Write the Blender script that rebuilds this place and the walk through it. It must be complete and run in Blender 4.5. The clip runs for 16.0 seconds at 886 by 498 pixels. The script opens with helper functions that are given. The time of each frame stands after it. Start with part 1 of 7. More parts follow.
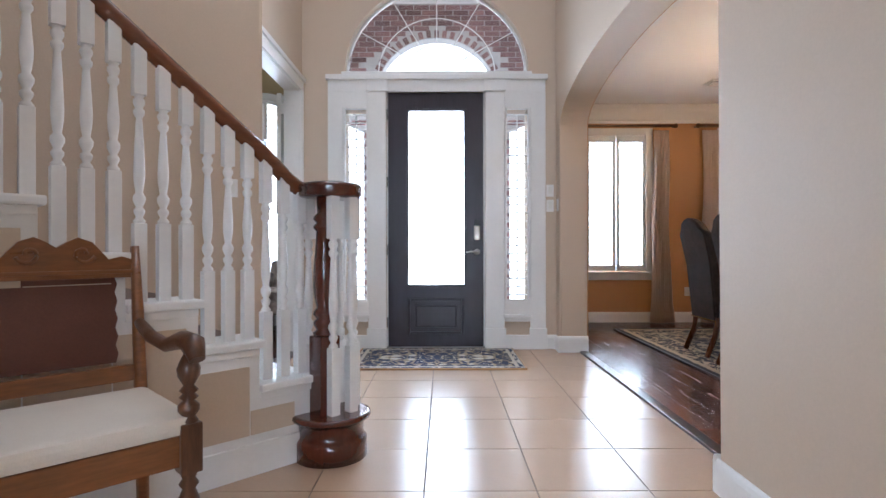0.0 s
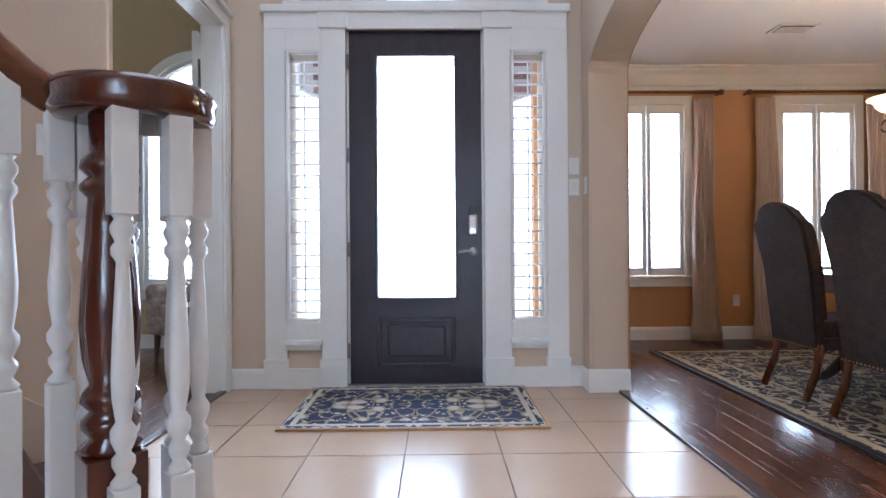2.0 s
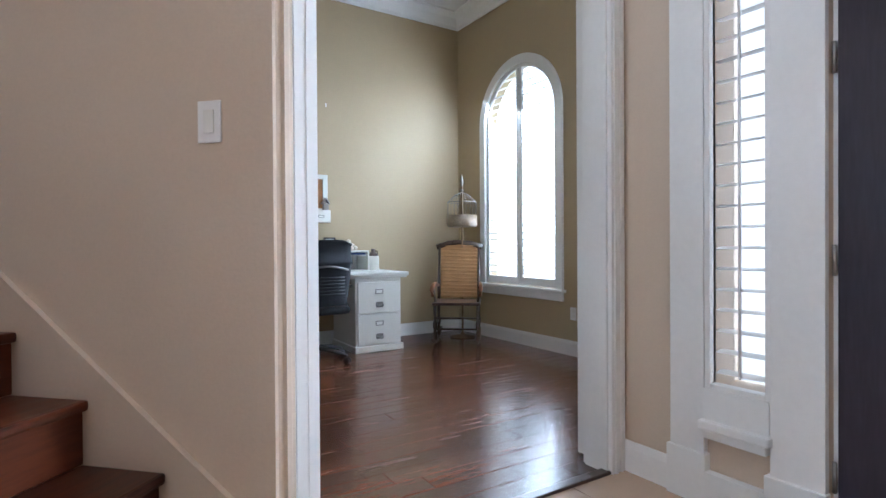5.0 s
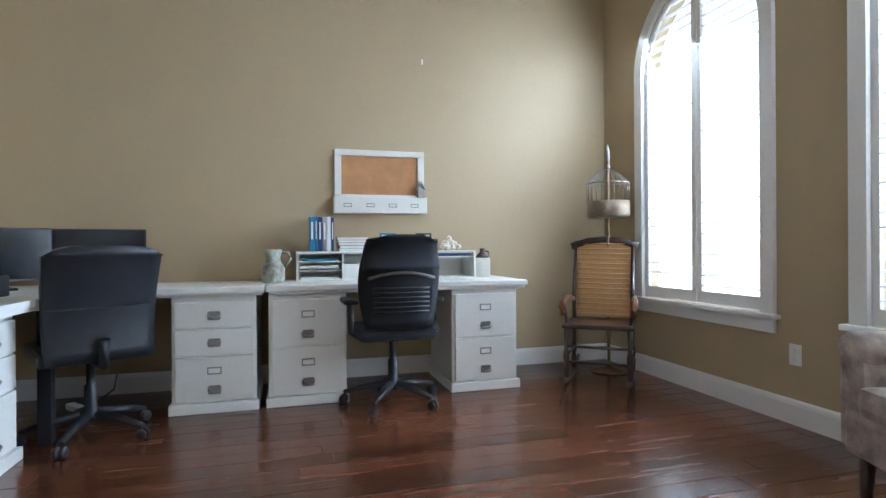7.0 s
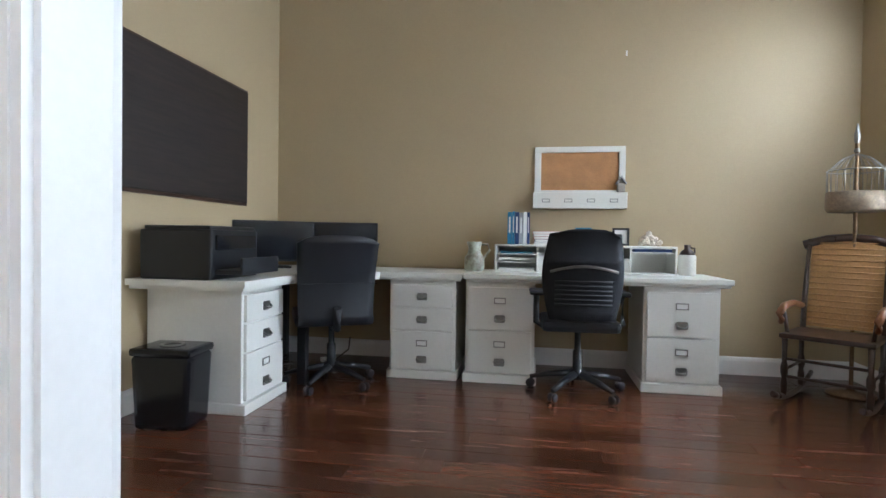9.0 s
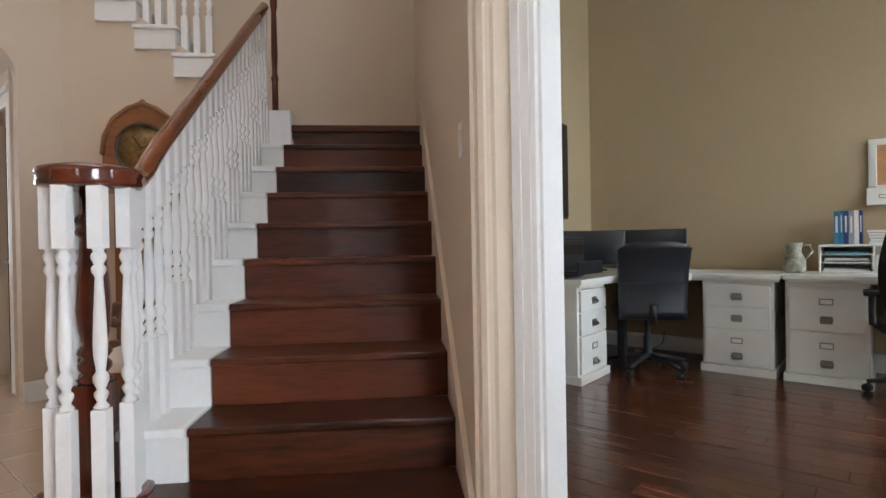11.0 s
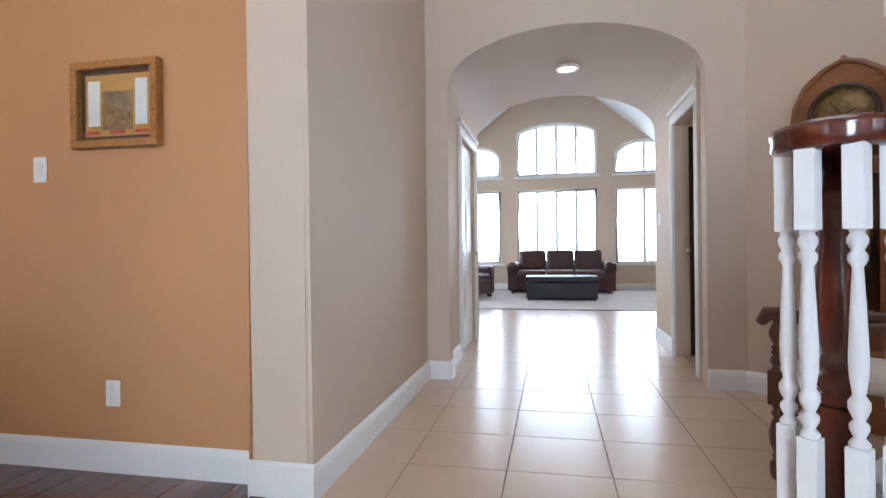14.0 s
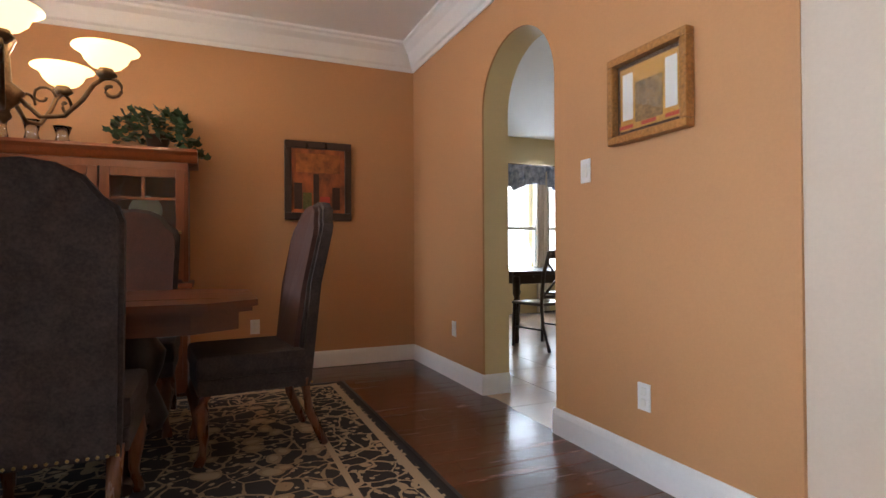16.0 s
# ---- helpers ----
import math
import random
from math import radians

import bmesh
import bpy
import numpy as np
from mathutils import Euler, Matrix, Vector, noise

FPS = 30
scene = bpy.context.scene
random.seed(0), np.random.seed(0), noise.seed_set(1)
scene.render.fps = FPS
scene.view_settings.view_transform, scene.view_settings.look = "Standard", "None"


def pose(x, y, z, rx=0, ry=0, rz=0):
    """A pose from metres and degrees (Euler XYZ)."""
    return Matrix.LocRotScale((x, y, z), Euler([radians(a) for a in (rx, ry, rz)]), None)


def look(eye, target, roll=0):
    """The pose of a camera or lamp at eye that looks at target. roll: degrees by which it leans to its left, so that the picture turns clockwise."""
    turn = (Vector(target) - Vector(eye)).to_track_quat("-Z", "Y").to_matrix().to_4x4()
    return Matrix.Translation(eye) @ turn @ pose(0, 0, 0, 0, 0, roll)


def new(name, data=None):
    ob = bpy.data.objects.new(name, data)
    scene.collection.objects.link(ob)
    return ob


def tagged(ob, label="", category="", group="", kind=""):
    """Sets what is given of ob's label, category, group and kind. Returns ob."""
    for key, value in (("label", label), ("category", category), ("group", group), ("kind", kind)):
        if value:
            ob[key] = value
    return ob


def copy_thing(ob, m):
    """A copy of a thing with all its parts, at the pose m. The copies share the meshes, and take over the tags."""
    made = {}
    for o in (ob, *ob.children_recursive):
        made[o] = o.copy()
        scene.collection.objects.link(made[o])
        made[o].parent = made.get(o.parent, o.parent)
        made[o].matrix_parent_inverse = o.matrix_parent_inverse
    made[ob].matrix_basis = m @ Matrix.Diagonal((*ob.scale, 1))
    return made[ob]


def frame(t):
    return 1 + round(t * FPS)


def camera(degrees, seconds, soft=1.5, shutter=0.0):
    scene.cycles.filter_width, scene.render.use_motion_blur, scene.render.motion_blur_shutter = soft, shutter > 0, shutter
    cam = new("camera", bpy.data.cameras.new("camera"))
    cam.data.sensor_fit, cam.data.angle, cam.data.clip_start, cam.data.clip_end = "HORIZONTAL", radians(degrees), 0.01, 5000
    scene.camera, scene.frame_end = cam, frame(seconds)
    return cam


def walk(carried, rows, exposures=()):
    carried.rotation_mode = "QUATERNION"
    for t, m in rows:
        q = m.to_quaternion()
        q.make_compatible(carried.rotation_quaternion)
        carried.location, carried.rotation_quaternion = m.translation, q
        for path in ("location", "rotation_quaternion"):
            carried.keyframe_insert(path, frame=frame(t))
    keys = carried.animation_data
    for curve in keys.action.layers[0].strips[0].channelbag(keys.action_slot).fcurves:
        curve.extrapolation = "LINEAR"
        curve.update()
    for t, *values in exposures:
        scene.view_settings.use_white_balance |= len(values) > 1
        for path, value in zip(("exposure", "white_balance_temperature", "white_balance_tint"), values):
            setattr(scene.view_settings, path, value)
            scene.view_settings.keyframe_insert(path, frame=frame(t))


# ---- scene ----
cam = camera(79.2, 16.0)
PATH = [
    (0, (0.066, -0.155, 0.96), (0.067, 1.845, 0.959), -0.1),
    (0.5, (0.09, 0.207, 0.945), (0.089, 2.206, 0.948), -0.3),
    (1, (0.076, 0.535, 0.935), (0.098, 2.535, 0.938), -0.2),
    (1.5, (0.114, 0.912, 0.92), (0.169, 2.911, 0.926), -0.2),
    (2, (0.144, 1.287, 0.937), (0.167, 3.287, 0.943), -0.4),
    (2.5, (0.171, 1.62, 0.995), (0.048, 3.616, 0.986), -0.4),
    (3, (0.34, 1.918, 0.998), (-0.044, 3.88, 0.991), -0.5),
    (3.5, (0.401, 2.125, 0.99), (-0.351, 3.978, 0.99), -0.6),
    (4, (0.49, 2.466, 0.99), (-0.653, 4.107, 0.983), 0.1),
    (4.5, (0.383, 2.747, 0.999), (-1.018, 4.175, 0.996), 0.1),
    (4.7, (0.373, 2.858, 1.008), (-1.173, 4.128, 1.001), -0.2),
    (6.8, (-0.771, 3.854, 0.984), (-2.667, 4.492, 0.974), -0.4),
    (7, (-0.848, 3.936, 0.977), (-2.77, 4.487, 0.972), -0.4),
    (7.5, (-0.987, 3.954, 0.95), (-2.956, 4.303, 0.955), -0.2),
    (8, (-0.982, 3.934, 0.955), (-2.979, 4.029, 0.949), 0.3),
    (8.2, (-0.944, 3.988, 0.954), (-2.944, 3.994, 0.951), 0.7),
    (10.3, (0.005, 4.479, 1.033), (-1.791, 3.598, 1.001), -0.9),
    (10.5, (0.072, 4.443, 1.007), (-1.678, 3.474, 0.996), -0.8),
    (11, (0.151, 4.362, 0.996), (-1.39, 3.087, 0.984), -1.0),
    (11.5, (0.199, 4.293, 0.978), (-1.062, 2.742, 0.978), -0.6),
    (12, (0.243, 4.249, 0.964), (-0.702, 2.486, 0.973), -0.6),
    (12.5, (0.2, 4.149, 0.968), (-0.314, 2.216, 0.976), -0.3),
    (13, (0.191, 4.113, 0.963), (0.019, 2.12, 0.966), -0.3),
    (13.5, (0.183, 4.046, 0.95), (0.319, 2.051, 0.953), -0.5),
    (14, (0.236, 3.866, 0.97), (0.633, 1.905, 0.971), -0.6),
    (14.5, (0.257, 3.707, 0.958), (0.935, 1.825, 0.961), -0.7),
    (15, (0.285, 3.533, 0.959), (1.487, 1.935, 0.969), -0.9),
    (15.5, (0.415, 3.492, 0.95), (2.007, 2.281, 0.964), -0.6),
    (16, (0.403, 3.5, 0.961), (2.241, 2.71, 0.973), -0.3),
]

# ---------------- light ----------------
EXPOSURE = [(0.0, -0.18, 5400, 10), (1.5, -0.2, 5150, 10), (4.7, -0.12, 5200, 9), (7.0, -0.12, 5350, 9), (8.2, -0.3, 5450, 9), (10.5, -0.55, 6250, 11), (11.2, -0.6, 6200, 11), (12.0, -0.46, 5850, 10), (12.5, -0.44, 5800, 10), (13.5, -0.5, 5550, 10), (15.0, -0.38, 5500, 10), (16.0, -0.48, 5800, 12)]
walk(cam, [(t, look(eye, target, roll)) for t, eye, target, roll in PATH], EXPOSURE)

world = bpy.data.worlds.new("sky")
scene.world = world
world.use_nodes = True
wn = world.node_tree
sky = wn.nodes.new("ShaderNodeTexSky")
sky.sky_type, sky.sun_disc = "NISHITA", False
sky.sun_elevation, sky.sun_rotation = radians(57), radians(278)
wn.nodes["Background"].inputs["Strength"].default_value = 0.12
wn.links.new(sky.outputs[0], wn.nodes["Background"].inputs["Color"])

sun = new("sun", bpy.data.lights.new("sun", "SUN"))
sun.data.energy, sun.data.angle, sun.data.color = 2.5, radians(0.6), (1.0, 0.95, 0.88)
sun.matrix_world = look((-22, 3, 34), (0, 0, 0))


def area(name, eye, target, sx, sy, power, color=(1, 1, 1)):
    lamp = new(name, bpy.data.lights.new(name, "AREA"))
    lamp.data.shape, lamp.data.size, lamp.data.size_y = "RECTANGLE", sx, sy
    lamp.data.energy, lamp.data.color = power, color
    lamp.matrix_world = look(eye, target)
    return lamp


DAY = (0.86, 0.94, 1.0)
area("door_daylight", (0, 5.25, 1.45), (0, 0, 1.40), 0.55, 1.7, 95, DAY)
area("transom_daylight", (0, 6.0, 4.3), (0, 1.5, 0.5), 1.5, 0.8, 60, DAY)
for wx, power in ((-3.86, 140), (-2.19, 115)):
    area("office_daylight", (wx, 6.98, 1.75), (wx - 0.6, 4.0, -0.2), 1.0, 2.2, power, DAY)
for wx in (2.32, 4.10):
    area("dining_daylight", (wx, 7.08, 1.55), (wx, 0, 1.2), 0.75, 1.8, 67, DAY)
area("family_daylight", (-0.2, -9.35, 2.1), (-0.2, 0, 1.3), 4.4, 3.0, 420, DAY)
# Added side fill, out of view, through a bare opening in the east wall.
area("family_side_fill", (4.0, -6.0, 2.4), (0, -5.5, 1.0), 3.5, 2.4, 160, DAY)
area("breakfast_daylight", (7.7, -0.7, 1.6), (2, 0.4, 1.2), 2.0, 1.7, 120, DAY)
# Unseen fill lamps under the closed foyer ceiling, standing in for upper windows.
area("gallery_fill", (-0.1, 2.0, 5.5), (0, 1.6, 0), 2.0, 4.5, 92, (0.97, 0.98, 1.0))
area("landing_fill", (-2.2, 0.6, 5.5), (-2.2, 0.6, 0), 1.6, 1.6, 5, (1.0, 0.93, 0.85))


def bulb(name, place, power, size=0.05, color=(1.0, 0.72, 0.42)):
    lamp = new(name, bpy.data.lights.new(name, "POINT"))
    lamp.data.energy, lamp.data.shadow_soft_size, lamp.data.color = power, size, color
    lamp.location = place
    return lamp


# ---------------- mesh helpers ----------------
def box(bm, x0, x1, y0, y1, z0, z1, bevel=0.0, m=None):
    made = bmesh.ops.create_cube(bm, size=1.0)["verts"]
    bmesh.ops.scale(bm, vec=(x1 - x0, y1 - y0, z1 - z0), verts=made)
    bmesh.ops.translate(bm, vec=((x0 + x1) / 2, (y0 + y1) / 2, (z0 + z1) / 2), verts=made)
    if bevel:
        edges = list({e for v in made for e in v.link_edges})
        made = list({v for f in bmesh.ops.bevel(bm, geom=edges, offset=bevel, segments=2, profile=0.6, affect="EDGES")["faces"] for v in f.verts} | {v for v in made if v.is_valid})
    if m is not None:
        bmesh.ops.transform(bm, matrix=m, verts=made)
    return bm


def cube(*a, m=None):
    return box(bmesh.new(), *a, m=m)


def prism(bm, outline, lo, hi, axis="y"):
    """Extrudes a 2D outline along an axis. axis y: outline in x,z; axis x: in y,z; axis z: in x,y."""
    def at(u, v, w):
        return {"y": (u, w, v), "x": (w, u, v), "z": (u, v, w)}[axis]
    a = [bm.verts.new(at(u, v, lo)) for u, v in outline]
    b = [bm.verts.new(at(u, v, hi)) for u, v in outline]
    n = len(outline)
    faces = [bm.faces.new(a), bm.faces.new(b[::-1])]
    for i in range(n):
        faces.append(bm.faces.new((a[i], b[i], b[(i + 1) % n], a[(i + 1) % n])))
    bmesh.ops.recalc_face_normals(bm, faces=faces)
    return bm


def arc(u0, u1, zs, rise, n=28):
    """Points of an elliptic arch from u0 to u1, springing at zs."""
    c, a = (u0 + u1) / 2, (u1 - u0) / 2
    return [(c - a * math.cos(math.pi * i / n), zs + rise * math.sin(math.pi * i / n)) for i in range(n + 1)]


def lathe(bm, profile, segs=16, m=None):
    """Turns (radius, height) pairs about z."""
    rings = []
    for r, z in profile:
        rings.append([bm.verts.new((r * math.cos(2 * math.pi * i / segs), r * math.sin(2 * math.pi * i / segs), z)) for i in range(segs)])
    made = [v for r in rings for v in r]
    for a, b in zip(rings, rings[1:]):
        for i in range(segs):
            bm.faces.new((a[i], a[(i + 1) % segs], b[(i + 1) % segs], b[i])).smooth = True
    bm.faces.new(rings[0][::-1])
    bm.faces.new(rings[-1])
    if m is not None:
        bmesh.ops.transform(bm, matrix=m, verts=made)
    return bm


def tube(bm, points, radius, segs=8, flat=1.0):
    """A rod along points; radius may be a list. flat squeezes the section upright."""
    pts = [Vector(p) for p in points]
    rad = radius if isinstance(radius, (list, tuple)) else [radius] * len(pts)
    rings = []
    for i, p in enumerate(pts):
        way = (pts[min(i + 1, len(pts) - 1)] - pts[max(i - 1, 0)]).normalized()
        up = Vector((0, 0, 1)) if abs(way.z) < 0.97 else Vector((1, 0, 0))
        side = way.cross(up).normalized()
        up = side.cross(way).normalized()
        rings.append([bm.verts.new(p + rad[i] * (math.cos(2 * math.pi * k / segs) * side + flat * math.sin(2 * math.pi * k / segs) * up)) for k in range(segs)])
    for a, b in zip(rings, rings[1:]):
        for k in range(segs):
            bm.faces.new((a[k], a[(k + 1) % segs], b[(k + 1) % segs], b[k])).smooth = True
    bm.faces.new(rings[0][::-1])
    bm.faces.new(rings[-1])
    return bm


def mesh_of(name, bm, material):
    me = bpy.data.meshes.new(name)
    bmesh.ops.recalc_face_normals(bm, faces=bm.faces[:])
    bm.to_mesh(me)
    bm.free()
    me.materials.append(material)
    return me


def part(name, bm, material, parent=None, label="", m=None):
    """Links a bmesh (or a ready mesh) as one object under a thing or a part."""
    me = bm if isinstance(bm, bpy.types.Mesh) else mesh_of(name, bm, material)
    ob = new(name, me)
    if parent is not None:
        ob.parent = parent
    if m is not None:
        ob.matrix_basis = m
    return tagged(ob, label=label) if label else ob


def thing(name, label, category, m=None, group=""):
    ob = new(name)
    ob.empty_display_size = 0.1
    if m is not None:
        ob.matrix_basis = m
    return tagged(ob, label, category, group)


def setting(name, bm, material, label, category):
    return tagged(part(name, bm, material), label, category, kind="structure")


# ---------------- materials ----------------
def material(name, color, rough=0.5, metal=0.0, vary=0.06, grain=60.0, big=1.3, bump=0.05, coat=0.0, stretch=(1, 1, 1), dark=None, per=0.0, spec=0.5, detail=6.0):
    """A surface with fine grain, broad stains, a little relief and wear in its gloss."""
    mt = bpy.data.materials.new(name)
    mt.use_nodes = True
    nt = mt.node_tree
    b = nt.nodes["Principled BSDF"]
    b.inputs["Metallic"].default_value = metal
    b.inputs["Coat Weight"].default_value = coat
    b.inputs["Coat Roughness"].default_value = 0.12
    b.inputs["Specular IOR Level"].default_value = spec
    co = nt.nodes.new("ShaderNodeTexCoord")
    mp = nt.nodes.new("ShaderNodeMapping")
    mp.inputs["Scale"].default_value = stretch
    nt.links.new(co.outputs["Object"], mp.inputs["Vector"])
    src = mp.outputs[0]
    info = nt.nodes.new("ShaderNodeObjectInfo")
    if per:
        off = nt.nodes.new("ShaderNodeVectorMath")
        off.operation = "MULTIPLY_ADD"
        cmb = nt.nodes.new("ShaderNodeCombineXYZ")
        for k in range(3):
            nt.links.new(info.outputs["Random"], cmb.inputs[k])
        nt.links.new(cmb.outputs[0], off.inputs[0])
        off.inputs[1].default_value = (37, 61, 23)
        nt.links.new(src, off.inputs[2])
        src = off.outputs[0]
    fine, broad = nt.nodes.new("ShaderNodeTexNoise"), nt.nodes.new("ShaderNodeTexNoise")
    for nz, sc in ((fine, grain), (broad, big)):
        nz.inputs["Scale"].default_value = sc
        nz.inputs["Detail"].default_value = detail
        nz.inputs["Roughness"].default_value = 0.6
        nt.links.new(src, nz.inputs["Vector"])
    mix = nt.nodes.new("ShaderNodeMath")
    mix.operation = "ADD"
    half = nt.nodes.new("ShaderNodeMath")
    half.operation = "MULTIPLY_ADD"
    half.inputs[1].default_value, half.inputs[2].default_value = 0.5, 0.0
    nt.links.new(fine.outputs["Fac"], mix.inputs[0])
    nt.links.new(broad.outputs["Fac"], mix.inputs[1])
    nt.links.new(mix.outputs[0], half.inputs[0])
    out = half.outputs[0]
    if per:
        p = nt.nodes.new("ShaderNodeMath")
        p.operation = "MULTIPLY_ADD"
        p.inputs[1].default_value = per
        nt.links.new(info.outputs["Random"], p.inputs[0])
        nt.links.new(out, p.inputs[2])
        q = nt.nodes.new("ShaderNodeMath")
        q.operation = "SUBTRACT"
        q.inputs[1].default_value = per / 2
        nt.links.new(p.outputs[0], q.inputs[0])
        out = q.outputs[0]
    ramp = nt.nodes.new("ShaderNodeValToRGB")
    lo = dark or tuple(c * (1 - 2.2 * vary) for c in color)
    hi = tuple(min(1.0, c * (1 + 1.6 * vary)) for c in color)
    ramp.color_ramp.elements[0].position, ramp.color_ramp.elements[0].color = 0.3, (*lo, 1)
    ramp.color_ramp.elements[1].position, ramp.color_ramp.elements[1].color = 0.7, (*hi, 1)
    nt.links.new(out, ramp.inputs[0])
    nt.links.new(ramp.outputs[0], b.inputs["Base Color"])
    gl = nt.nodes.new("ShaderNodeMapRange")
    gl.inputs["To Min"].default_value, gl.inputs["To Max"].default_value = max(0.02, rough - 0.09), min(1.0, rough + 0.09)
    nt.links.new(broad.outputs["Fac"], gl.inputs["Value"])
    nt.links.new(gl.outputs[0], b.inputs["Roughness"])
    bp = nt.nodes.new("ShaderNodeBump")
    bp.inputs["Strength"].default_value = bump
    bp.inputs["Distance"].default_value = 0.01
    nt.links.new(fine.outputs["Fac"], bp.inputs["Height"])
    nt.links.new(bp.outputs[0], b.inputs["Normal"])
    return mt


def glowing(name, color, strength):
    mt = bpy.data.materials.new(name)
    mt.use_nodes = True
    b = mt.node_tree.nodes["Principled BSDF"]
    b.inputs["Base Color"].default_value = (*color, 1)
    b.inputs["Emission Color"].default_value = (*color, 1)
    b.inputs["Emission Strength"].default_value = strength
    return mt


def glass(name, rough=0.0, tint=(1, 1, 1)):
    mt = bpy.data.materials.new(name)
    mt.use_nodes = True
    nt = mt.node_tree
    b = nt.nodes["Principled BSDF"]
    b.inputs["Base Color"].default_value = (*tint, 1)
    b.inputs["Transmission Weight"].default_value = 1.0
    b.inputs["Roughness"].default_value = rough
    b.inputs["IOR"].default_value = 1.45
    return mt


CREAM = material("cream_wall_paint", (0.59, 0.475, 0.36), 0.62, vary=0.025, grain=90, big=0.7, bump=0.10)
TAN = material("khaki_wall_paint", (0.43, 0.335, 0.20), 0.6, vary=0.03, grain=90, big=0.6, bump=0.12)
ORANGE = material("terracotta_wall_paint", (0.50, 0.255, 0.105), 0.6, vary=0.03, grain=90, big=0.6, bump=0.10)
YELLOW = material("straw_wall_paint", (0.66, 0.52, 0.27), 0.6, vary=0.03, grain=90, big=0.6, bump=0.10)
CEIL = material("white_ceiling_paint", (0.80, 0.79, 0.77), 0.8, vary=0.015, grain=120, big=0.8, bump=0.15)
WHITE = material("white_gloss_paint", (0.80, 0.79, 0.77), 0.33, vary=0.02, grain=40, big=2.0, bump=0.02)
OFFWHITE = material("white_cabinet_paint", (0.76, 0.75, 0.70), 0.38, vary=0.025, grain=50, big=2.5, bump=0.02)
TILE = material("beige_ceramic_tile", (0.49, 0.35, 0.245), 0.27, vary=0.022, grain=40, big=2.0, bump=0.003, per=0.14, spec=0.6, detail=2.5)
tile_nodes = TILE.node_tree
for lk in list(tile_nodes.links):
    if lk.to_socket.name in ("Normal", "Roughness") and lk.to_node.type == "BSDF_PRINCIPLED":
        tile_nodes.links.remove(lk)
tile_nodes.nodes["Principled BSDF"].inputs["Roughness"].default_value = 0.24
GROUT = material("brown_grout", (0.22, 0.165, 0.12), 0.9, vary=0.12, grain=150, bump=0.2)
PLANK = material("cherry_floor_plank", (0.100, 0.034, 0.016), 0.25, vary=0.22, grain=14, big=2.0, bump=0.018, stretch=(9, 0.8, 9), per=0.45, spec=0.5, coat=0.25)
GAP = material("plank_gap", (0.02, 0.01, 0.007), 0.7, vary=0.1)
MAHOG = material("mahogany_varnish", (0.085, 0.017, 0.008), 0.15, vary=0.2, grain=10, big=1.5, stretch=(6, 6, 0.8), coat=0.6, bump=0.02)
RAILWOOD = material("cherry_rail_varnish", (0.15, 0.045, 0.016), 0.18, vary=0.18, grain=10, big=1.5, stretch=(0.8, 6, 6), coat=0.5, bump=0.02)
STEPWOOD = material("cherry_step_wood", (0.068, 0.017, 0.0065), 0.36, vary=0.38, grain=9, big=2.6, spec=0.28, stretch=(7, 0.7, 7), coat=0.06, per=0.35, bump=0.04)
OAK = material("honey_oak", (0.22, 0.082, 0.026), 0.3, vary=0.2, grain=12, big=2.0, stretch=(1, 7, 7), coat=0.25, bump=0.04)
OAKDARK = material("aged_oak", (0.105, 0.042, 0.018), 0.34, vary=0.25, grain=14, big=3.0, stretch=(6, 6, 1), coat=0.15, bump=0.05)
CHERRY = material("cherry_cabinet_wood", (0.20, 0.052, 0.012), 0.36, vary=0.14, grain=12, big=2.0, stretch=(6, 6, 0.8), coat=0.15, bump=0.03)
TABLEWOOD = material("dark_cherry_table_wood", (0.115, 0.030, 0.009), 0.3, vary=0.16, grain=10, big=1.6, stretch=(7, 0.8, 6), coat=0.25, bump=0.02)
DARKWOOD = material("espresso_wood", (0.04, 0.018, 0.011), 0.3, vary=0.2, grain=14, big=2.0, stretch=(6, 6, 0.8), coat=0.3, bump=0.03)
LEGWOOD = material("walnut_leg", (0.16, 0.055, 0.02), 0.28, vary=0.2, grain=14, big=2.5, stretch=(6, 6, 1), coat=0.3)
DOORWOOD = material("espresso_door_stain", (0.022, 0.014, 0.024), 0.36, vary=0.25, grain=12, big=2.0, stretch=(7, 7, 0.7), bump=0.05)
LINEN = material("cream_linen", (0.74, 0.67, 0.58), 0.85, vary=0.04, grain=260, big=4, bump=0.25)
CURTAIN = material("taupe_curtain", (0.62, 0.50, 0.43), 0.8, vary=0.05, grain=240, big=5, bump=0.2, stretch=(1, 1, 0.3))
PAISLEY = material("charcoal_woven_fabric", (0.058, 0.040, 0.036), 0.75, vary=0.35, grain=95, big=16, bump=0.25)
RUST = material("rust_velvet", (0.075, 0.028, 0.018), 0.75, vary=0.2, grain=120, big=9, bump=0.2)
BLACKP = material("black_plastic", (0.012, 0.013, 0.016), 0.42, vary=0.15, grain=200, bump=0.1)
MESHBLK = material("black_mesh_fabric", (0.010, 0.011, 0.015), 0.8, vary=0.25, grain=380, big=4, bump=0.4)
LEATHER = material("black_leather", (0.011, 0.012, 0.016), 0.38, vary=0.2, grain=170, big=4, bump=0.25)
SOFALEATHER = material("oxblood_leather", (0.05, 0.016, 0.014), 0.33, vary=0.25, grain=140, big=4, bump=0.2)
SCREEN = material("dark_screen", (0.008, 0.009, 0.012), 0.16, vary=0.05)
NICKEL = material("satin_nickel", (0.62, 0.60, 0.56), 0.28, metal=1.0, vary=0.05)
BRONZE = material("aged_bronze", (0.20, 0.13, 0.075), 0.38, metal=0.85, vary=0.3, grain=40, bump=0.1)
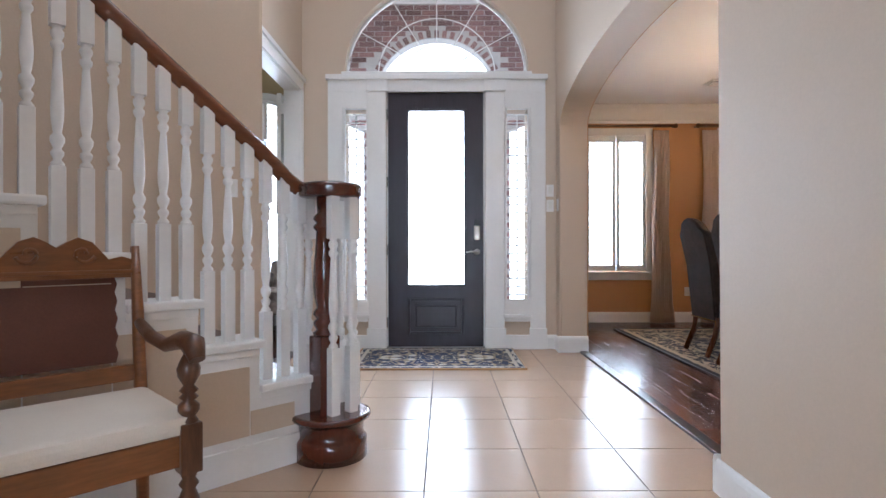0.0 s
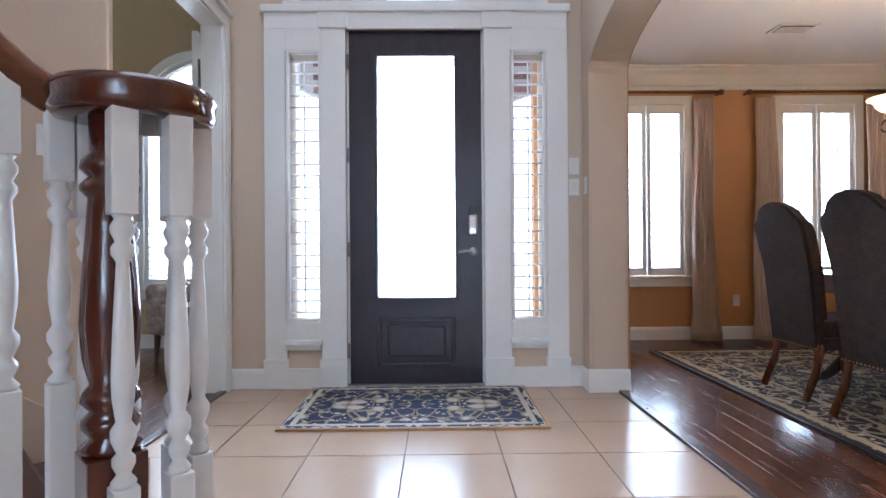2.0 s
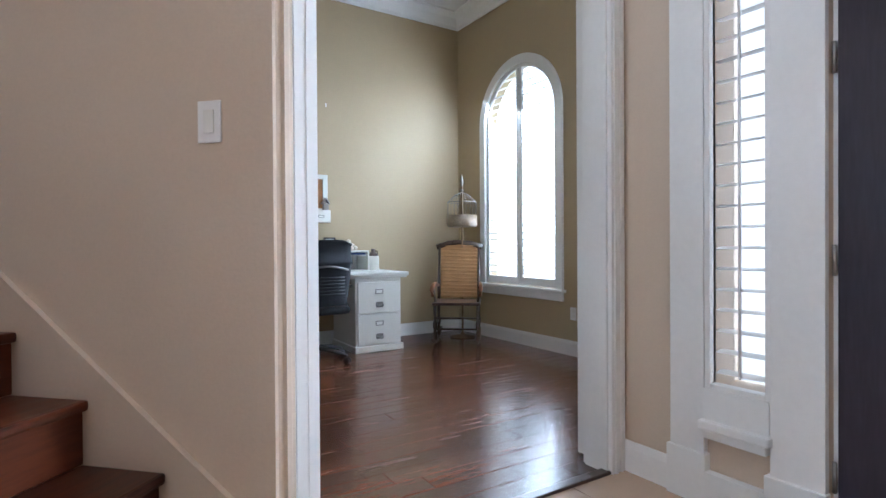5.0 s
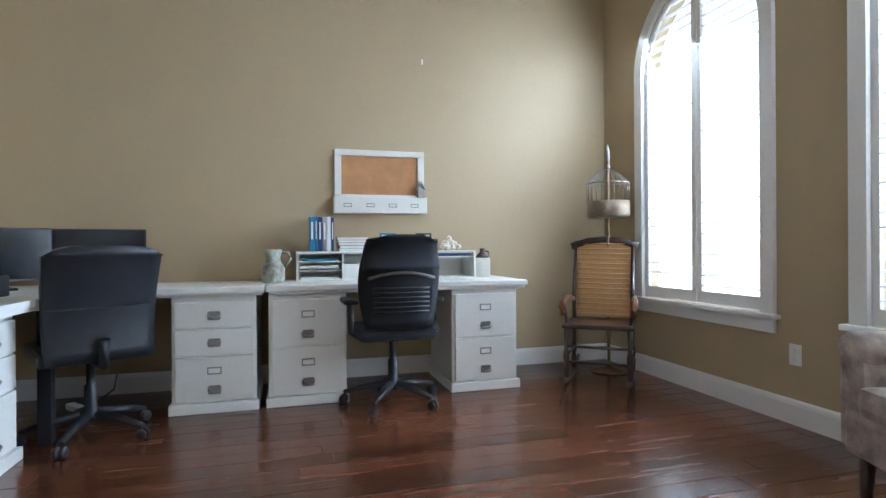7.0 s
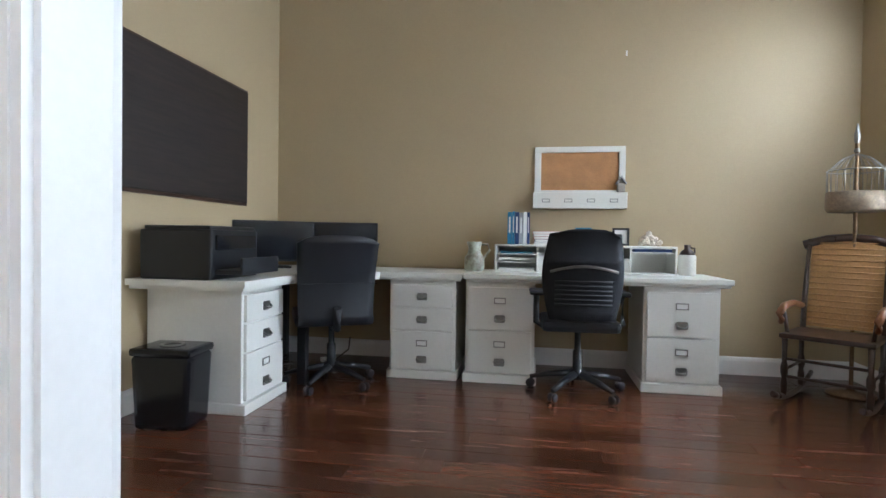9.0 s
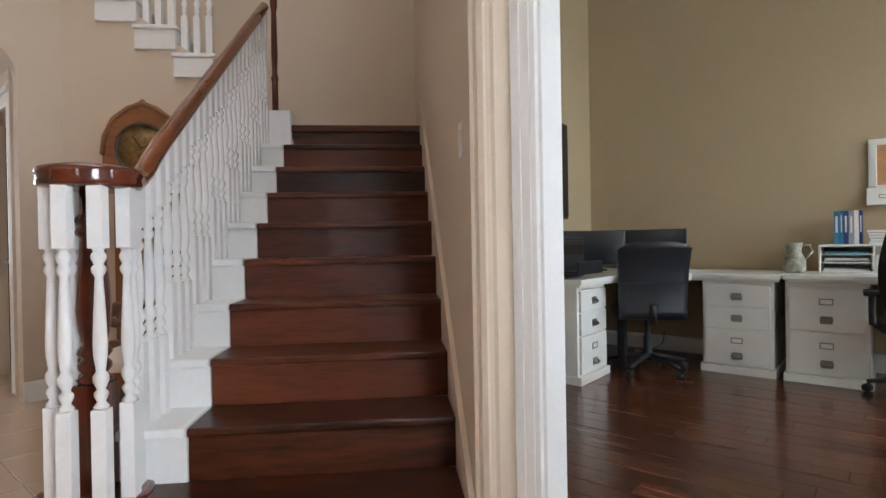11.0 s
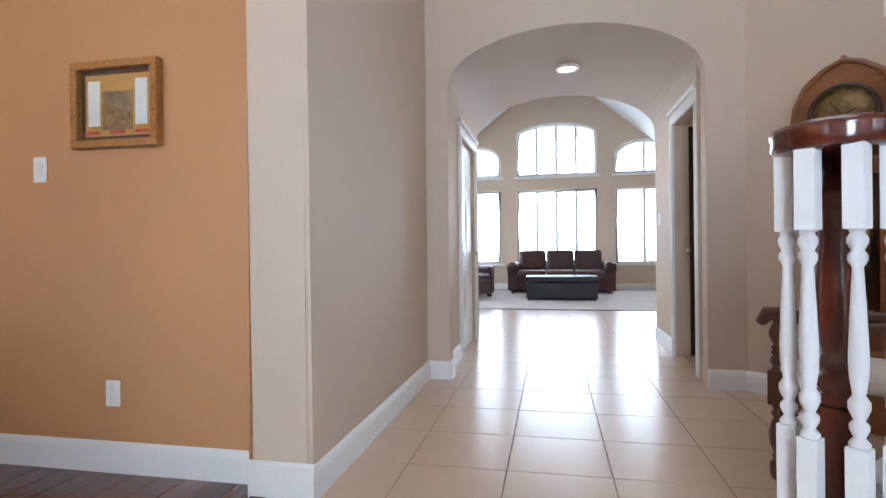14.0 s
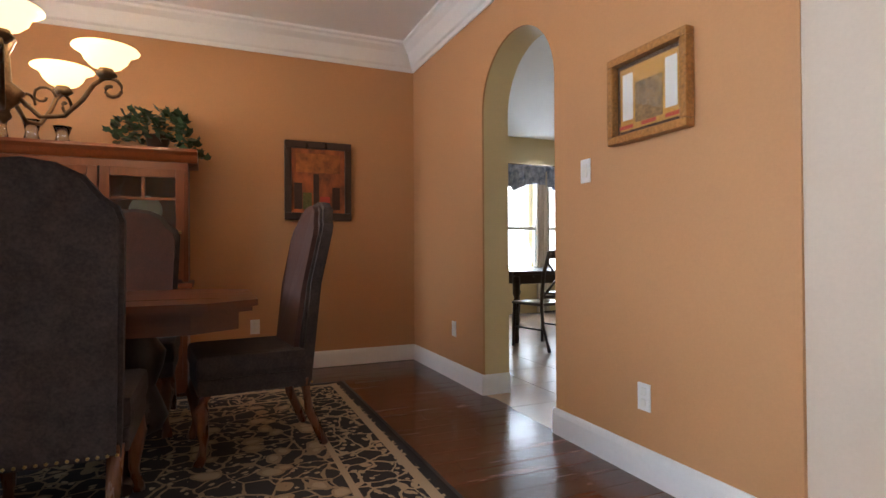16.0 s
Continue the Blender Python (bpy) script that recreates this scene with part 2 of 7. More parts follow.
PEWTER = material("pewter_hardware", (0.30, 0.29, 0.27), 0.35, metal=0.9, vary=0.15)
BRASS = material("old_brass", (0.45, 0.30, 0.10), 0.3, metal=0.9, vary=0.15)
GILT = material("gilt_frame", (0.40, 0.175, 0.04), 0.38, metal=0.2, vary=0.3, grain=70, bump=0.35)
CANE = material("woven_cane", (0.46, 0.25, 0.095), 0.55, vary=0.2, grain=120, bump=0.3)
CORK = material("cork", (0.46, 0.235, 0.10), 0.85, vary=0.14, grain=190, big=8, bump=0.2)
PAPER = material("paper", (0.80, 0.79, 0.76), 0.7, vary=0.02)
BLUE = material("blue_cover", (0.03, 0.20, 0.36), 0.45, vary=0.1)
NAVY = material("navy_cover", (0.02, 0.05, 0.16), 0.45, vary=0.1)
RED = material("red_cover", (0.48, 0.055, 0.03), 0.45, vary=0.1)
GREY = material("grey_cover", (0.36, 0.36, 0.37), 0.5, vary=0.1)
CORAL = material("white_coral", (0.74, 0.66, 0.55), 0.85, vary=0.12, grain=120, bump=0.6)
STONEWARE = material("cream_stoneware", (0.60, 0.58, 0.52), 0.35, vary=0.05)
LEAF = material("dark_ivy_leaf", (0.028, 0.062, 0.026), 0.42, vary=0.3, grain=30, per=0.3)
BRICK = material("red_brown_brick", (0.20, 0.105, 0.10), 0.85, vary=0.2, grain=60, big=6, bump=0.4, per=0.4)
MORTAR = material("grey_mortar", (0.46, 0.43, 0.42), 0.9, vary=0.1, grain=110, bump=0.3)
CONCRETE = material("pale_concrete", (0.50, 0.48, 0.45), 0.85, vary=0.08, grain=70, big=1.0, bump=0.2)
LAWN = material("lawn", (0.075, 0.11, 0.035), 0.9, vary=0.3, grain=60, big=0.5, bump=0.3)
CARPET = material("pale_carpet", (0.50, 0.44, 0.40), 0.95, vary=0.12, grain=80, big=2.5, bump=0.4)
GLASS = glass("clear_glass")
TINTED = glass("cabinet_glass", 0.03, (0.9, 0.92, 0.9))
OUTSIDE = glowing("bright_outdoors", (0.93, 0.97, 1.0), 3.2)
SHADEGLASS = glowing("amber_glass_shade", (1.0, 0.66, 0.30), 3.0)
LENS = glowing("lit_lens", (1.0, 0.86, 0.62), 14.0)

# ---------------- setting: foyer ----------------
TOP = 5.6
XL, XR, XD = -1.28, 1.15, 1.41        # foyer's west face, east face, dining's west face
YD = 5.0                              # face of the front door

setting("ground", cube(-60, 60, -60, 60, -0.6, -0.45), LAWN, "mown green lawn around the house", "ground")
setting("floor_foyer", cube(-3.4, 7.9, -9.3, 5.0, -0.06, -0.004), GROUT, "brown grout bed under beige floor tiles", "floor")
setting("floor_office", cube(-5.1, -1.30, 1.9, 6.8, -0.052, -0.003), GAP, "dark gaps under cherry floor planks", "floor")
setting("floor_dining", cube(1.36, 5.1, 1.78, 6.9, -0.052, -0.0035), GAP, "dark gaps under cherry floor planks", "floor")


def rect_hole_wall(bm, u0, u1, z0, z1, v0, v1, axis, holes):
    """A wall from boxes round holes (u0, u1, z0, z1, rise); rise > 0 gives the hole an arched head above z1."""
    cut = sorted({u0, u1, *[h[0] for h in holes], *[h[1] for h in holes]})
    for a, b in zip(cut, cut[1:]):
        hole = next((h for h in holes if h[0] <= a + 1e-6 and b <= h[1] + 1e-6), None)
        if hole is None:
            prism(bm, [(a, z0), (b, z0), (b, z1), (a, z1)], v0, v1, axis)
            continue
        if hole[2] > z0:
            prism(bm, [(a, z0), (b, z0), (b, hole[2]), (a, hole[2])], v0, v1, axis)
        if hole[3] < z1:
            curve = arc(a, b, hole[3], hole[4]) if hole[4] else [(a, hole[3]), (b, hole[3])]
            prism(bm, curve + [(b, z1), (a, z1)], v0, v1, axis)
    return bm


# front wall: door and sidelights below, half-round transom above
FRONT = [(-0.86, -0.66, 0.46, 2.30, 0), (-0.475, 0.475, 0.0, 2.47, 0), (0.68, 0.88, 0.46, 2.30, 0)]
bm = bmesh.new()
rect_hole_wall(bm, XL, XR + 0.1, 0, 2.64, YD - 0.02, YD + 0.16, "y", FRONT)
rect_hole_wall(bm, XL, XR + 0.1, 2.64, TOP, YD - 0.02, YD + 0.16, "y", [(-0.87, 0.89, 2.64, 2.66, 0.84)])
setting("wall_front", bm, CREAM, "cream painted front wall with door and half-round transom", "wall")

# east wall of the foyer: wide elliptic archway to the dining room, then the hall
YA0, YA1 = 1.95, 4.80
bm = bmesh.new()
prism(bm, [(-0.06, 0), (YA0, 0)] + arc(YA0, YA1, 2.10, 0.30) + [(YA1, 0), (YD - 0.02, 0), (YD - 0.02, TOP), (-0.06, TOP)], XR, XD - 0.004, "x")
bmesh.ops.bevel(bm, geom=[e for e in bm.edges if abs((e.verts[0].co - e.verts[1].co).z) > 1.5 and len(e.link_faces) == 2], offset=0.018, segments=3, affect="EDGES")
setting("wall_east", bm, CREAM, "cream foyer wall with a wide arched opening", "wall")

# west wall of the foyer with the office opening
YO0, YO1 = 3.56, 4.88
bm = bmesh.new()
prism(bm, [(3.477, 0), (YO0, 0), (YO0, 2.46), (YO1, 2.46), (YO1, 0), (YD + 0.16, 0), (YD + 0.16, TOP), (3.50, TOP)], XL - 0.12, XL, "x")
setting("wall_west", bm, CREAM, "cream foyer wall with a wide cased opening", "wall")

# diagonal stair wall, in the staircase's own frame: s up the flight, v towards the foyer
NEWEL = (-0.467, 2.327)
STAIR = pose(NEWEL[0], NEWEL[1], 0, 0, 0, 225)
WW = 1.24


def stair_point(s, w, z=0.0):
    return STAIR @ Vector((s, -w, z))


def diagonal(bm, s0, s1, w0, w1, z0, z1, bevel=0.0):
    return box(bm, s0, s1, -w1, -w0, z0, z1, bevel, STAIR)


bm = bmesh.new()
end = stair_point(-0.30, WW)
a, b, c = stair_point(3.2, WW), stair_point(3.2, WW + 0.12), stair_point(-0.05, WW + 0.12)
prism(bm, [(a.x, a.y), (end.x, end.y), (end.x - 0.03, end.y + 0.05), (XL - 0.001, 3.475), (XL - 0.118, 3.54), (c.x, c.y), (b.x, b.y)], 0, TOP, "z")
bmesh.ops.bevel(bm, geom=[e for e in bm.edges if abs(e.verts[0].co.z - e.verts[1].co.z) > 1 and (e.verts[0].co.xy - end.xy).length < 0.08], offset=0.02, segments=3, affect="EDGES")
setting("wall_stair", bm, CREAM, "cream diagonal wall beside the staircase", "wall")
bm = diagonal(bmesh.new(), 3.15, 3.27, -0.5, WW + 0.1, 0, TOP)
diagonal(bm, 3.15, 3.27, -1.75, -0.5, 2.06, TOP)
diagonal(bm, 3.15, 3.27, -3.0, -1.75, 2.92, TOP)
setting("wall_landing", bm, CREAM, "cream wall behind the stair landing", "wall")

# hall wall with its arch and barrel-vaulted passage
XH0, XH1, YH0, YH1 = -0.80, 0.985, -0.06, -1.95
XP, XQ = -0.84, 1.04
bm = bmesh.new()
prism(bm, [(XH1, 0), (XR + 0.2, 0), (XR + 0.2, TOP), (-1.05, TOP), (-1.05, 0), (XH0, 0)] + arc(XH0, XH1, 2.17, 0.40), YH0 - 0.12, YH0, "y")
setting("wall_hall", bm, CREAM, "cream wall with an arched hall opening", "wall")
bm = bmesh.new()
prism(bm, [(XQ + 0.12, 2.02), (XQ + 0.12, 2.9), (XP - 0.12, 2.9), (XP - 0.12, 2.06), (XP, 2.06)] + arc(XP, XQ, 2.19, 0.43) + [(XQ, 2.02)], YH1, YH0 - 0.12, "y")
setting("ceiling_passage", bm, CREAM, "cream barrel-vaulted hall ceiling", "ceiling")
bm = bmesh.new()
rect_hole_wall(bm, YH1, YH0 - 0.12, 0, 2.02, XQ, XQ + 0.12, "x", [(-1.80, -0.90, 0.0, 2.0, 0)])
setting("wall_passage_east", bm, CREAM, "cream hall wall with a white panelled door", "wall")
bm = bmesh.new()
rect_hole_wall(bm, YH1, YH0 - 0.12, 0, 2.06, XP - 0.12, XP, "x", [(-1.20, -0.46, 0.0, 2.05, 0)])
setting("wall_passage_west", bm, CREAM, "cream hall wall with a cased doorway", "wall")
setting("wall_powder_room", cube(-2.3, -2.2, -1.95, -0.2, 0, 2.6), YELLOW, "dim yellow wall of a small washroom", "wall")
setting("ceiling_powder_room", cube(-2.3, XP - 0.12, -1.95, -0.2, 2.55, 2.65), CEIL, "white washroom ceiling", "ceiling")

# wall under the upper flight: foot of the diagonal, with the corner by the hall arch
SU = 2.10
bm = bmesh.new()
prism(bm, [(-0.30, 0), (1.62, 0), (1.62, 3.30), (0.14, 2.20), (-0.02, 2.16), (-0.30, 1.78)], SU, SU + 0.10, "x")
bmesh.ops.transform(bm, matrix=STAIR, verts=bm.verts[:])
setting("wall_under_stair", bm, CREAM, "cream wall under the upper stair flight", "wall")
setting("ceiling_foyer", cube(-4.6, XD, -2.6, YD + 0.16, TOP, TOP + 0.1), CEIL, "white two-storey foyer ceiling", "ceiling")
setting("wall_gallery_south", cube(-3.6, XD, -2.6, -2.48, 2.95, TOP), CREAM, "cream gallery wall upstairs", "wall")

# ---------------- setting: office ----------------
OX0, OX1, OY0, OY1, OZ = -4.95, -1.40, 2.08, 6.58, 3.70
bm = bmesh.new()
OWIN = [(-4.41, -3.31, 0.59, 2.30, 0.54), (-2.735, -1.645, 0.59, 2.30, 0.54)]
rect_hole_wall(bm, OX0 - 0.15, OX1 + 0.12, 0, OZ + 0.1, OY1, OY1 + 0.16, "y", OWIN)
setting("wall_office_north", bm, TAN, "khaki office wall with two arched windows", "wall")
setting("wall_office_west", cube(OX0 - 0.15, OX0, OY0 - 0.1, OY1, 0, OZ + 0.1), TAN, "khaki office wall behind the desks", "wall")
setting("wall_office_south", cube(OX0, -2.66, OY0 - 0.12, OY0, 0, OZ + 0.1), TAN, "khaki office wall with a dark canvas", "wall")
setting("wall_office_east", cube(OX1 - 0.004, OX1 + 0.119, YD + 0.16, OY1, 0, OZ + 0.1), TAN, "khaki office wall", "wall")
bm = bmesh.new()
prism(bm, [(3.52, 0), (YO0, 0), (YO0, 2.46), (YO1, 2.46), (YO1, 0), (YD + 0.16, 0), (YD + 0.16, OZ), (3.56, OZ)], OX1 - 0.006, OX1 - 0.001, "x")
setting("wall_office_lining", bm, TAN, "khaki paint on the office side of the doorway", "wall")
bm = bmesh.new()
diagonal(bm, -0.05, 3.2, WW + 0.121, WW + 0.127, 0, OZ)
setting("wall_office_diagonal", bm, TAN, "khaki diagonal office wall", "wall")
setting("ceiling_office", cube(OX0, OX1, OY0 - 0.1, OY1, OZ, OZ + 0.1), CEIL, "white office ceiling", "ceiling")


def crown(name, x0, x1, y0, y1, z, side, h=0.17, d=0.13):
    """A crown moulding along one wall. side: the wall's direction from the room (n, s, e, w)."""
    prof = [(0, 0), (0.012, 0), (0.02, 0.03), (0.035, 0.045), (d * 0.55, h * 0.62), (d * 0.8, h * 0.78), (d * 0.85, h - 0.03), (d, h - 0.02), (d, h), (0, h)]
    bm = bmesh.new()
    if side in "ns":
        sg = -1 if side == "n" else 1
        base = y1 if side == "n" else y0
        prism(bm, [(base + sg * u, z - h + v) for u, v in prof], x0, x1, "x")
    else:
        sg = -1 if side == "e" else 1
        base = x1 if side == "e" else x0
        prism(bm, [(base + sg * u, z - h + v) for u, v in prof], y0, y1, "y")
    return setting(name, bm, WHITE, "white crown moulding below the ceiling", "moulding")


crown("trim_office_north", OX0, OX1, OY0, OY1, OZ, "n")
crown("trim_office_west", OX0, OX1, OY0, OY1, OZ, "w")
crown("trim_office_south", OX0, -2.66, OY0, OY1, OZ, "s")

# ---------------- setting: dining room ----------------
DX1, DY0, DY1, DZ = 4.95, 1.83, 6.80, 2.80
DWIN = [(1.93, 2.71, 0.66, 2.44, 0), (3.71, 4.49, 0.66, 2.44, 0)]
bm = bmesh.new()
rect_hole_wall(bm, XR, DX1 + 0.15, 0, DZ + 0.1, DY1, DY1 + 0.16, "y", DWIN)
setting("wall_dining_north", bm, ORANGE, "terracotta dining wall with two windows", "wall")
setting("wall_dining_east", cube(DX1, DX1 + 0.15, DY0 - 0.2, DY1, 0, DZ + 0.1), ORANGE, "terracotta dining wall behind the cabinet", "wall")
AX0, AX1 = 2.78, 3.61
bm = bmesh.new()
prism(bm, [(XD - 0.003, 0), (AX0, 0)] + arc(AX0, AX1, 1.90, 0.40) + [(AX1, 0), (DX1, 0), (DX1, DZ + 0.1), (XD - 0.003, DZ + 0.1)], DY0 - 0.012, DY0, "y")
setting("wall_dining_south", bm, ORANGE, "terracotta dining wall with a small archway", "wall")
bm = bmesh.new()
prism(bm, [(XD - 0.001, 0), (AX0, 0)] + arc(AX0, AX1, 1.90, 0.40) + [(AX1, 0), (7.9, 0), (7.9, DZ + 0.1), (XD - 0.001, DZ + 0.1)], DY0 - 0.20, DY0 - 0.013, "y")
setting("wall_breakfast_north", bm, YELLOW, "straw yellow wall of the breakfast room", "wall")
bm = bmesh.new()
prism(bm, [(DY0, 0), (YA0 - 0.001, 0), (YA0 - 0.001, 2.1), (YA0 - 0.001, DZ), (DY0, DZ)], XD - 0.003, XD + 0.003, "x")
prism(bm, arc(YA0, YA1, 2.10, 0.30) + [(YA1, DZ), (YA0, DZ)], XD - 0.003, XD + 0.003, "x")
prism(bm, [(YA1, 0), (DY1, 0), (DY1, DZ), (YA1, DZ)], XD - 0.003, XD + 0.003, "x")
setting("wall_dining_west", bm, ORANGE, "terracotta paint on the dining side of the archway", "wall")
setting("wall_dining_porch", cube(XR + 0.11, XD - 0.004, YD - 0.018, DY1, 0, DZ + 0.1), CREAM, "wall between dining room and porch", "wall")
setting("ceiling_dining", cube(XD, DX1, DY0, DY1, DZ, DZ + 0.1), CEIL, "white dining ceiling", "ceiling")
for nm, sd in (("trim_dining_north", "n"), ("trim_dining_east", "e"), ("trim_dining_south", "s"), ("trim_dining_west", "w")):
    crown(nm, XD, DX1, DY0, DY1, DZ, sd, 0.22, 0.15)

# ---------------- setting: breakfast room and family room ----------------
bm = bmesh.new()
rect_hole_wall(bm, -3.0, DY0 - 0.2, 0, 2.85, 7.6, 7.75, "x", [(-1.15, -0.35, 0.55, 2.15, 0), (-2.2, -1.4, 0.55, 2.15, 0), (-0.1, 0.7, 0.55, 2.15, 0)])
setting("wall_breakfast_east", bm, YELLOW, "straw yellow wall with bright windows", "wall")
setting("ceiling_breakfast", cube(XD, 7.75, -3.0, DY0 - 0.2, 2.75, 2.85), CEIL, "white breakfast room ceiling", "ceiling")
setting("wall_breakfast_south", cube(XD + 2.2, 7.75, -3.1, -3.0, 0, 2.85), YELLOW, "straw yellow breakfast room wall", "wall")
setting("wall_kitchen_west", cube(XD - 0.003, XD + 0.02, -3.0, DY0 - 0.2, 0, 2.85), YELLOW, "straw yellow kitchen wall", "wall")
FY = -9.0
bm = bmesh.new()
FW = [(-0.80, 1.01, 0.62, 2.32, 0), (1.43, 2.68, 0.62, 2.32, 0), (-2.48, -1.23, 0.62, 2.32, 0)]
FU = [(-0.80, 1.01, 2.68, 3.64, 0.25), (1.43, 2.68, 2.68, 3.08, 0.34), (-2.48, -1.23, 2.68, 3.08, 0.34)]
rect_hole_wall(bm, -3.4, 3.4, 0, 2.50, FY - 0.16, FY, "y", FW)
rect_hole_wall(bm, -3.4, 3.4, 2.50, 5.2, FY - 0.16, FY, "y", FU)
FAMILY = CREAM
setting("wall_family_south", bm, FAMILY, "cream family room wall with tall arched windows", "wall")
setting("wall_family_west", cube(-3.5, -3.4, FY, YH1, 0, 5.2), FAMILY, "cream family room wall", "wall")
bm = bmesh.new()
# Bare opening out of view, made to let the side fill in.
rect_hole_wall(bm, FY, YH1, 0, 5.2, 3.4, 3.5, "x", [(-7.6, -4.4, 0.7, 3.3, 0)])
setting("wall_family_east", bm, FAMILY, "cream family room wall with an opening for the side lamp", "wall")
bm = bmesh.new()
prism(bm, [(XQ, 0), (3.4, 0), (3.4, 5.2), (-3.4, 5.2), (-3.4, 0), (XP, 0)] + arc(XP, XQ, 2.19, 0.43), YH1 - 0.15, YH1, "y")
setting("wall_family_north", bm, FAMILY, "cream family room wall with the hall arch", "wall")
bm = bmesh.new()
prism(bm, [(-3.5, 3.1), (-2.4, 3.12), (-0.62, 4.60), (0.85, 4.60), (2.75, 3.12), (3.5, 3.1), (3.5, 4.9), (-3.5, 4.9)], FY, YH1 - 0.15, "y")
setting("ceiling_family", bm, CEIL, "white vaulted family room ceiling", "ceiling")
setting("carpet", cube(-2.9, 2.6, -8.6, -4.74, 0.001, 0.012), CARPET, "pale patterned carpet on tile", "carpet")

setting("threshold_family", cube(-3.3, 3.3, -4.75, -4.70, 0.0005, 0.011, 0.004), DARKWOOD, "dark wooden strip between tile and carpet", "threshold")

# ---------------- trim: baseboards, casings, thresholds ----------------
def baseboard(name, x0, y0, x1, y1, h=0.135, d=0.016, face=1):
    """A baseboard along a wall line; face +1: it stands out to the left of the way from first to second point."""
    v = Vector((x1 - x0, y1 - y0))
    ln, ang = v.length, math.degrees(math.atan2(v.y, v.x))
    bm = bmesh.new()
    prism(bm, [(0, 0), (face * d, 0), (face * d, h - 0.03), (face * d * 0.75, h - 0.012), (face * d * 0.35, h), (0, h)], 0, ln, "x")
    bmesh.ops.transform(bm, matrix=pose(x0, y0, 0, 0, 0, ang), verts=bm.verts[:])
    return setting(name, bm, WHITE, "white painted baseboard along the wall", "baseboard")


for i, seg in enumerate([
    (XR, -0.06, XR, YA0, 1), (XR - 0.016, YA0, XD, YA0, 1), (XD, YA1, XR - 0.016, YA1, 1), (XR, YA1, XR, YD - 0.02, 1),
    (XH1, YH0, XR, YH0, 1), (-1.03, YH0, XH0, YH0, 1), (XH1, YH0, XH1, YH0 - 0.12, -1), (XQ, YH0 - 0.12, XQ, -0.815, -1), (XP, YH0 - 0.12, XP, -0.375, 1), (XP, -1.285, XP, YH1 - 0.15, 1),
    (OX0, OY0, OX0, OY1, -1), (OX0, OY1, OX1, OY1, -1), (OX1 - 0.006, OY1, OX1 - 0.006, YD + 0.2, -1), (OX0, OY0, -2.66, OY0, 1),
    (XD + 0.003, DY0, AX0, DY0, 1), (AX1, DY0, DX1, DY0, 1), (DX1, DY0, DX1, DY1, 1), (XD + 0.003, DY1, DX1, DY1, -1), (AX1, DY0 - 0.2, AX1, DY0 + 0.014, 1), (AX0, DY0 + 0.014, AX0, DY0 - 0.2, 1),
    (XL, YO1 + 0.12, XL, YD - 0.02, -1), (-3.4, FY, 3.4, FY, 1),
    (XL, YD - 0.02, -1.03, YD - 0.02, -1), (1.05, YD - 0.02, XR, YD - 0.02, -1)]):
    baseboard("baseboard_%d" % i, *seg[:4], face=seg[4], h=0.15 if i in (1, 2) else 0.135)
p, q = stair_point(SU, -1.55), stair_point(SU, 0.05)
baseboard("baseboard_diagonal", p.x, p.y, q.x, q.y, face=-1)
setting("threshold_dining", cube(1.33, 1.40, YA0, YA1, -0.003, 0.014, 0.005), DARKWOOD, "dark wooden reducer strip between tile and planks", "threshold")
setting("threshold_office", cube(-1.315, -1.265, YO0, YO1, -0.003, 0.014, 0.005), DARKWOOD, "dark wooden reducer strip between tile and planks", "threshold")


def casing_x(name, x, y0, y1, z, side, wdt=0.085, dep=0.02):
    """Casing round an opening in a wall that faces along x. side: +1 stands out towards +x."""
    bm = bmesh.new()
    for a, b in ((y0 - wdt, y0), (y1, y1 + wdt)):
        prism(bm, [(a, 0), (b, 0), (b, z), (a, z)], min(x, x + side * dep), max(x, x + side * dep), "x")
        prism(bm, [(a + 0.018, 0), (a + 0.034, 0), (a + 0.034, z), (a + 0.018, z)], min(x, x + side * (dep + 0.006)), max(x, x + side * (dep + 0.006)), "x")
        prism(bm, [(b - 0.03, 0), (b - 0.018, 0), (b - 0.018, z), (b - 0.03, z)], min(x, x + side * (dep + 0.004)), max(x, x + side * (dep + 0.004)), "x")
    prism(bm, [(y0 - wdt, z), (y1 + wdt, z), (y1 + wdt, z + 0.09), (y0 - wdt, z + 0.09)], min(x, x + side * dep), max(x, x + side * dep), "x")
    prism(bm, [(y0 - wdt - 0.015, z + 0.09), (y1 + wdt + 0.015, z + 0.09), (y1 + wdt + 0.03, z + 0.125), (y0 - wdt - 0.03, z + 0.125)], min(x, x + side * (dep + 0.02)), max(x, x + side * (dep + 0.02)), "x")
    return setting(name, bm, WHITE, "white moulded door casing", "casing")


casing_x("trim_office_opening", XL, YO0, YO1, 2.46, 1)
casing_x("trim_office_inside", OX1 - 0.006, YO0, YO1, 2.46, -1)
casing_x("trim_powder_room", XP, -1.20, -0.46, 2.05, 1)
casing_x("trim_closet", XQ, -1.80, -0.90, 2.0, -1)
bm = bmesh.new()
for y0, y1 in ((YO0, YO0 + 0.012), (YO1 - 0.012, YO1)):
    box(bm, OX1 - 0.005, XL, y0, y1, 0, 2.448)
box(bm, OX1 - 0.005, XL, YO0, YO1, 2.448, 2.46)
setting("trim_office_jamb", bm, WHITE, "white door jamb lining", "jamb")

# ---------------- staircase ----------------
RISE, RUN = 0.189, 0.255


def nosing(k):
    return 0.30 + RUN * (k - 3)


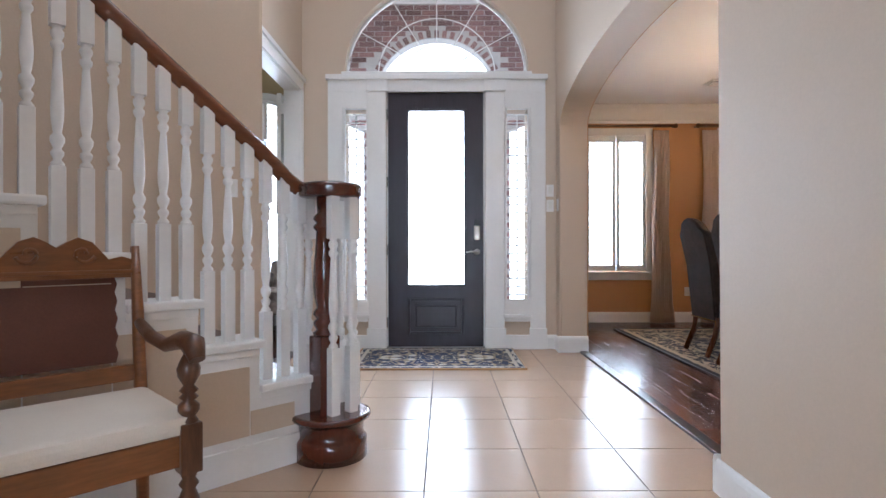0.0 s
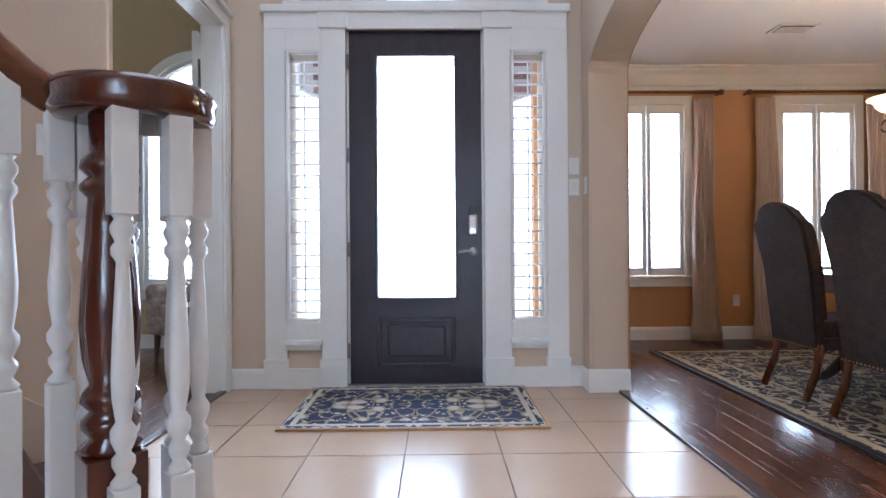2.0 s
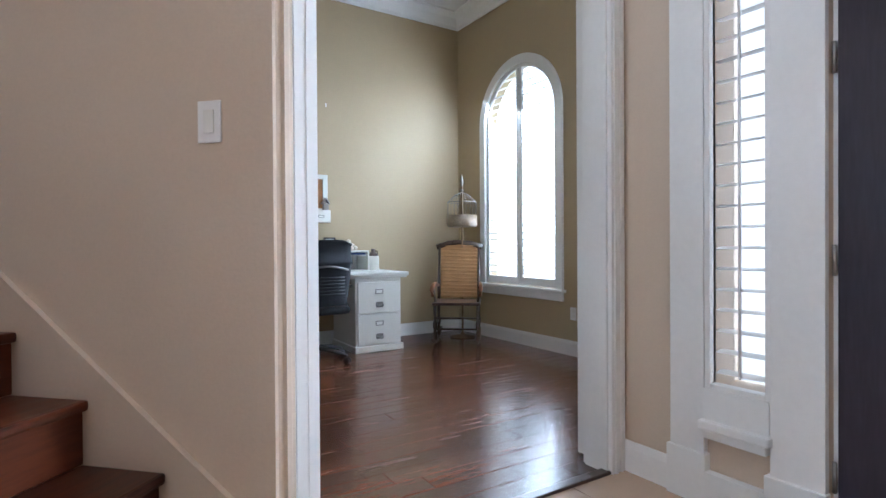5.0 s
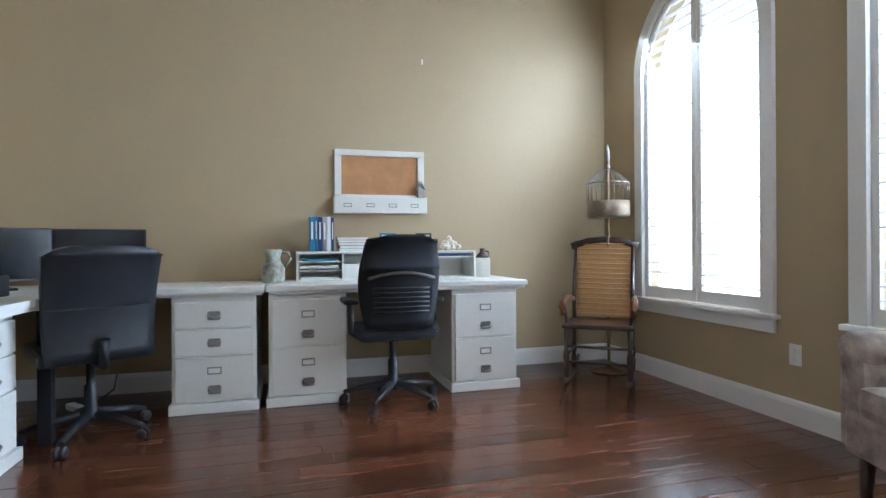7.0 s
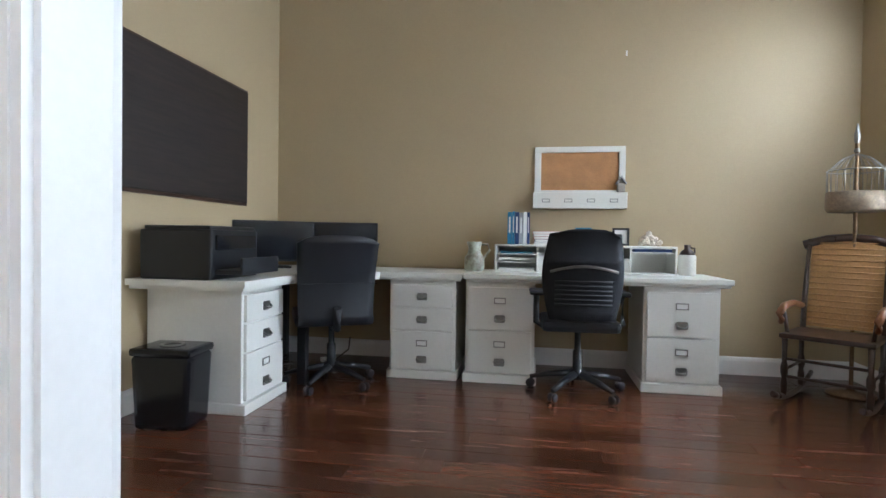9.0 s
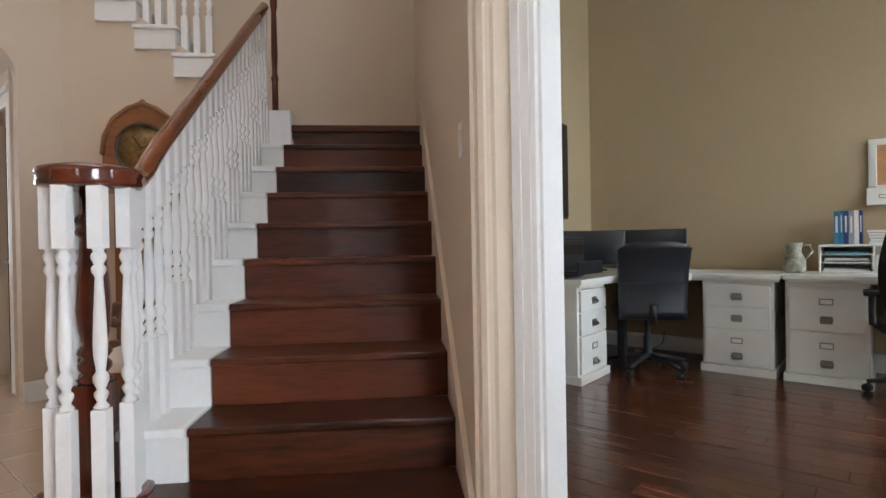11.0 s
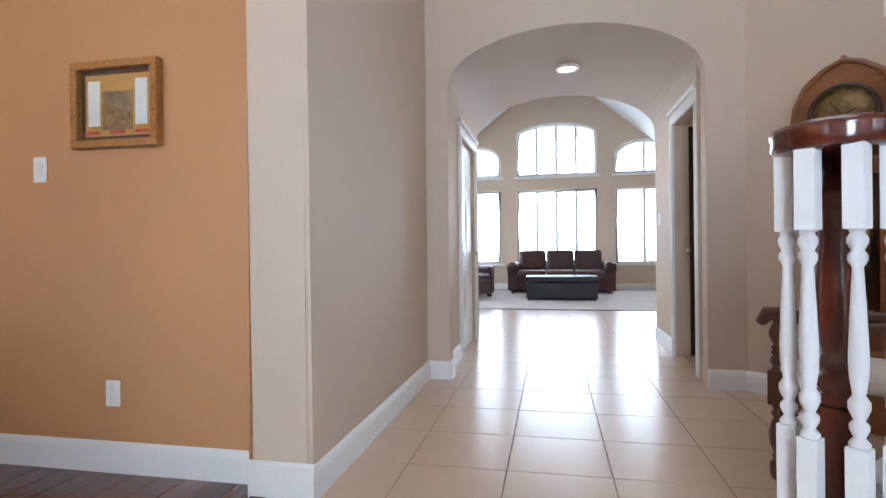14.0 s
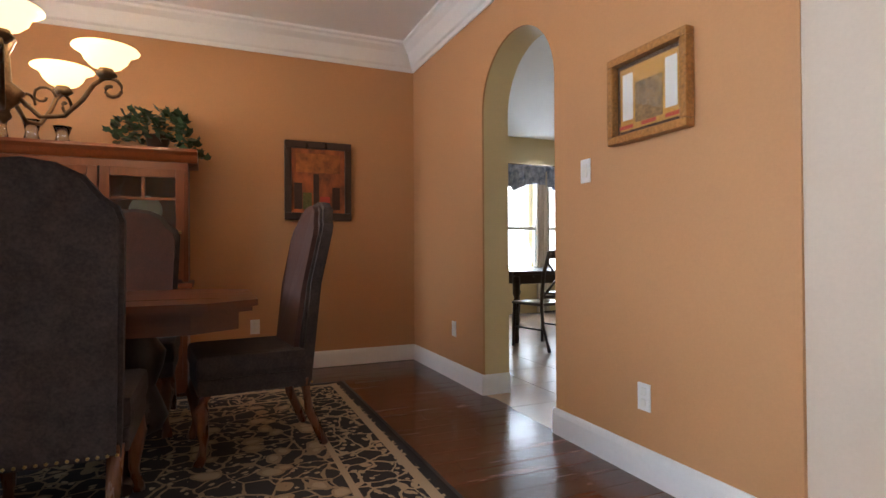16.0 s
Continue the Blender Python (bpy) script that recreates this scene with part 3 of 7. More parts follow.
def baluster_mesh(height, low=0.30, high=0.16):
    """A square-ended turned baluster of that height."""
    bm = bmesh.new()
    h = 0.0225
    box(bm, -h, h, -h, h, 0, low, 0.003)
    box(bm, -h, h, -h, h, height - high, height, 0.003)
    a, b = low, height - high
    n = b - a
    prof = [(0.016, a), (0.019, a + 0.008), (0.010, a + 0.022), (0.017, a + 0.04), (0.017, a + 0.05), (0.010, a + 0.06), (0.019, a + 0.085),
            (0.019, a + 0.10), (0.011, a + 0.115), (0.0165, a + 0.16), (0.0175, a + 0.2), (0.0145, a + n * 0.6), (0.0105, a + n * 0.78), (0.0095, b - 0.085), (0.017, b - 0.07),
            (0.017, b - 0.058), (0.011, b - 0.048), (0.018, b - 0.03), (0.018, b - 0.02), (0.012, b - 0.008), (0.016, b)]
    lathe(bm, [(rr * 1.17, z) for rr, z in prof], 12)
    return mesh_of("baluster", bm, WHITE)


stair = thing("staircase", "cherry wood staircase with white balusters and mahogany newel", "staircase", STAIR)
for k in range(1, 10):
    s0, z = nosing(k), RISE * k
    v1 = -0.28 if k > 1 else -0.02
    bm = bmesh.new()
    box(bm, s0 + 0.025, s0 + 0.045, -(WW - 0.02), v1, z - RISE, z - 0.03)
    part("riser", bm, STEPWOOD, stair)
    part("tread", cube(s0, s0 + RUN + 0.03, -(WW - 0.02), v1, z - 0.032, z, 0.01), STEPWOOD, stair)
    if k > 1:
        part("tread_return", cube(s0 - 0.012, s0 + RUN + 0.01, -0.278, -0.02, z - 0.03, z + 0.004, 0.009), WHITE, stair, "white painted tread return")
        bm = bmesh.new()
        box(bm, s0 + 0.012, s0 + RUN, -0.278, -0.07, 0, z - 0.03)
        part("riser_return", bm, WHITE, stair, "white painted riser return")
out = [(nosing(2) + 0.01, 0.0)]
for k in range(2, 10):
    out += [(nosing(k) + 0.01, RISE * k - 0.03), (nosing(k + 1) + 0.01, RISE * k - 0.03)]
out += [(SU, 0.0)]
part("stringer", prism(bmesh.new(), [(s, z) for s, z in out], -0.07, -0.05, "y"), WHITE, stair, "white stepped stringer panelling")
for k in range(2, 9):
    z0 = 0.17
    top = RISE * k - 0.105
    s0, s1 = nosing(k) + (0.10 if k == 2 else 0.055), nosing(k + 1) + 0.02
    if top > z0 + 0.04:
        part("panel", cube(s0, s1 + 0.03, -0.052, -0.0475, z0, top), CREAM, stair, "cream inset panel")
    bm = bmesh.new()
    box(bm, nosing(k) + 0.012, nosing(k + 1) + 0.012, -0.05, -0.036, RISE * k - 0.062, RISE * k - 0.03, 0.005)
    part("moulding", bm, WHITE, stair)
part("baseboard", cube(nosing(2) + 0.01, SU, -0.05, -0.034, 0, 0.135, 0.004), WHITE, stair)
# skirt on the wall side, parallel to the flight
sk = [(-0.42, 0.0), (-0.42, 0.10), (-0.26, 0.235), (nosing(10) - 0.02, RISE * 10 + 0.16), (nosing(10) + 0.02, RISE * 10 + 0.16), (nosing(10) + 0.02, RISE * 9), (-0.10, 0.0)]
part("skirt", prism(bm := bmesh.new(), sk, -(WW - 0.001), -(WW - 0.02), "y"), CREAM, stair, "cream skirt board along the wall")
# landing
part("landing", cube(nosing(10), 3.15, -(WW - 0.001), 0.16, RISE * 10 - 0.05, RISE * 10, 0.008), STEPWOOD, stair)
part("riser", cube(nosing(10) + 0.025, nosing(10) + 0.045, -(WW - 0.02), -0.28, RISE * 9, RISE * 10 - 0.04), STEPWOOD, stair)
part("landing_post_block", cube(nosing(10) - 0.02, SU + 0.06, -0.29, -0.07, RISE * 9 - 0.05, RISE * 10 + 0.10, 0.006), WHITE, stair, "white painted post block")
variants = [baluster_mesh(0.848 + 0.063 * j, 0.30, 0.15 + 0.02 * j) for j in range(3)]
for k in range(2, 10):
    for j in range(3):
        part("baluster", variants[j], WHITE, stair, m=pose(nosing(k) + 0.03 + 0.085 * j, -0.12, RISE * k + 0.003))
# starting plinth, newel, volute
bm = bmesh.new()
lathe(bm, [(0.165, 0.0), (0.165, 0.085), (0.158, 0.095), (0.150, 0.105), (0.150, 0.172), (0.178, 0.180), (0.184, 0.190), (0.180, 0.203), (0.165, 0.207)], 40)
part("plinth", bm, MAHOG, stair, "round mahogany starting plinth", m=pose(-0.02, -0.005, 0))
bm = bmesh.new()
box(bm, -0.042, 0.042, -0.042, 0.042, 0.205, 0.56, 0.004)
lathe(bm, [(0.040, 0.56), (0.046, 0.575), (0.030, 0.59), (0.042, 0.61), (0.042, 0.625), (0.030, 0.64), (0.044, 0.66), (0.040, 0.675), (0.030, 0.69), (0.040, 0.74), (0.044, 0.80), (0.041, 0.88), (0.034, 0.98),
           (0.031, 1.04), (0.042, 1.055), (0.042, 1.065), (0.030, 1.08), (0.042, 1.095), (0.040, 1.11), (0.028, 1.125), (0.030, 1.2)], 20)
part("newel_post", bm, MAHOG, stair, "turned mahogany newel post", m=pose(0.015, -0.005, 0) @ Matrix.Diagonal((1.2, 1.2, 1, 1)))
bm = bmesh.new()
lathe(bm, [(0.105, 1.195), (0.140, 1.200), (0.150, 1.212), (0.146, 1.228), (0.152, 1.243), (0.146, 1.260), (0.11, 1.270), (0.0001, 1.272)], 40)
part("volute", bm, MAHOG, stair, "round mahogany volute cap", m=pose(-0.04, -0.035, 0))
for ang in (62, 112, 165, 215, 262, 306):
    a = radians(ang)
    part("baluster", variants[2], WHITE, stair, m=pose(-0.04 + 0.112 * math.cos(a), -0.035 + 0.112 * math.sin(a), 0.204) @ Matrix.Diagonal((1, 1, 0.997 / 0.974, 1)))
path = [(-0.03, -0.148, 1.235), (0.03, -0.132, 1.235), (0.09, -0.12, 1.248), (0.14, -0.12, 1.28), (0.2, -0.12, 1.335)] + [(s, -0.12, 1.195 + 0.741 * s) for s in (0.28, 0.6, 1.2, 1.8, 2.06)]
part("handrail", tube(bmesh.new(), path, 0.033, 12, 1.1), RAILWOOD, stair, "polished cherry handrail")
bm = bmesh.new()
lathe(bm, [(0.022, 1.99), (0.022, 2.2), (0.028, 2.22), (0.018, 2.26), (0.024, 2.4), (0.018, 2.7), (0.026, 2.74), (0.03, 2.9), (0.03, 3.02), (0.01, 3.05)], 14)
part("landing_newel", bm, MAHOG, stair, "slim turned mahogany post", m=pose(SU - 0.01, -0.18, 0))
# upper flight
upb = baluster_mesh(0.86, 0.28, 0.17)
for j in range(6):
    v0, z0 = 0.24 + 0.26 * j, 2.22 + 0.195 * j
    part("stringer_block", cube(SU - 0.03, SU + 0.10, v0, v0 + 0.275, z0, z0 + 0.14, 0.004), WHITE, stair)
    part("tread_return", cube(SU - 0.05, SU + 0.9, v0 - 0.02, v0 + 0.28, z0 + 0.14, z0 + 0.168, 0.008), WHITE, stair)
    for i in range(3):
        part("baluster", upb, WHITE, stair, m=pose(SU + 0.03, v0 + 0.04 + 0.085 * i, z0 + 0.168))
part("handrail", tube(bmesh.new(), [(SU + 0.03, 0.0, 2.98), (SU + 0.03, 0.2, 3.25), (SU + 0.03, 1.75, 4.41)], 0.033, 10, 1.1), RAILWOOD, stair)
setting("trim_gallery", cube(-1.05, XR, YH0, YH0 + 0.02, 2.98, 3.25, 0.004), WHITE, "white fascia below the upstairs gallery", "trim")

# ---------------- front door, sidelights, transom ----------------
door = setting("door_1", cube(-0.457, 0.457, YD + 0.005, YD + 0.012, 0.02, 0.03), DOORWOOD, "dark espresso front door with a tall glass lite", "door")
bm = bmesh.new()
rect_hole_wall(bm, -0.457, 0.457, 0.02, 2.46, YD, YD + 0.05, "y", [(-0.262, 0.272, 0.615, 2.285, 0)])
part("slab", bm, DOORWOOD, door)
bm = bmesh.new()
for x0, x1, z0, z1 in ((-0.285, -0.262, 0.592, 2.308), (0.272, 0.295, 0.592, 2.308), (-0.262, 0.272, 0.592, 0.615), (-0.262, 0.272, 2.285, 2.308)):
    box(bm, x0, x1, YD - 0.012, YD + 0.002, z0, z1, 0.004)
part("lite_moulding", bm, DOORWOOD, door)
pane = part("pane", cube(-0.262, 0.272, YD + 0.02, YD + 0.028, 0.615, 2.285), GLASS, door, "clear glass lite")
pane.visible_shadow = False
bm = bmesh.new()
for x0, x1, z0, z1 in ((-0.27, -0.245, 0.14, 0.48), (0.245, 0.27, 0.14, 0.48), (-0.245, 0.245, 0.14, 0.165), (-0.245, 0.245, 0.455, 0.48)):
    box(bm, x0, x1, YD - 0.020, YD + 0.002, z0, z1, 0.007)
part("panel_moulding", bm, DOORWOOD, door)
part("raised_panel", cube(-0.20, 0.20, YD - 0.016, YD + 0.002, 0.205, 0.415, 0.013), DOORWOOD, door)
bm = bmesh.new()
lathe(bm, [(0.030, 0), (0.030, 0.006), (0.022, 0.012), (0.011, 0.016), (0.011, 0.05), (0.008, 0.055)], 18, pose(0.395, YD, 0.93, 90))
tube(bm, [(0.395, YD - 0.048, 0.93), (0.34, YD - 0.05, 0.932), (0.29, YD - 0.044, 0.924)], [0.009, 0.0085, 0.007], 8)
part("lever_handle", bm, NICKEL, door, "satin nickel lever handle")
lock = part("lock_plate", cube(0.365, 0.425, YD - 0.016, YD, 1.045, 1.185, 0.012), NICKEL, door, "satin nickel keypad lock")
part("keypad", cube(0.377, 0.413, YD - 0.019, YD - 0.015, 1.09, 1.17, 0.004), WHITE, lock, "white keypad")
part("lock_cover", cube(0.37, 0.42, YD - 0.024, YD, 1.186, 1.235, 0.006), BLACKP, door)
for z in (0.25, 0.95, 1.6, 2.25):
    bm = bmesh.new()
    lathe(bm, [(0.007, -0.05), (0.007, 0.05)], 8, pose(-0.465, YD - 0.006, z))
    part("hinge", bm, PEWTER, door)
bm = bmesh.new()
for x0, x1 in ((-0.476, -0.450), (0.450, 0.476)):
    box(bm, x0, x1, YD + 0.052, YD + 0.09, 0.02, 2.47)
    box(bm, x0 if x0 < 0 else 0.4585, x1 if x0 > 0 else -0.4585, YD + 0.012, YD + 0.052, 0.02, 2.47)
box(bm, -0.45, 0.45, YD + 0.052, YD + 0.09, 2.44, 2.47)
setting("trim_door_stop", bm, WHITE, "white stop strip round the front door", "casing")
setting("threshold_front", cube(-0.475, 0.475, YD - 0.05, YD + 0.16, 0.0, 0.018, 0.004), PEWTER, "worn metal door threshold", "threshold")

bm = bmesh.new()
Y0 = YD - 0.045
for x0, x1 in ((-1.03, -0.885), (-0.645, -0.475), (0.475, 0.655), (0.905, 1.05)):
    box(bm, x0, x1, Y0, YD - 0.018, 0.0, 2.46, 0.003)
for x0, x1 in ((-0.66, -0.47), (0.47, 0.67), (-1.04, -0.875), (0.895, 1.06)):
    box(bm, x0, x1, Y0 - 0.012, YD - 0.018, 0.0, 0.20, 0.004)
box(bm, -1.03, 1.05, Y0, YD - 0.018, 2.46, 2.58, 0.004)
for x0, x1 in ((-0.66, -0.46), (0.46, 0.67)):
    box(bm, x0, x1, Y0 - 0.012, Y0 + 0.01, 2.465, 2.59, 0.004)
box(bm, -1.05, 1.07, Y0 - 0.02, YD - 0.018, 2.575, 2.625, 0.008)
for x0, x1 in ((-0.885, -0.645), (0.655, 0.905)):
    box(bm, x0, x1, Y0 - 0.004, YD - 0.018, 2.31, 2.46, 0.003)
    box(bm, x0, x1, Y0 - 0.004, YD - 0.018, 0.33, 0.455, 0.003)
    box(bm, x0 - 0.01, x1 + 0.01, Y0 - 0.03, YD - 0.018, 0.30, 0.335, 0.008)
    box(bm, x0 + 0.005, x1 - 0.005, Y0 - 0.016, YD - 0.018, 0.265, 0.30, 0.006)
    box(bm, x0, x1, Y0 - 0.012, YD - 0.018, 0.0, 0.135, 0.004)
setting("trim_front_door", bm, WHITE, "white panelled surround of the front door", "casing")


def slat_mesh(length, wide=0.062):
    bm = bmesh.new()
    prof = [(-wide / 2, 0), (-wide / 4, 0.0042), (0, 0.0052), (wide / 4, 0.0042), (wide / 2, 0), (wide / 4, -0.0042), (0, -0.0052), (-wide / 4, -0.0042)]
    prism(bm, prof, -length / 2, length / 2, "x")
    return mesh_of("slat", bm, WHITE)


SLATS = {}


def slats(parent, x0, x1, y, z0, z1, pitch, tilt=10, edge=None, rod=True):
    """Louvres between x0 and x1. edge(z): optional limits of the opening at a height."""
    n = max(1, round((z1 - z0) / pitch))
    for i in range(n):
        z = z0 + (i + 0.5) * (z1 - z0) / n
        a, b = x0, x1
        if edge:
            lim = edge(z + 0.012)
            if lim is None:
                continue
            a, b = max(a, lim[0]), min(b, lim[1])
        if b - a < 0.04:
            continue
        key = round(b - a, 2)
        if key not in SLATS:
            SLATS[key] = slat_mesh(key - 0.004)
        part("slat", SLATS[key], WHITE, parent, m=pose((a + b) / 2, y, z, tilt + random.uniform(-1, 1)))
    if rod:
        part("tilt_rod", cube((x0 + x1) / 2 - 0.005, (x0 + x1) / 2 + 0.005, y - 0.045, y - 0.035, z0 + 0.03, z1 - 0.05, 0.002), WHITE, parent)


for i, (x0, x1) in enumerate(((-0.86, -0.66), (0.68, 0.88))):
    win = setting("window_%d" % (i + 1), cube(x0, x1, YD + 0.12, YD + 0.126, 0.46, 2.30), GLASS, "narrow sidelight with white plantation shutters", "window")
    win.visible_shadow = False
    bm = bmesh.new()
    for a, b, c, d in ((x0 - 0.022, x0, 0.44, 2.325), (x1, x1 + 0.022, 0.44, 2.325), (x0, x1, 0.44, 0.475), (x0, x1, 2.295, 2.325)):
        box(bm, a, b, YD - 0.046, YD - 0.002, c, d, 0.004)
    part("shutter_frame", bm, WHITE, win)
    slats(win, x0, x1, YD + 0.02, 0.475, 2.295, 0.08, 6)

# half-round transom with its lead work
tr = setting("window_3", cube(-0.87, 0.89, YD + 0.09, YD + 0.1, 2.655, 2.675), WHITE, "half-round transom window with radial muntins", "window")
CX, R = 0.01, 0.86
bm = bmesh.new()
prism(bm, arc(-0.85, 0.87, 2.66, 0.82), YD + 0.10, YD + 0.106, "y")
pn = part("pane", bm, GLASS, tr)
pn.visible_shadow = False
rim = arc(-0.87, 0.89, 2.66, 0.84, 40)
part("window_frame", tube(bmesh.new(), [(u, YD + 0.09, z) for u, z in rim], 0.022, 8), WHITE, tr)
for rr in (0.30, 0.57):
    part("muntin", tube(bmesh.new(), [(CX + rr * math.cos(radians(a)), YD + 0.09, 2.67 + rr * 0.955 * math.sin(radians(a))) for a in range(0, 181, 6)], 0.006, 6), WHITE, tr)
for a in (30, 60, 90, 120, 150):
    c, s_ = math.cos(radians(a)), 0.955 * math.sin(radians(a))
    r0 = 0.12 if a == 90 else 0.30
    part("muntin", tube(bmesh.new(), [(CX + r0 * c, YD + 0.09, 2.67 + r0 * s_), (CX + 0.85 * c, YD + 0.09, 2.67 + 0.85 * s_)], 0.006, 6), WHITE, tr)
part("window_sill", cube(-0.9, 0.92, YD - 0.05, YD + 0.12, 2.625, 2.655, 0.006), WHITE, tr)

# porch: brick front with an arch, piers, ceiling, slab
setting("ground_porch", cube(XL, XR + 0.1, YD + 0.16, 7.4, -0.2, -0.02), CONCRETE, "pale concrete porch slab", "porch")
setting("ceiling_porch", cube(XL, XR + 0.1, YD + 0.16, 7.2, 4.15, 4.25), CEIL, "white porch ceiling", "ceiling")
bm = bmesh.new()
PA0, PA1, PZ, PR = -0.78, 0.76, 2.98, 0.72
prism(bm, [(-0.96, -0.1), (-0.82, -0.1), (-0.82, 2.5), (PA0, 2.6)] + arc(PA0, PA1, PZ, PR) + [(PA1, 2.6), (0.80, 2.5), (0.80, -0.1), (0.94, -0.1), (0.94, 2.5), (1.9, 2.9), (1.9, 4.15), (-1.9, 4.15), (-1.9, 2.9), (-0.96, 2.5)], 6.82, 7.0, "y")
porch = setting("wall_porch", bm, MORTAR, "red-brown brick porch front with an arch", "wall")

# Thin sheet over the porch side; its white paints in overexposed daylight.
setting("wall_porch_west", cube(-1.278, -1.25, YD + 0.162, 6.81, -0.1, 4.14), WHITE, "porch side wall sheet, white to imitate overexposed daylight", "wall")

# outdoors beyond the windows
for nm, lim in (("backdrop_north", (-16, 16, 9.6, 9.65, -0.5, 9)), ("backdrop_south", (-9, 9, -12.05, -12.0, -0.5, 7)), ("backdrop_east", (9.6, 9.65, -12, 4, -0.5, 7))):
    setting(nm, cube(*lim), OUTSIDE, "bright overexposed daylight outdoors", "backdrop")
# Glowing sheet added inside the porch so the door lite shows plain white.
setting("backdrop_door", cube(-0.6, 0.6, 5.60, 5.61, 0.02, 2.42), OUTSIDE, "glowing white sheet close behind the front door glass, standing for glare", "backdrop")


# ---------------- shuttered windows ----------------
def shutter_window(name, x0, x1, z0, z1, rise, wall_y, label, casing_w=0.075, pitch=0.068, lower_tilt=10):
    """A window in a wall that faces -y, with two shutter panels; rise > 0: arched head."""
    win = setting(name, cube(x0, x1, wall_y + 0.12, wall_y + 0.126, z0, z1 + rise * 0.6), GLASS, label, "window")
    win.visible_shadow = False
    c, a = (x0 + x1) / 2, (x1 - x0) / 2
    outer = ([(x0 - casing_w, z0)] + arc(x0 - casing_w, x1 + casing_w, z1, rise + casing_w) + [(x1 + casing_w, z0)]) if rise else [(x0 - casing_w, z0), (x0 - casing_w, z1 + casing_w), (x1 + casing_w, z1 + casing_w), (x1 + casing_w, z0)]
    inner = ([(x0 + 0.012, z0)] + arc(x0 + 0.012, x1 - 0.012, z1, rise - 0.012) + [(x1 - 0.012, z0)]) if rise else [(x0 + 0.012, z0), (x0 + 0.012, z1 - 0.012), (x1 - 0.012, z1 - 0.012), (x1 - 0.012, z0)]
    bm = bmesh.new()
    for ring, y0, y1 in ((None, wall_y - 0.03, wall_y - 0.001),):
        for i in range(len(outer) - 1):
            prism(bm, [outer[i], outer[i + 1], inner[i + 1], inner[i]], y0, y1, "y")
    part("window_frame", bm, WHITE, win, "white moulded casing")
    part("window_sill", cube(x0 - casing_w - 0.03, x1 + casing_w + 0.03, wall_y - 0.06, wall_y, z0 - 0.03, z0, 0.008), WHITE, win)
    part("apron", cube(x0 - casing_w, x1 + casing_w, wall_y - 0.025, wall_y, z0 - 0.11, z0 - 0.03, 0.006), WHITE, win)

    def edge(z):
        if not rise or z <= z1:
            return (x0, x1)
        u = 1 - ((z - z1) / (rise - 0.04)) ** 2
        return None if u <= 0 else (c - (a - 0.045) * math.sqrt(u), c + (a - 0.045) * math.sqrt(u))
    top = z1 + rise if rise else z1
    for sx0, sx1 in ((x0, c), (c, x1)):
        pnl = part("shutter", cube(sx0 + 0.004, sx1 - 0.004, wall_y + 0.005, wall_y + 0.032, z0 + 0.005, z0 + 0.085, 0.003), WHITE, win, "white plantation shutter")
        bm = bmesh.new()
        if rise:
            box(bm, c - 0.045 if sx0 < c - 0.01 else c + 0.003, c - 0.003 if sx0 < c - 0.01 else c + 0.045, wall_y + 0.005, wall_y + 0.032, z0 + 0.08, z1 + rise - 0.03, 0.002)
            ox = x0 + 0.004 if sx0 < c - 0.01 else x1 - 0.046
            box(bm, ox, ox + 0.042, wall_y + 0.005, wall_y + 0.032, z0 + 0.08, z1, 0.002)
        else:
            for ox in (sx0 + 0.004, sx1 - 0.046):
                box(bm, ox, ox + 0.042, wall_y + 0.005, wall_y + 0.032, z0 + 0.08, z1 - 0.09, 0.002)
            box(bm, sx0 + 0.004, sx1 - 0.004, wall_y + 0.005, wall_y + 0.032, z1 - 0.10, z1 - 0.01, 0.002)
        part("stile", bm, WHITE, pnl)
        slats(pnl, sx0 + 0.046, sx1 - 0.046, wall_y + 0.02, z0 + 0.09, top - (0.02 if rise else 0.10), pitch, lower_tilt, edge if rise else None, rod=not rise)
    if rise:
        part("shutter_arch", tube(bmesh.new(), [(u, wall_y + 0.018, z) for u, z in arc(x0 + 0.03, x1 - 0.03, z1, rise - 0.03)], 0.022, 6), WHITE, win)
    return win


for i, (a, b, c, d, r) in enumerate(OWIN):
    shutter_window("window_%d" % (4 + i), a, b, c, d, r, OY1, "arched office window with white plantation shutters")
for i, (a, b, c, d, r) in enumerate(DWIN):
    shutter_window("window_%d" % (6 + i), a, b, c, d, 0, DY1, "dining window with white plantation shutters")


def plain_window(name, lim, rise, y, bars, label):
    x0, x1, z0, z1 = lim
    win = setting(name, cube(x0, x1, y - 0.10, y - 0.094, z0, z1 + rise * 0.5), GLASS, label, "window")
    win.visible_shadow = False
    ring = [(x0, z0)] + (arc(x0, x1, z1, rise, 16) if rise else [(x0, z1), (x1, z1)]) + [(x1, z0), (x0, z0)]
    part("window_frame", tube(bmesh.new(), [(u, y - 0.03, z) for u, z in ring], 0.06, 4), WHITE, win)
    for k in range(1, bars):
        u = x0 + (x1 - x0) * k / bars
        h = z1 + rise * math.sin(math.acos(max(-1, min(1, 2 * k / bars - 1)))) if rise else z1
        part("muntin", cube(u - 0.032, u + 0.032, y - 0.06, y - 0.03, z0, h, 0.003), WHITE, win)
    part("window_sill", cube(x0 - 0.08, x1 + 0.08, y - 0.02, y + 0.06, z0 - 0.06, z0 - 0.01, 0.006), WHITE, win)
    return win


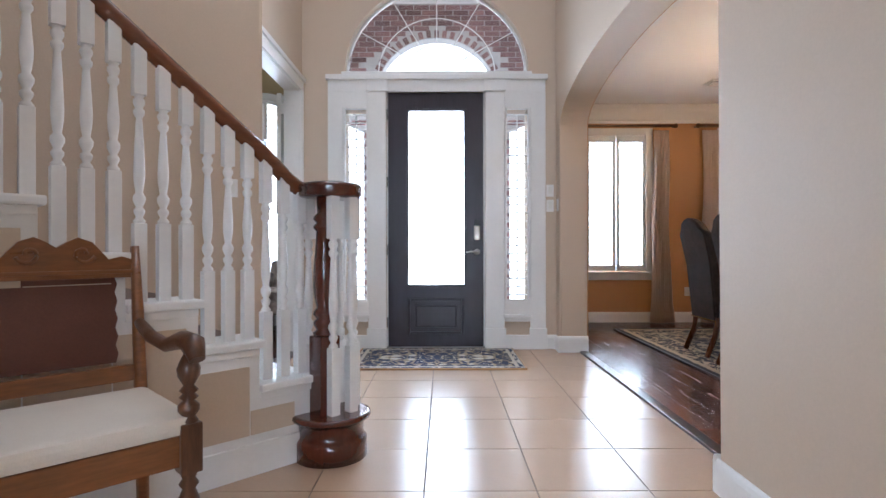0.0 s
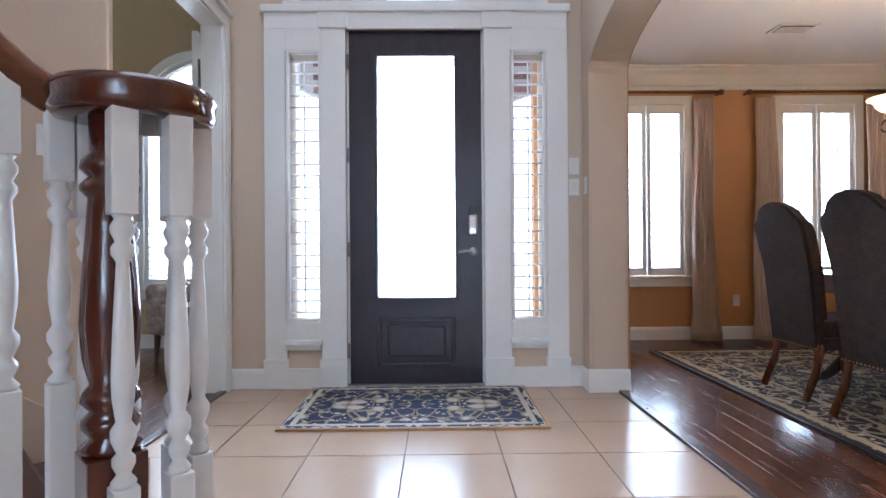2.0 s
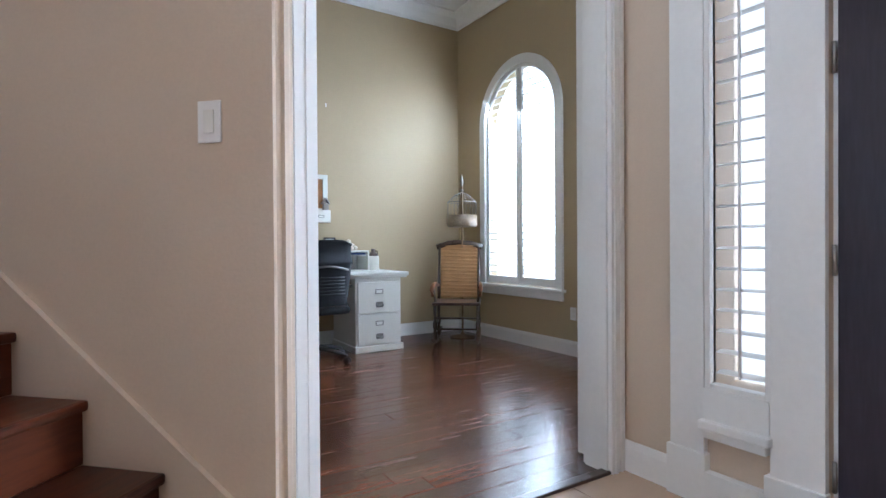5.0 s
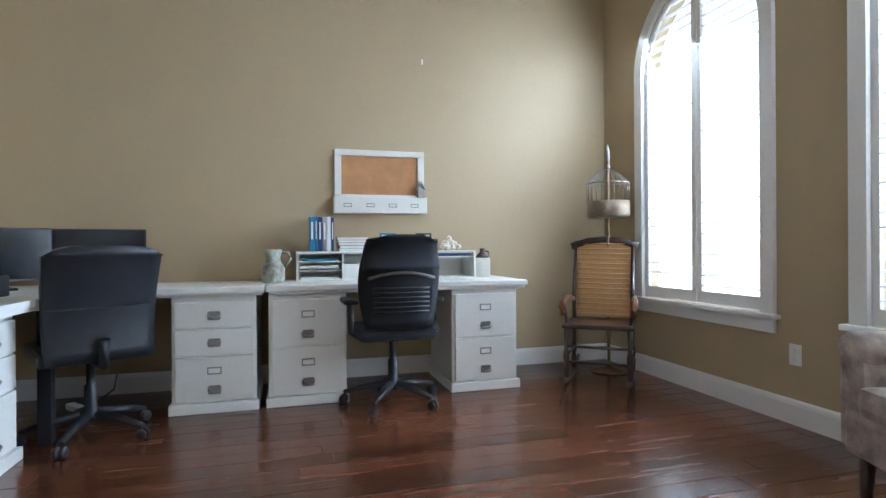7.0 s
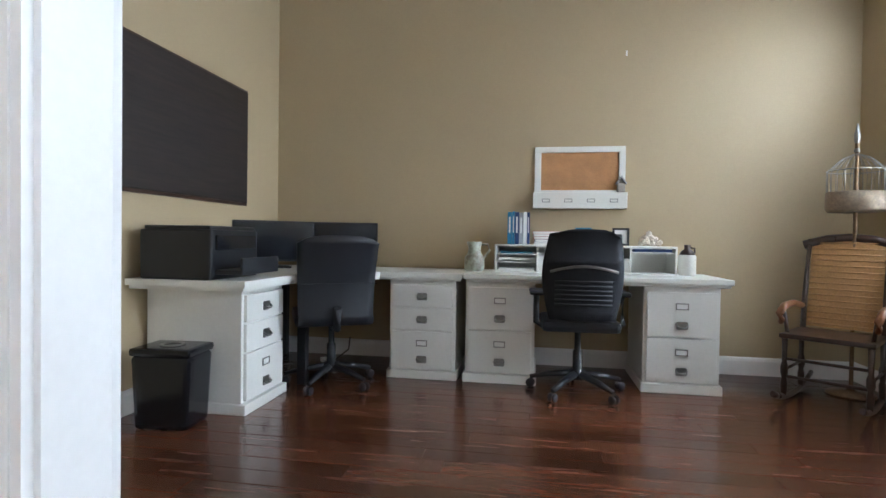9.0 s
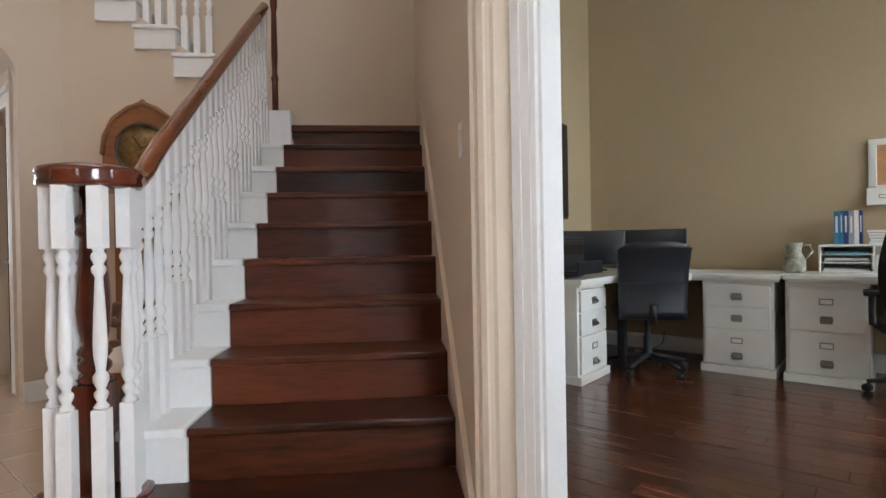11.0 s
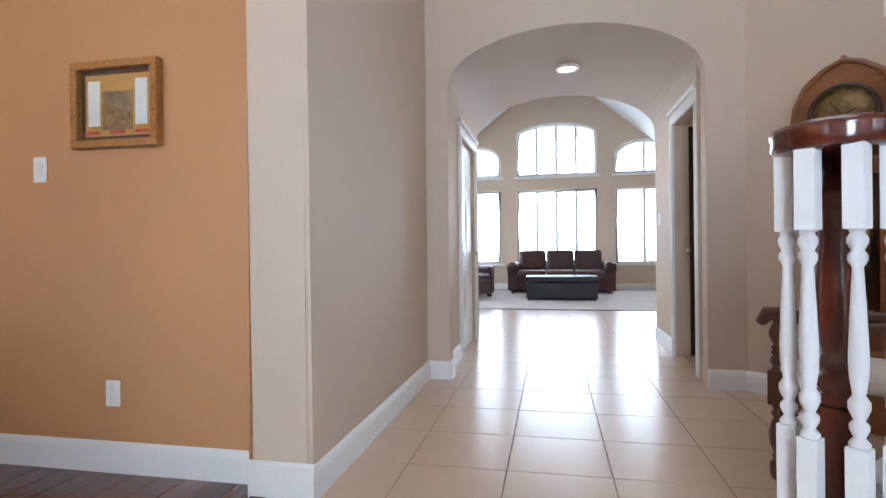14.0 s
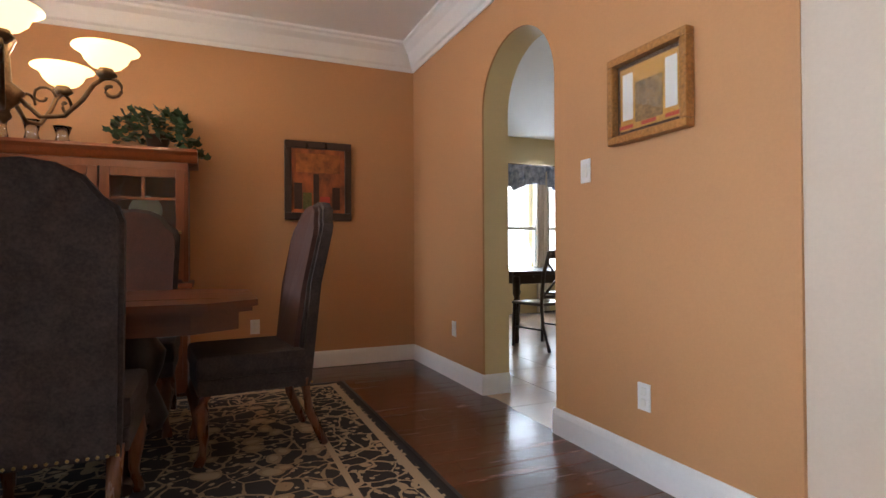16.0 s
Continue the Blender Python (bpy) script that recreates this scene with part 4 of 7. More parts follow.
n = 8
for h, bars in zip(FW, (4, 2, 2)):
    plain_window("window_%d" % n, h[:4], 0, FY, bars, "tall family room window with white mullions")
    n += 1
for h, bars in zip(FU, (4, 2, 2)):
    plain_window("window_%d" % n, h[:4], h[4], FY, bars, "arched family room clerestory window")
    n += 1
for y0, y1 in ((-1.15, -0.35), (-2.2, -1.4), (-0.1, 0.7)):
    win = setting("window_%d" % n, cube(7.66, 7.666, y0, y1, 0.55, 2.15), GLASS, "breakfast room window with white blinds", "window")
    win.visible_shadow = False
    bm = bmesh.new()
    for a, b, c, d in ((y0 - 0.06, y0, 0.5, 2.2), (y1, y1 + 0.06, 0.5, 2.2), (y0, y1, 2.15, 2.2), (y0, y1, 0.5, 0.55), (y0, y1, 1.30, 1.35)):
        box(bm, 7.57, 7.6, a, b, c, d, 0.003)
    part("window_frame", bm, WHITE, win)
    n += 1

# ---------------- office double doors, folded back against the office wall ----------------
for i, (y, sg) in enumerate(((YO0, -1), (YO1, 1))):
    d = setting("door_%d" % (2 + i), cube(-0.02, 0.02, 0, 0.575, 0.01, 2.44, 0.003), WHITE, "white panelled office door standing open", "door")
    d.matrix_basis = pose(OX1 - (0.075 if sg < 0 else 0.088), y + sg * 0.05, 0, 0, 0, (141 if sg < 0 else 3))
    for z0, z1 in ((0.25, 1.0), (1.15, 2.25)):
        part("door_panel", cube(-0.024, 0.024, 0.11, 0.465, z0, z1, 0.004), WHITE, d)
    for z in (0.2, 0.94, 1.70, 2.30):
        part("hinge", cube(min(sg * 0.02, sg * 0.064), max(sg * 0.02, sg * 0.064), -0.003, 0.014, z - 0.055, z + 0.055, 0.002), WHITE, d)

# hall door, panelled
d = setting("door_4", cube(XQ + 0.03, XQ + 0.07, -1.79, -0.91, 0.01, 1.99, 0.003), WHITE, "white six-panel closet door", "door")
for y0, y1 in ((-1.70, -1.40), (-1.30, -1.0)):
    for z0, z1 in ((0.2, 0.75), (0.9, 1.45), (1.58, 1.88)):
        part("door_panel", cube(XQ + 0.022, XQ + 0.03, y0, y1, z0, z1, 0.004), WHITE, d)
bm = bmesh.new()
lathe(bm, [(0.025, 0), (0.025, 0.006), (0.01, 0.01), (0.01, 0.03), (0.026, 0.045), (0.02, 0.062), (0.001, 0.066)], 14, pose(XQ + 0.03, -1.735, 0.93, 0, -90))
part("knob", bm, NICKEL, d)
d = setting("door_5", cube(XP - 0.62, XP - 0.02, -1.24, -1.205, 0.01, 2.03, 0.003), DARKWOOD, "dark wooden washroom door standing open", "door")
bm = bmesh.new()
lathe(bm, [(0.02, 0), (0.01, 0.01), (0.01, 0.03), (0.024, 0.045), (0.001, 0.062)], 12, pose(XP - 0.1, -1.205, 0.93, -90))
part("knob", bm, NICKEL, d)
sc = thing("wall_sconce", "lit glass wall lamp in the washroom", "wall lamp", pose(-1.6, -1.50, 1.75))
bm = bmesh.new()
lathe(bm, [(0.04, 0), (0.07, 0.05), (0.08, 0.14), (0.06, 0.15)], 16)
part("shade", bm, SHADEGLASS, sc)
part("backplate", cube(-0.03, 0.03, -0.12, -0.09, -0.05, 0.08, 0.01), NICKEL, sc)
part("arm", tube(bmesh.new(), [(0, -0.1, 0.0), (0, -0.04, -0.02), (0, 0, 0.01)], 0.01), NICKEL, sc)
bulb("washroom_bulb", (-1.6, -1.40, 1.95), 6)

# recessed hall light
for nm, (x, y, z) in (("recessed_light", (0.08, -1.15, 2.606)),):
    rl = thing(nm, "lit recessed downlight in the hall vault", "downlight", pose(x, y, z), "hall downlights")
    bm = bmesh.new()
    lathe(bm, [(0.11, 0.03), (0.11, -0.008), (0.085, -0.012), (0.08, 0.0), (0.08, 0.02)], 24)
    part("trim_ring", bm, WHITE, rl)
    bm = bmesh.new()
    lathe(bm, [(0.078, 0.004), (0.05, -0.004), (0.0001, -0.008)], 20)
    part("lens", bm, LENS, rl)
down = new("hall_downlight", bpy.data.lights.new("hall_downlight", "SPOT"))
down.data.energy, down.data.spot_size, down.data.spot_blend = 34, radians(165), 0.6
down.data.shadow_soft_size, down.data.color = 0.06, (1.0, 0.8, 0.55)
down.matrix_world = look((0.08, -1.15, 2.585), (0.08, -1.14, 0.0))

# ---------------- foyer things ----------------
def rug_material(name, ground, motif, light, border, sx, sy, band):
    """A woven rug: a floral field inside a darker patterned border. Object coordinates, centred."""
    mt = bpy.data.materials.new(name)
    mt.use_nodes = True
    nt = mt.node_tree
    L = nt.links.new
    b = nt.nodes["Principled BSDF"]
    b.inputs["Roughness"].default_value = 0.95
    co = nt.nodes.new("ShaderNodeTexCoord").outputs["Object"]
    sep = nt.nodes.new("ShaderNodeSeparateXYZ")
    L(co, sep.inputs[0])

    def math_node(op, a, c=None, clamp=False):
        nd = nt.nodes.new("ShaderNodeMath")
        nd.operation = op
        nd.use_clamp = clamp
        for k, v in enumerate((a, c)):
            if v is None:
                continue
            if isinstance(v, (int, float)):
                nd.inputs[k].default_value = v
            else:
                L(v, nd.inputs[k])
        return nd.outputs[0]

    def blend(f, a, c):
        nd = nt.nodes.new("ShaderNodeMix")
        nd.data_type = "RGBA"
        L(f, nd.inputs[0])
        for k, v in ((6, a), (7, c)):
            if isinstance(v, tuple):
                nd.inputs[k].default_value = (*v, 1)
            else:
                L(v, nd.inputs[k])
        return nd.outputs[2]
    ax, ay = math_node("ABSOLUTE", sep.outputs[0]), math_node("ABSOLUTE", sep.outputs[1])
    fold = nt.nodes.new("ShaderNodeCombineXYZ")
    L(ax, fold.inputs[0])
    L(ay, fold.inputs[1])
    warp = nt.nodes.new("ShaderNodeTexNoise")
    warp.inputs["Scale"].default_value = 5.0
    L(fold.outputs[0], warp.inputs["Vector"])
    mixv = nt.nodes.new("ShaderNodeVectorMath")
    mixv.operation = "MULTIPLY_ADD"
    L(warp.outputs["Color"], mixv.inputs[0])
    mixv.inputs[1].default_value = (0.16, 0.16, 0)
    L(fold.outputs[0], mixv.inputs[2])
    vor = nt.nodes.new("ShaderNodeTexVoronoi")
    vor.inputs["Scale"].default_value = 6.5
    L(mixv.outputs[0], vor.inputs["Vector"])
    edge = nt.nodes.new("ShaderNodeTexVoronoi")
    edge.feature = "DISTANCE_TO_EDGE"
    edge.inputs["Scale"].default_value = 9.0
    L(mixv.outputs[0], edge.inputs["Vector"])
    rings = math_node("SINE", math_node("MULTIPLY", vor.outputs["Distance"], 26.0))
    petals = math_node("GREATER_THAN", rings, 0.25)
    heart = math_node("LESS_THAN", vor.outputs["Distance"], 0.25)
    vines = math_node("LESS_THAN", edge.outputs["Distance"], 0.045)
    small = nt.nodes.new("ShaderNodeTexVoronoi")
    small.inputs["Scale"].default_value = 21.0
    L(mixv.outputs[0], small.inputs["Vector"])
    dots = math_node("LESS_THAN", small.outputs["Distance"], 0.26)
    field = blend(math_node("MULTIPLY", petals, math_node("LESS_THAN", vor.outputs["Distance"], 0.42)), ground, motif)
    field = blend(vines, field, motif)
    field = blend(math_node("MULTIPLY", dots, math_node("GREATER_THAN", vor.outputs["Distance"], 0.4)), field, light)
    field = blend(heart, field, light)
    dx, dy = math_node("SUBTRACT", sx / 2, ax), math_node("SUBTRACT", sy / 2, ay)
    dist = math_node("MINIMUM", dx, dy)
    bord = blend(math_node("MAXIMUM", math_node("LESS_THAN", small.outputs["Distance"], 0.34), vines), border, light)
    inband = math_node("LESS_THAN", dist, band)
    col = blend(inband, field, bord)
    for lo, hi, c in ((band, band + 0.03, light), (band * 0.16, band * 0.30, light), (0.0, band * 0.12, border)):
        f = math_node("MULTIPLY", math_node("GREATER_THAN", dist, lo), math_node("LESS_THAN", dist, hi))
        col = blend(f, col, c)
    fuzz = nt.nodes.new("ShaderNodeTexNoise")
    fuzz.inputs["Scale"].default_value = 260
    L(co, fuzz.inputs["Vector"])
    col = blend(math_node("MULTIPLY", fuzz.outputs["Fac"], 0.35), col, tuple(c * 0.5 for c in ground))
    L(col, b.inputs["Base Color"])
    bp = nt.nodes.new("ShaderNodeBump")
    bp.inputs["Strength"].default_value = 0.5
    L(fuzz.outputs["Fac"], bp.inputs["Height"])
    L(bp.outputs[0], b.inputs["Normal"])
    return mt


RUG1 = rug_material("navy_floral_rug", (0.022, 0.032, 0.075), (0.36, 0.28, 0.18), (0.62, 0.56, 0.46), (0.03, 0.04, 0.085), 1.42, 0.86, 0.045)
RUG2 = rug_material("black_cream_rug", (0.035, 0.03, 0.03), (0.40, 0.29, 0.17), (0.52, 0.40, 0.25), (0.022, 0.02, 0.022), 2.24, 3.55, 0.34)
r = thing("door_mat_rug", "navy and beige floral rug on tile inside the front door", "rug", pose(0.015, 4.52, 0.0))
part("rug_face", cube(-0.71, 0.71, -0.43, 0.43, 0.001, 0.013, 0.004), RUG1, r)
bm = bmesh.new()
for x0, x1, y0, y1 in ((-0.72, 0.72, -0.44, -0.428), (-0.72, 0.72, 0.428, 0.44), (-0.72, -0.708, -0.428, 0.428), (0.708, 0.72, -0.428, 0.428)):
    box(bm, x0, x1, y0, y1, 0.0, 0.014, 0.003)
part("binding", bm, CANE, r, "tan bound edge")

# carved settle beside the stair panelling, in the stair's frame
BACKLEATHER = material("red_brown_leather", (0.125, 0.042, 0.026), 0.5, vary=0.12, grain=120, big=5, bump=0.12)
bench = thing("carved_armchair", "carved oak hall chair with cream linen seat", "armchair", STAIR @ pose(1.03, 0.005, 0))
# local: x along the back, y forward
for x in (-0.235, 0.235):
    part("back_post", tube(bmesh.new(), [(x, 0.06, 0.0), (x, 0.04, 0.42), (x, 0.0, 0.75), (x, -0.035, 0.97)], [0.02, 0.023, 0.02, 0.015], 8), OAK, bench)
    bm = bmesh.new()
    lathe(bm, [(0.022, 0), (0.033, 0.02), (0.034, 0.07), (0.02, 0.085), (0.026, 0.10), (0.018, 0.115), (0.034, 0.15), (0.038, 0.19), (0.03, 0.23), (0.018, 0.26), (0.028, 0.275), (0.018, 0.29), (0.026, 0.31), (0.026, 0.46), (0.018, 0.472), (0.030, 0.488), (0.030, 0.505), (0.016, 0.518), (0.027, 0.528), (0.017, 0.538), (0.027, 0.548), (0.015, 0.562), (0.031, 0.59), (0.033, 0.612), (0.024, 0.635), (0.014, 0.655), (0.022, 0.668), (0.02, 0.69)], 18, pose(x, 0.49, 0))
    box(bm, x - 0.03, x + 0.03, 0.46, 0.52, 0.31, 0.455, 0.005)
    part("front_leg", bm, OAKDARK, bench, "turned oak leg and arm support")
    part("arm", tube(bmesh.new(), [(x, 0.02, 0.70), (x, 0.15, 0.665), (x, 0.3, 0.655), (x, 0.45, 0.69), (x, 0.53, 0.685), (x, 0.558, 0.645)], [0.018, 0.022, 0.022, 0.028, 0.033, 0.022], 10), OAKDARK, bench, "curved oak arm")
    part("side_rail", cube(x - 0.014, x + 0.014, 0.06, 0.47, 0.34, 0.42, 0.004), OAK, bench)
part("seat_rail", cube(-0.22, 0.22, 0.465, 0.50, 0.33, 0.42, 0.006), OAK, bench)
part("back_rail", cube(-0.22, 0.22, 0.0, 0.03, 0.50, 0.555, 0.005), OAK, bench)
bm = bmesh.new()
box(bm, -0.255, 0.255, 0.03, 0.51, 0.42, 0.475, 0.022)
for v in bm.verts:
    if v.co.z > 0.45:
        v.co.z += 0.014 * (1 - (v.co.x / 0.26) ** 2)
part("seat_cushion", bm, LINEN, bench, "cream linen upholstered seat")
scall = [(-0.175, 0.56)] + [(-0.175 - 0.008 * (i % 2), 0.56 + 0.031 * i) for i in range(1, 10)] + [(-0.175, 0.86), (0.175, 0.86)] + [(0.175 + 0.008 * (i % 2), 0.56 + 0.031 * i) for i in range(9, 0, -1)] + [(0.175, 0.56)]
part("back_panel", prism(bmesh.new(), scall, -0.006, 0.006, "y"), BACKLEATHER, bench, "reddish brown leather back panel", m=pose(0, 0.0, 0, 4))
crest = [(-0.235, 0.86), (0.235, 0.86), (0.235, 0.92), (0.19, 0.935), (0.15, 0.925), (0.13, 0.95), (0.10, 0.985), (0.06, 1.0), (0.03, 0.985), (0, 0.965), (-0.03, 0.985), (-0.06, 1.0), (-0.10, 0.985), (-0.13, 0.95), (-0.15, 0.925), (-0.19, 0.935), (-0.235, 0.92)]
cr = part("crest_rail", prism(bmesh.new(), crest, -0.052, -0.02, "y"), OAK, bench, "carved scroll crest rail")
for x in (-0.075, 0.075):
    sp = [(x + math.copysign(1, x) * (0.008 + 0.0045 * t) * math.cos(t), -0.016, 0.945 + (0.008 + 0.0045 * t) * math.sin(t)) for t in [i * 0.5 for i in range(13)]]
    part("scroll", tube(bmesh.new(), sp, 0.007, 6), OAK, cr)
part("crest_bead", cube(-0.235, 0.235, -0.022, -0.014, 0.875, 0.888, 0.003), OAK, cr)

DIAL = material("aged_brass_dial", (0.27, 0.165, 0.06), 0.55, metal=0.5, vary=0.3, grain=40, big=14, bump=0.2)
# longcase clock against the wall under the upper flight
clock = thing("longcase_clock", "oak longcase clock with arched hood and brass dial", "clock", STAIR @ pose(1.80, 0.60, 0, 0, 0, 90))
part("base", cube(-0.24, 0.24, -0.27, 0.03, 0, 0.42, 0.012), OAK, clock)
part("plinth", cube(-0.26, 0.26, -0.275, 0.05, 0, 0.10, 0.01), OAK, clock)
bm = bmesh.new()
for x0, x1, z0, z1 in ((-0.20, -0.14, 0.42, 1.42), (0.14, 0.20, 0.42, 1.42), (-0.14, 0.14, 0.42, 0.50), (-0.14, 0.14, 1.34, 1.42)):
    box(bm, x0, x1, -0.02, 0.0, z0, z1, 0.004)
for x0, x1, y0, y1 in ((-0.20, -0.18, -0.26, -0.02), (0.18, 0.20, -0.26, -0.02), (-0.18, 0.18, -0.26, -0.24)):
    box(bm, x0, x1, y0, y1, 0.42, 1.42)
part("trunk", bm, OAK, clock)
part("trunk_glass", cube(-0.14, 0.14, -0.014, -0.009, 0.50, 1.34), TINTED, clock)
for x in (-0.06, 0.0, 0.06):
    bm = bmesh.new()
    lathe(bm, [(0.004, 0.0), (0.022, 0.01), (0.022, 0.2), (0.004, 0.21), (0.002, 0.4)], 12, pose(x, -0.10, 0.85))
    part("weight", bm, BRASS, clock, "brass weight")
bm = bmesh.new()
lathe(bm, [(0.0001, -0.004), (0.07, 0), (0.0001, 0.004)], 20, pose(0, -0.06, 0.66, 90))
box(bm, -0.006, 0.006, -0.063, -0.057, 0.66, 1.3)
part("pendulum", bm, BRASS, clock, "brass pendulum")
hood = [(-0.25, 1.42), (0.25, 1.42), (0.25, 1.62), (0.235, 1.74), (0.18, 1.85), (0.09, 1.92), (0.0, 1.955), (-0.09, 1.92), (-0.18, 1.85), (-0.235, 1.74), (-0.25, 1.62)]
hd = part("hood", prism(bmesh.new(), hood, -0.27, 0.03, "y"), OAK, clock, "pointed arched oak hood")
part("hood_edge", tube(bmesh.new(), [(u, 0.03, z) for u, z in hood[2:]], 0.016, 8), OAK, hd)
bm = bmesh.new()
lathe(bm, [(0.15, 0), (0.15, 0.012), (0.0001, 0.014)], 32, pose(0, 0.03, 1.66, -90))
part("dial", bm, DIAL, hd, "round brass dial")
bm = bmesh.new()
lathe(bm, [(0.168, 0), (0.168, 0.02), (0.15, 0.024), (0.15, 0.0)], 32, pose(0, 0.03, 1.66, -90))
part("bezel", bm, DARKWOOD, hd)
for a, ln in ((35, 0.10), (-70, 0.075)):
    part("clock_hand", cube(-0.003, 0.003, 0.046, 0.049, 0, ln, m=pose(0, 0, 1.66) @ pose(0, 0, 0, 0, a)), BLACKP, hd)
bm = bmesh.new()
bmesh.ops.create_icosphere(bm, subdivisions=2, radius=0.018, matrix=pose(0, 0.02, 1.965))
part("finial", bm, OAK, hd)


def plate(name, label, m, kind="switch", group=""):
    """A wall plate; local x across, y out of the wall, z up."""
    p = thing(name, label, "wall plate", m, group)
    part("cover", cube(-0.036, 0.036, 0, 0.006, -0.058, 0.058, 0.003), WHITE, p)
    if kind == "switch":
        part("rocker", cube(-0.016, 0.016, 0.005, 0.010, -0.032, 0.032, 0.002), OFFWHITE, p)
    else:
        for z in (-0.024, 0.024):
            part("socket", cube(-0.015, 0.015, 0.005, 0.009, z - 0.016, z + 0.016, 0.004), OFFWHITE, p)
    return p


sp = stair_point(-0.09, WW)
plate("light_switch", "white rocker switch on the diagonal cream wall", pose(sp.x, sp.y, 1.35, 0, 0, -135))
plate("light_switch", "white switch beside the front door surround", pose(1.095, YD - 0.02, 1.515, 0, 0, 180))
plate("light_switch", "lower white switch beside the front door surround", pose(1.095, YD - 0.02, 1.37, 0, 0, 180))
plate("light_switch", "white switch on the archway column", pose(XR, 4.88, 1.37, 0, 0, 90))
plate("light_switch", "white switch on the hall passage wall", pose(XP, -1.85, 1.25, 0, 0, -90))
plate("light_switch", "white switch on the terracotta wall by the archway", pose(2.52, DY0, 1.352))
plate("wall_outlet", "white outlet low on the terracotta wall", pose(2.145, DY0, 0.347), "outlet")
plate("wall_outlet", "white outlet near the terracotta corner", pose(4.08, DY0, 0.385), "outlet")
plate("wall_outlet", "white outlet behind the dining table", pose(DX1, 3.19, 0.37, 0, 0, 90), "outlet")
plate("wall_outlet", "white outlet between the dining windows", pose(3.24, DY1, 0.40, 0, 0, 180), "outlet")
plate("wall_outlet", "white outlet under the office windows", pose(-3.12, OY1, 0.38, 0, 0, 180), "outlet")

# ---------------- office things ----------------
def cabinet(name, label, m, w, d, h, drawers):
    """A white drawer pedestal; local x across the front, y out of the front."""
    c = thing(name, label, "cabinet", m, "white file cabinets")
    part("body", cube(-w / 2, w / 2, -d, -0.02, 0.06, h, 0.004), OFFWHITE, c)
    part("plinth", cube(-w / 2 - 0.014, w / 2 + 0.014, -d, 0.012, 0, 0.06, 0.006), OFFWHITE, c)
    z = h - 0.03
    for dh, label_holder in drawers:
        dr = part("drawer", cube(-w / 2 + 0.022, w / 2 - 0.022, -0.02, 0.0, z - dh + 0.006, z - 0.006, 0.003), OFFWHITE, c)
        cz = z - dh * (0.72 if label_holder else 0.5)
        bm = bmesh.new()
        prism(bm, [(-0.036, -0.024), (-0.03, -0.03), (0.03, -0.03), (0.036, -0.024), (0.036, 0.016), (0.028, 0.022), (-0.028, 0.022), (-0.036, 0.016)], 0, 0.006, "y")
        tube(bm, [(-0.034, 0.006, 0.0), (-0.028, 0.022, -0.012), (0, 0.027, -0.016), (0.028, 0.022, -0.012), (0.034, 0.006, 0.0)], 0.0065, 6)
        part("cup_pull", bm, PEWTER, dr, "pewter cup pull", m=pose(0, 0, cz))
        if label_holder:
            bm = bmesh.new()
            for x0, x1, z0, z1 in ((-0.04, 0.04, -0.022, -0.015), (-0.04, 0.04, 0.015, 0.022), (-0.04, -0.033, -0.015, 0.015), (0.033, 0.04, -0.015, 0.015)):
                box(bm, x0, x1, 0, 0.005, z0, z1)
            part("label_holder", bm, PEWTER, dr, m=pose(0, 0, z - dh * 0.32))
            part("label_card", cube(-0.034, 0.034, 0.0, 0.002, -0.015, 0.015), PAPER, dr, m=pose(0, 0, z - dh * 0.32))
        z -= dh
    return c


FX = -4.30
PX = [(3.50, 0.475, [(0.16, 0), (0.165, 0), (0.275, 1)]), (4.045, 0.475, [(0.30, 1), (0.30, 1)]), (5.225, 0.475, [(0.30, 1), (0.30, 1)])]
for y, w, dr in PX:
    cabinet("file_cabinet", "white %s-drawer file cabinet under a white desktop" % ("three" if len(dr) == 3 else "two"), pose(FX, y, 0, 0, 0, -90), w, 0.58, 0.695, dr)
cabinet("file_cabinet", "white three-drawer file cabinet under the corner desktop", pose(-3.56, 2.715, 0), 0.475, 0.60, 0.695, [(0.16, 0), (0.165, 0), (0.275, 1)])
top = thing("desktop", "long white desktop resting on two file cabinets", "desk", pose(0, 0, 0))
part("top", cube(OX0 + 0.02, -4.27, 3.795, 5.53, 0.715, 0.75, 0.006), OFFWHITE, top)
part("moulding", cube(OX0 + 0.03, -4.285, 3.81, 5.515, 0.695, 0.716, 0.006), OFFWHITE, top)
top = thing("corner_desktop", "white corner desktop under monitors and a printer", "desk", pose(0, 0, 0))
poly = [(-3.17, 2.10), (-3.17, 2.80), (-3.76, 2.80), (-4.27, 3.20), (-4.27, 3.785), (OX0 + 0.02, 3.785), (OX0 + 0.02, 2.10)]
part("top", prism(bmesh.new(), poly, 0.715, 0.75, "z"), OFFWHITE, top)
part("moulding", prism(bmesh.new(), [(-3.19, 2.11), (-3.19, 2.78), (-3.75, 2.78), (-4.29, 3.19), (-4.29, 3.775), (-4.9, 3.775), (-4.9, 2.11)], 0.695, 0.716, "z"), OFFWHITE, top)
for x, y in ((-4.85, 2.2), (-4.0, 2.75)):
    part("leg", cube(x - 0.03, x + 0.03, y - 0.03, y + 0.03, 0, 0.70, 0.004), BLACKP, top)

hutch = thing("desk_organizer", "white desktop organizer with cubbies and paper trays", "organizer", pose(-4.62, 4.625, 0.75, 0, 0, -90))
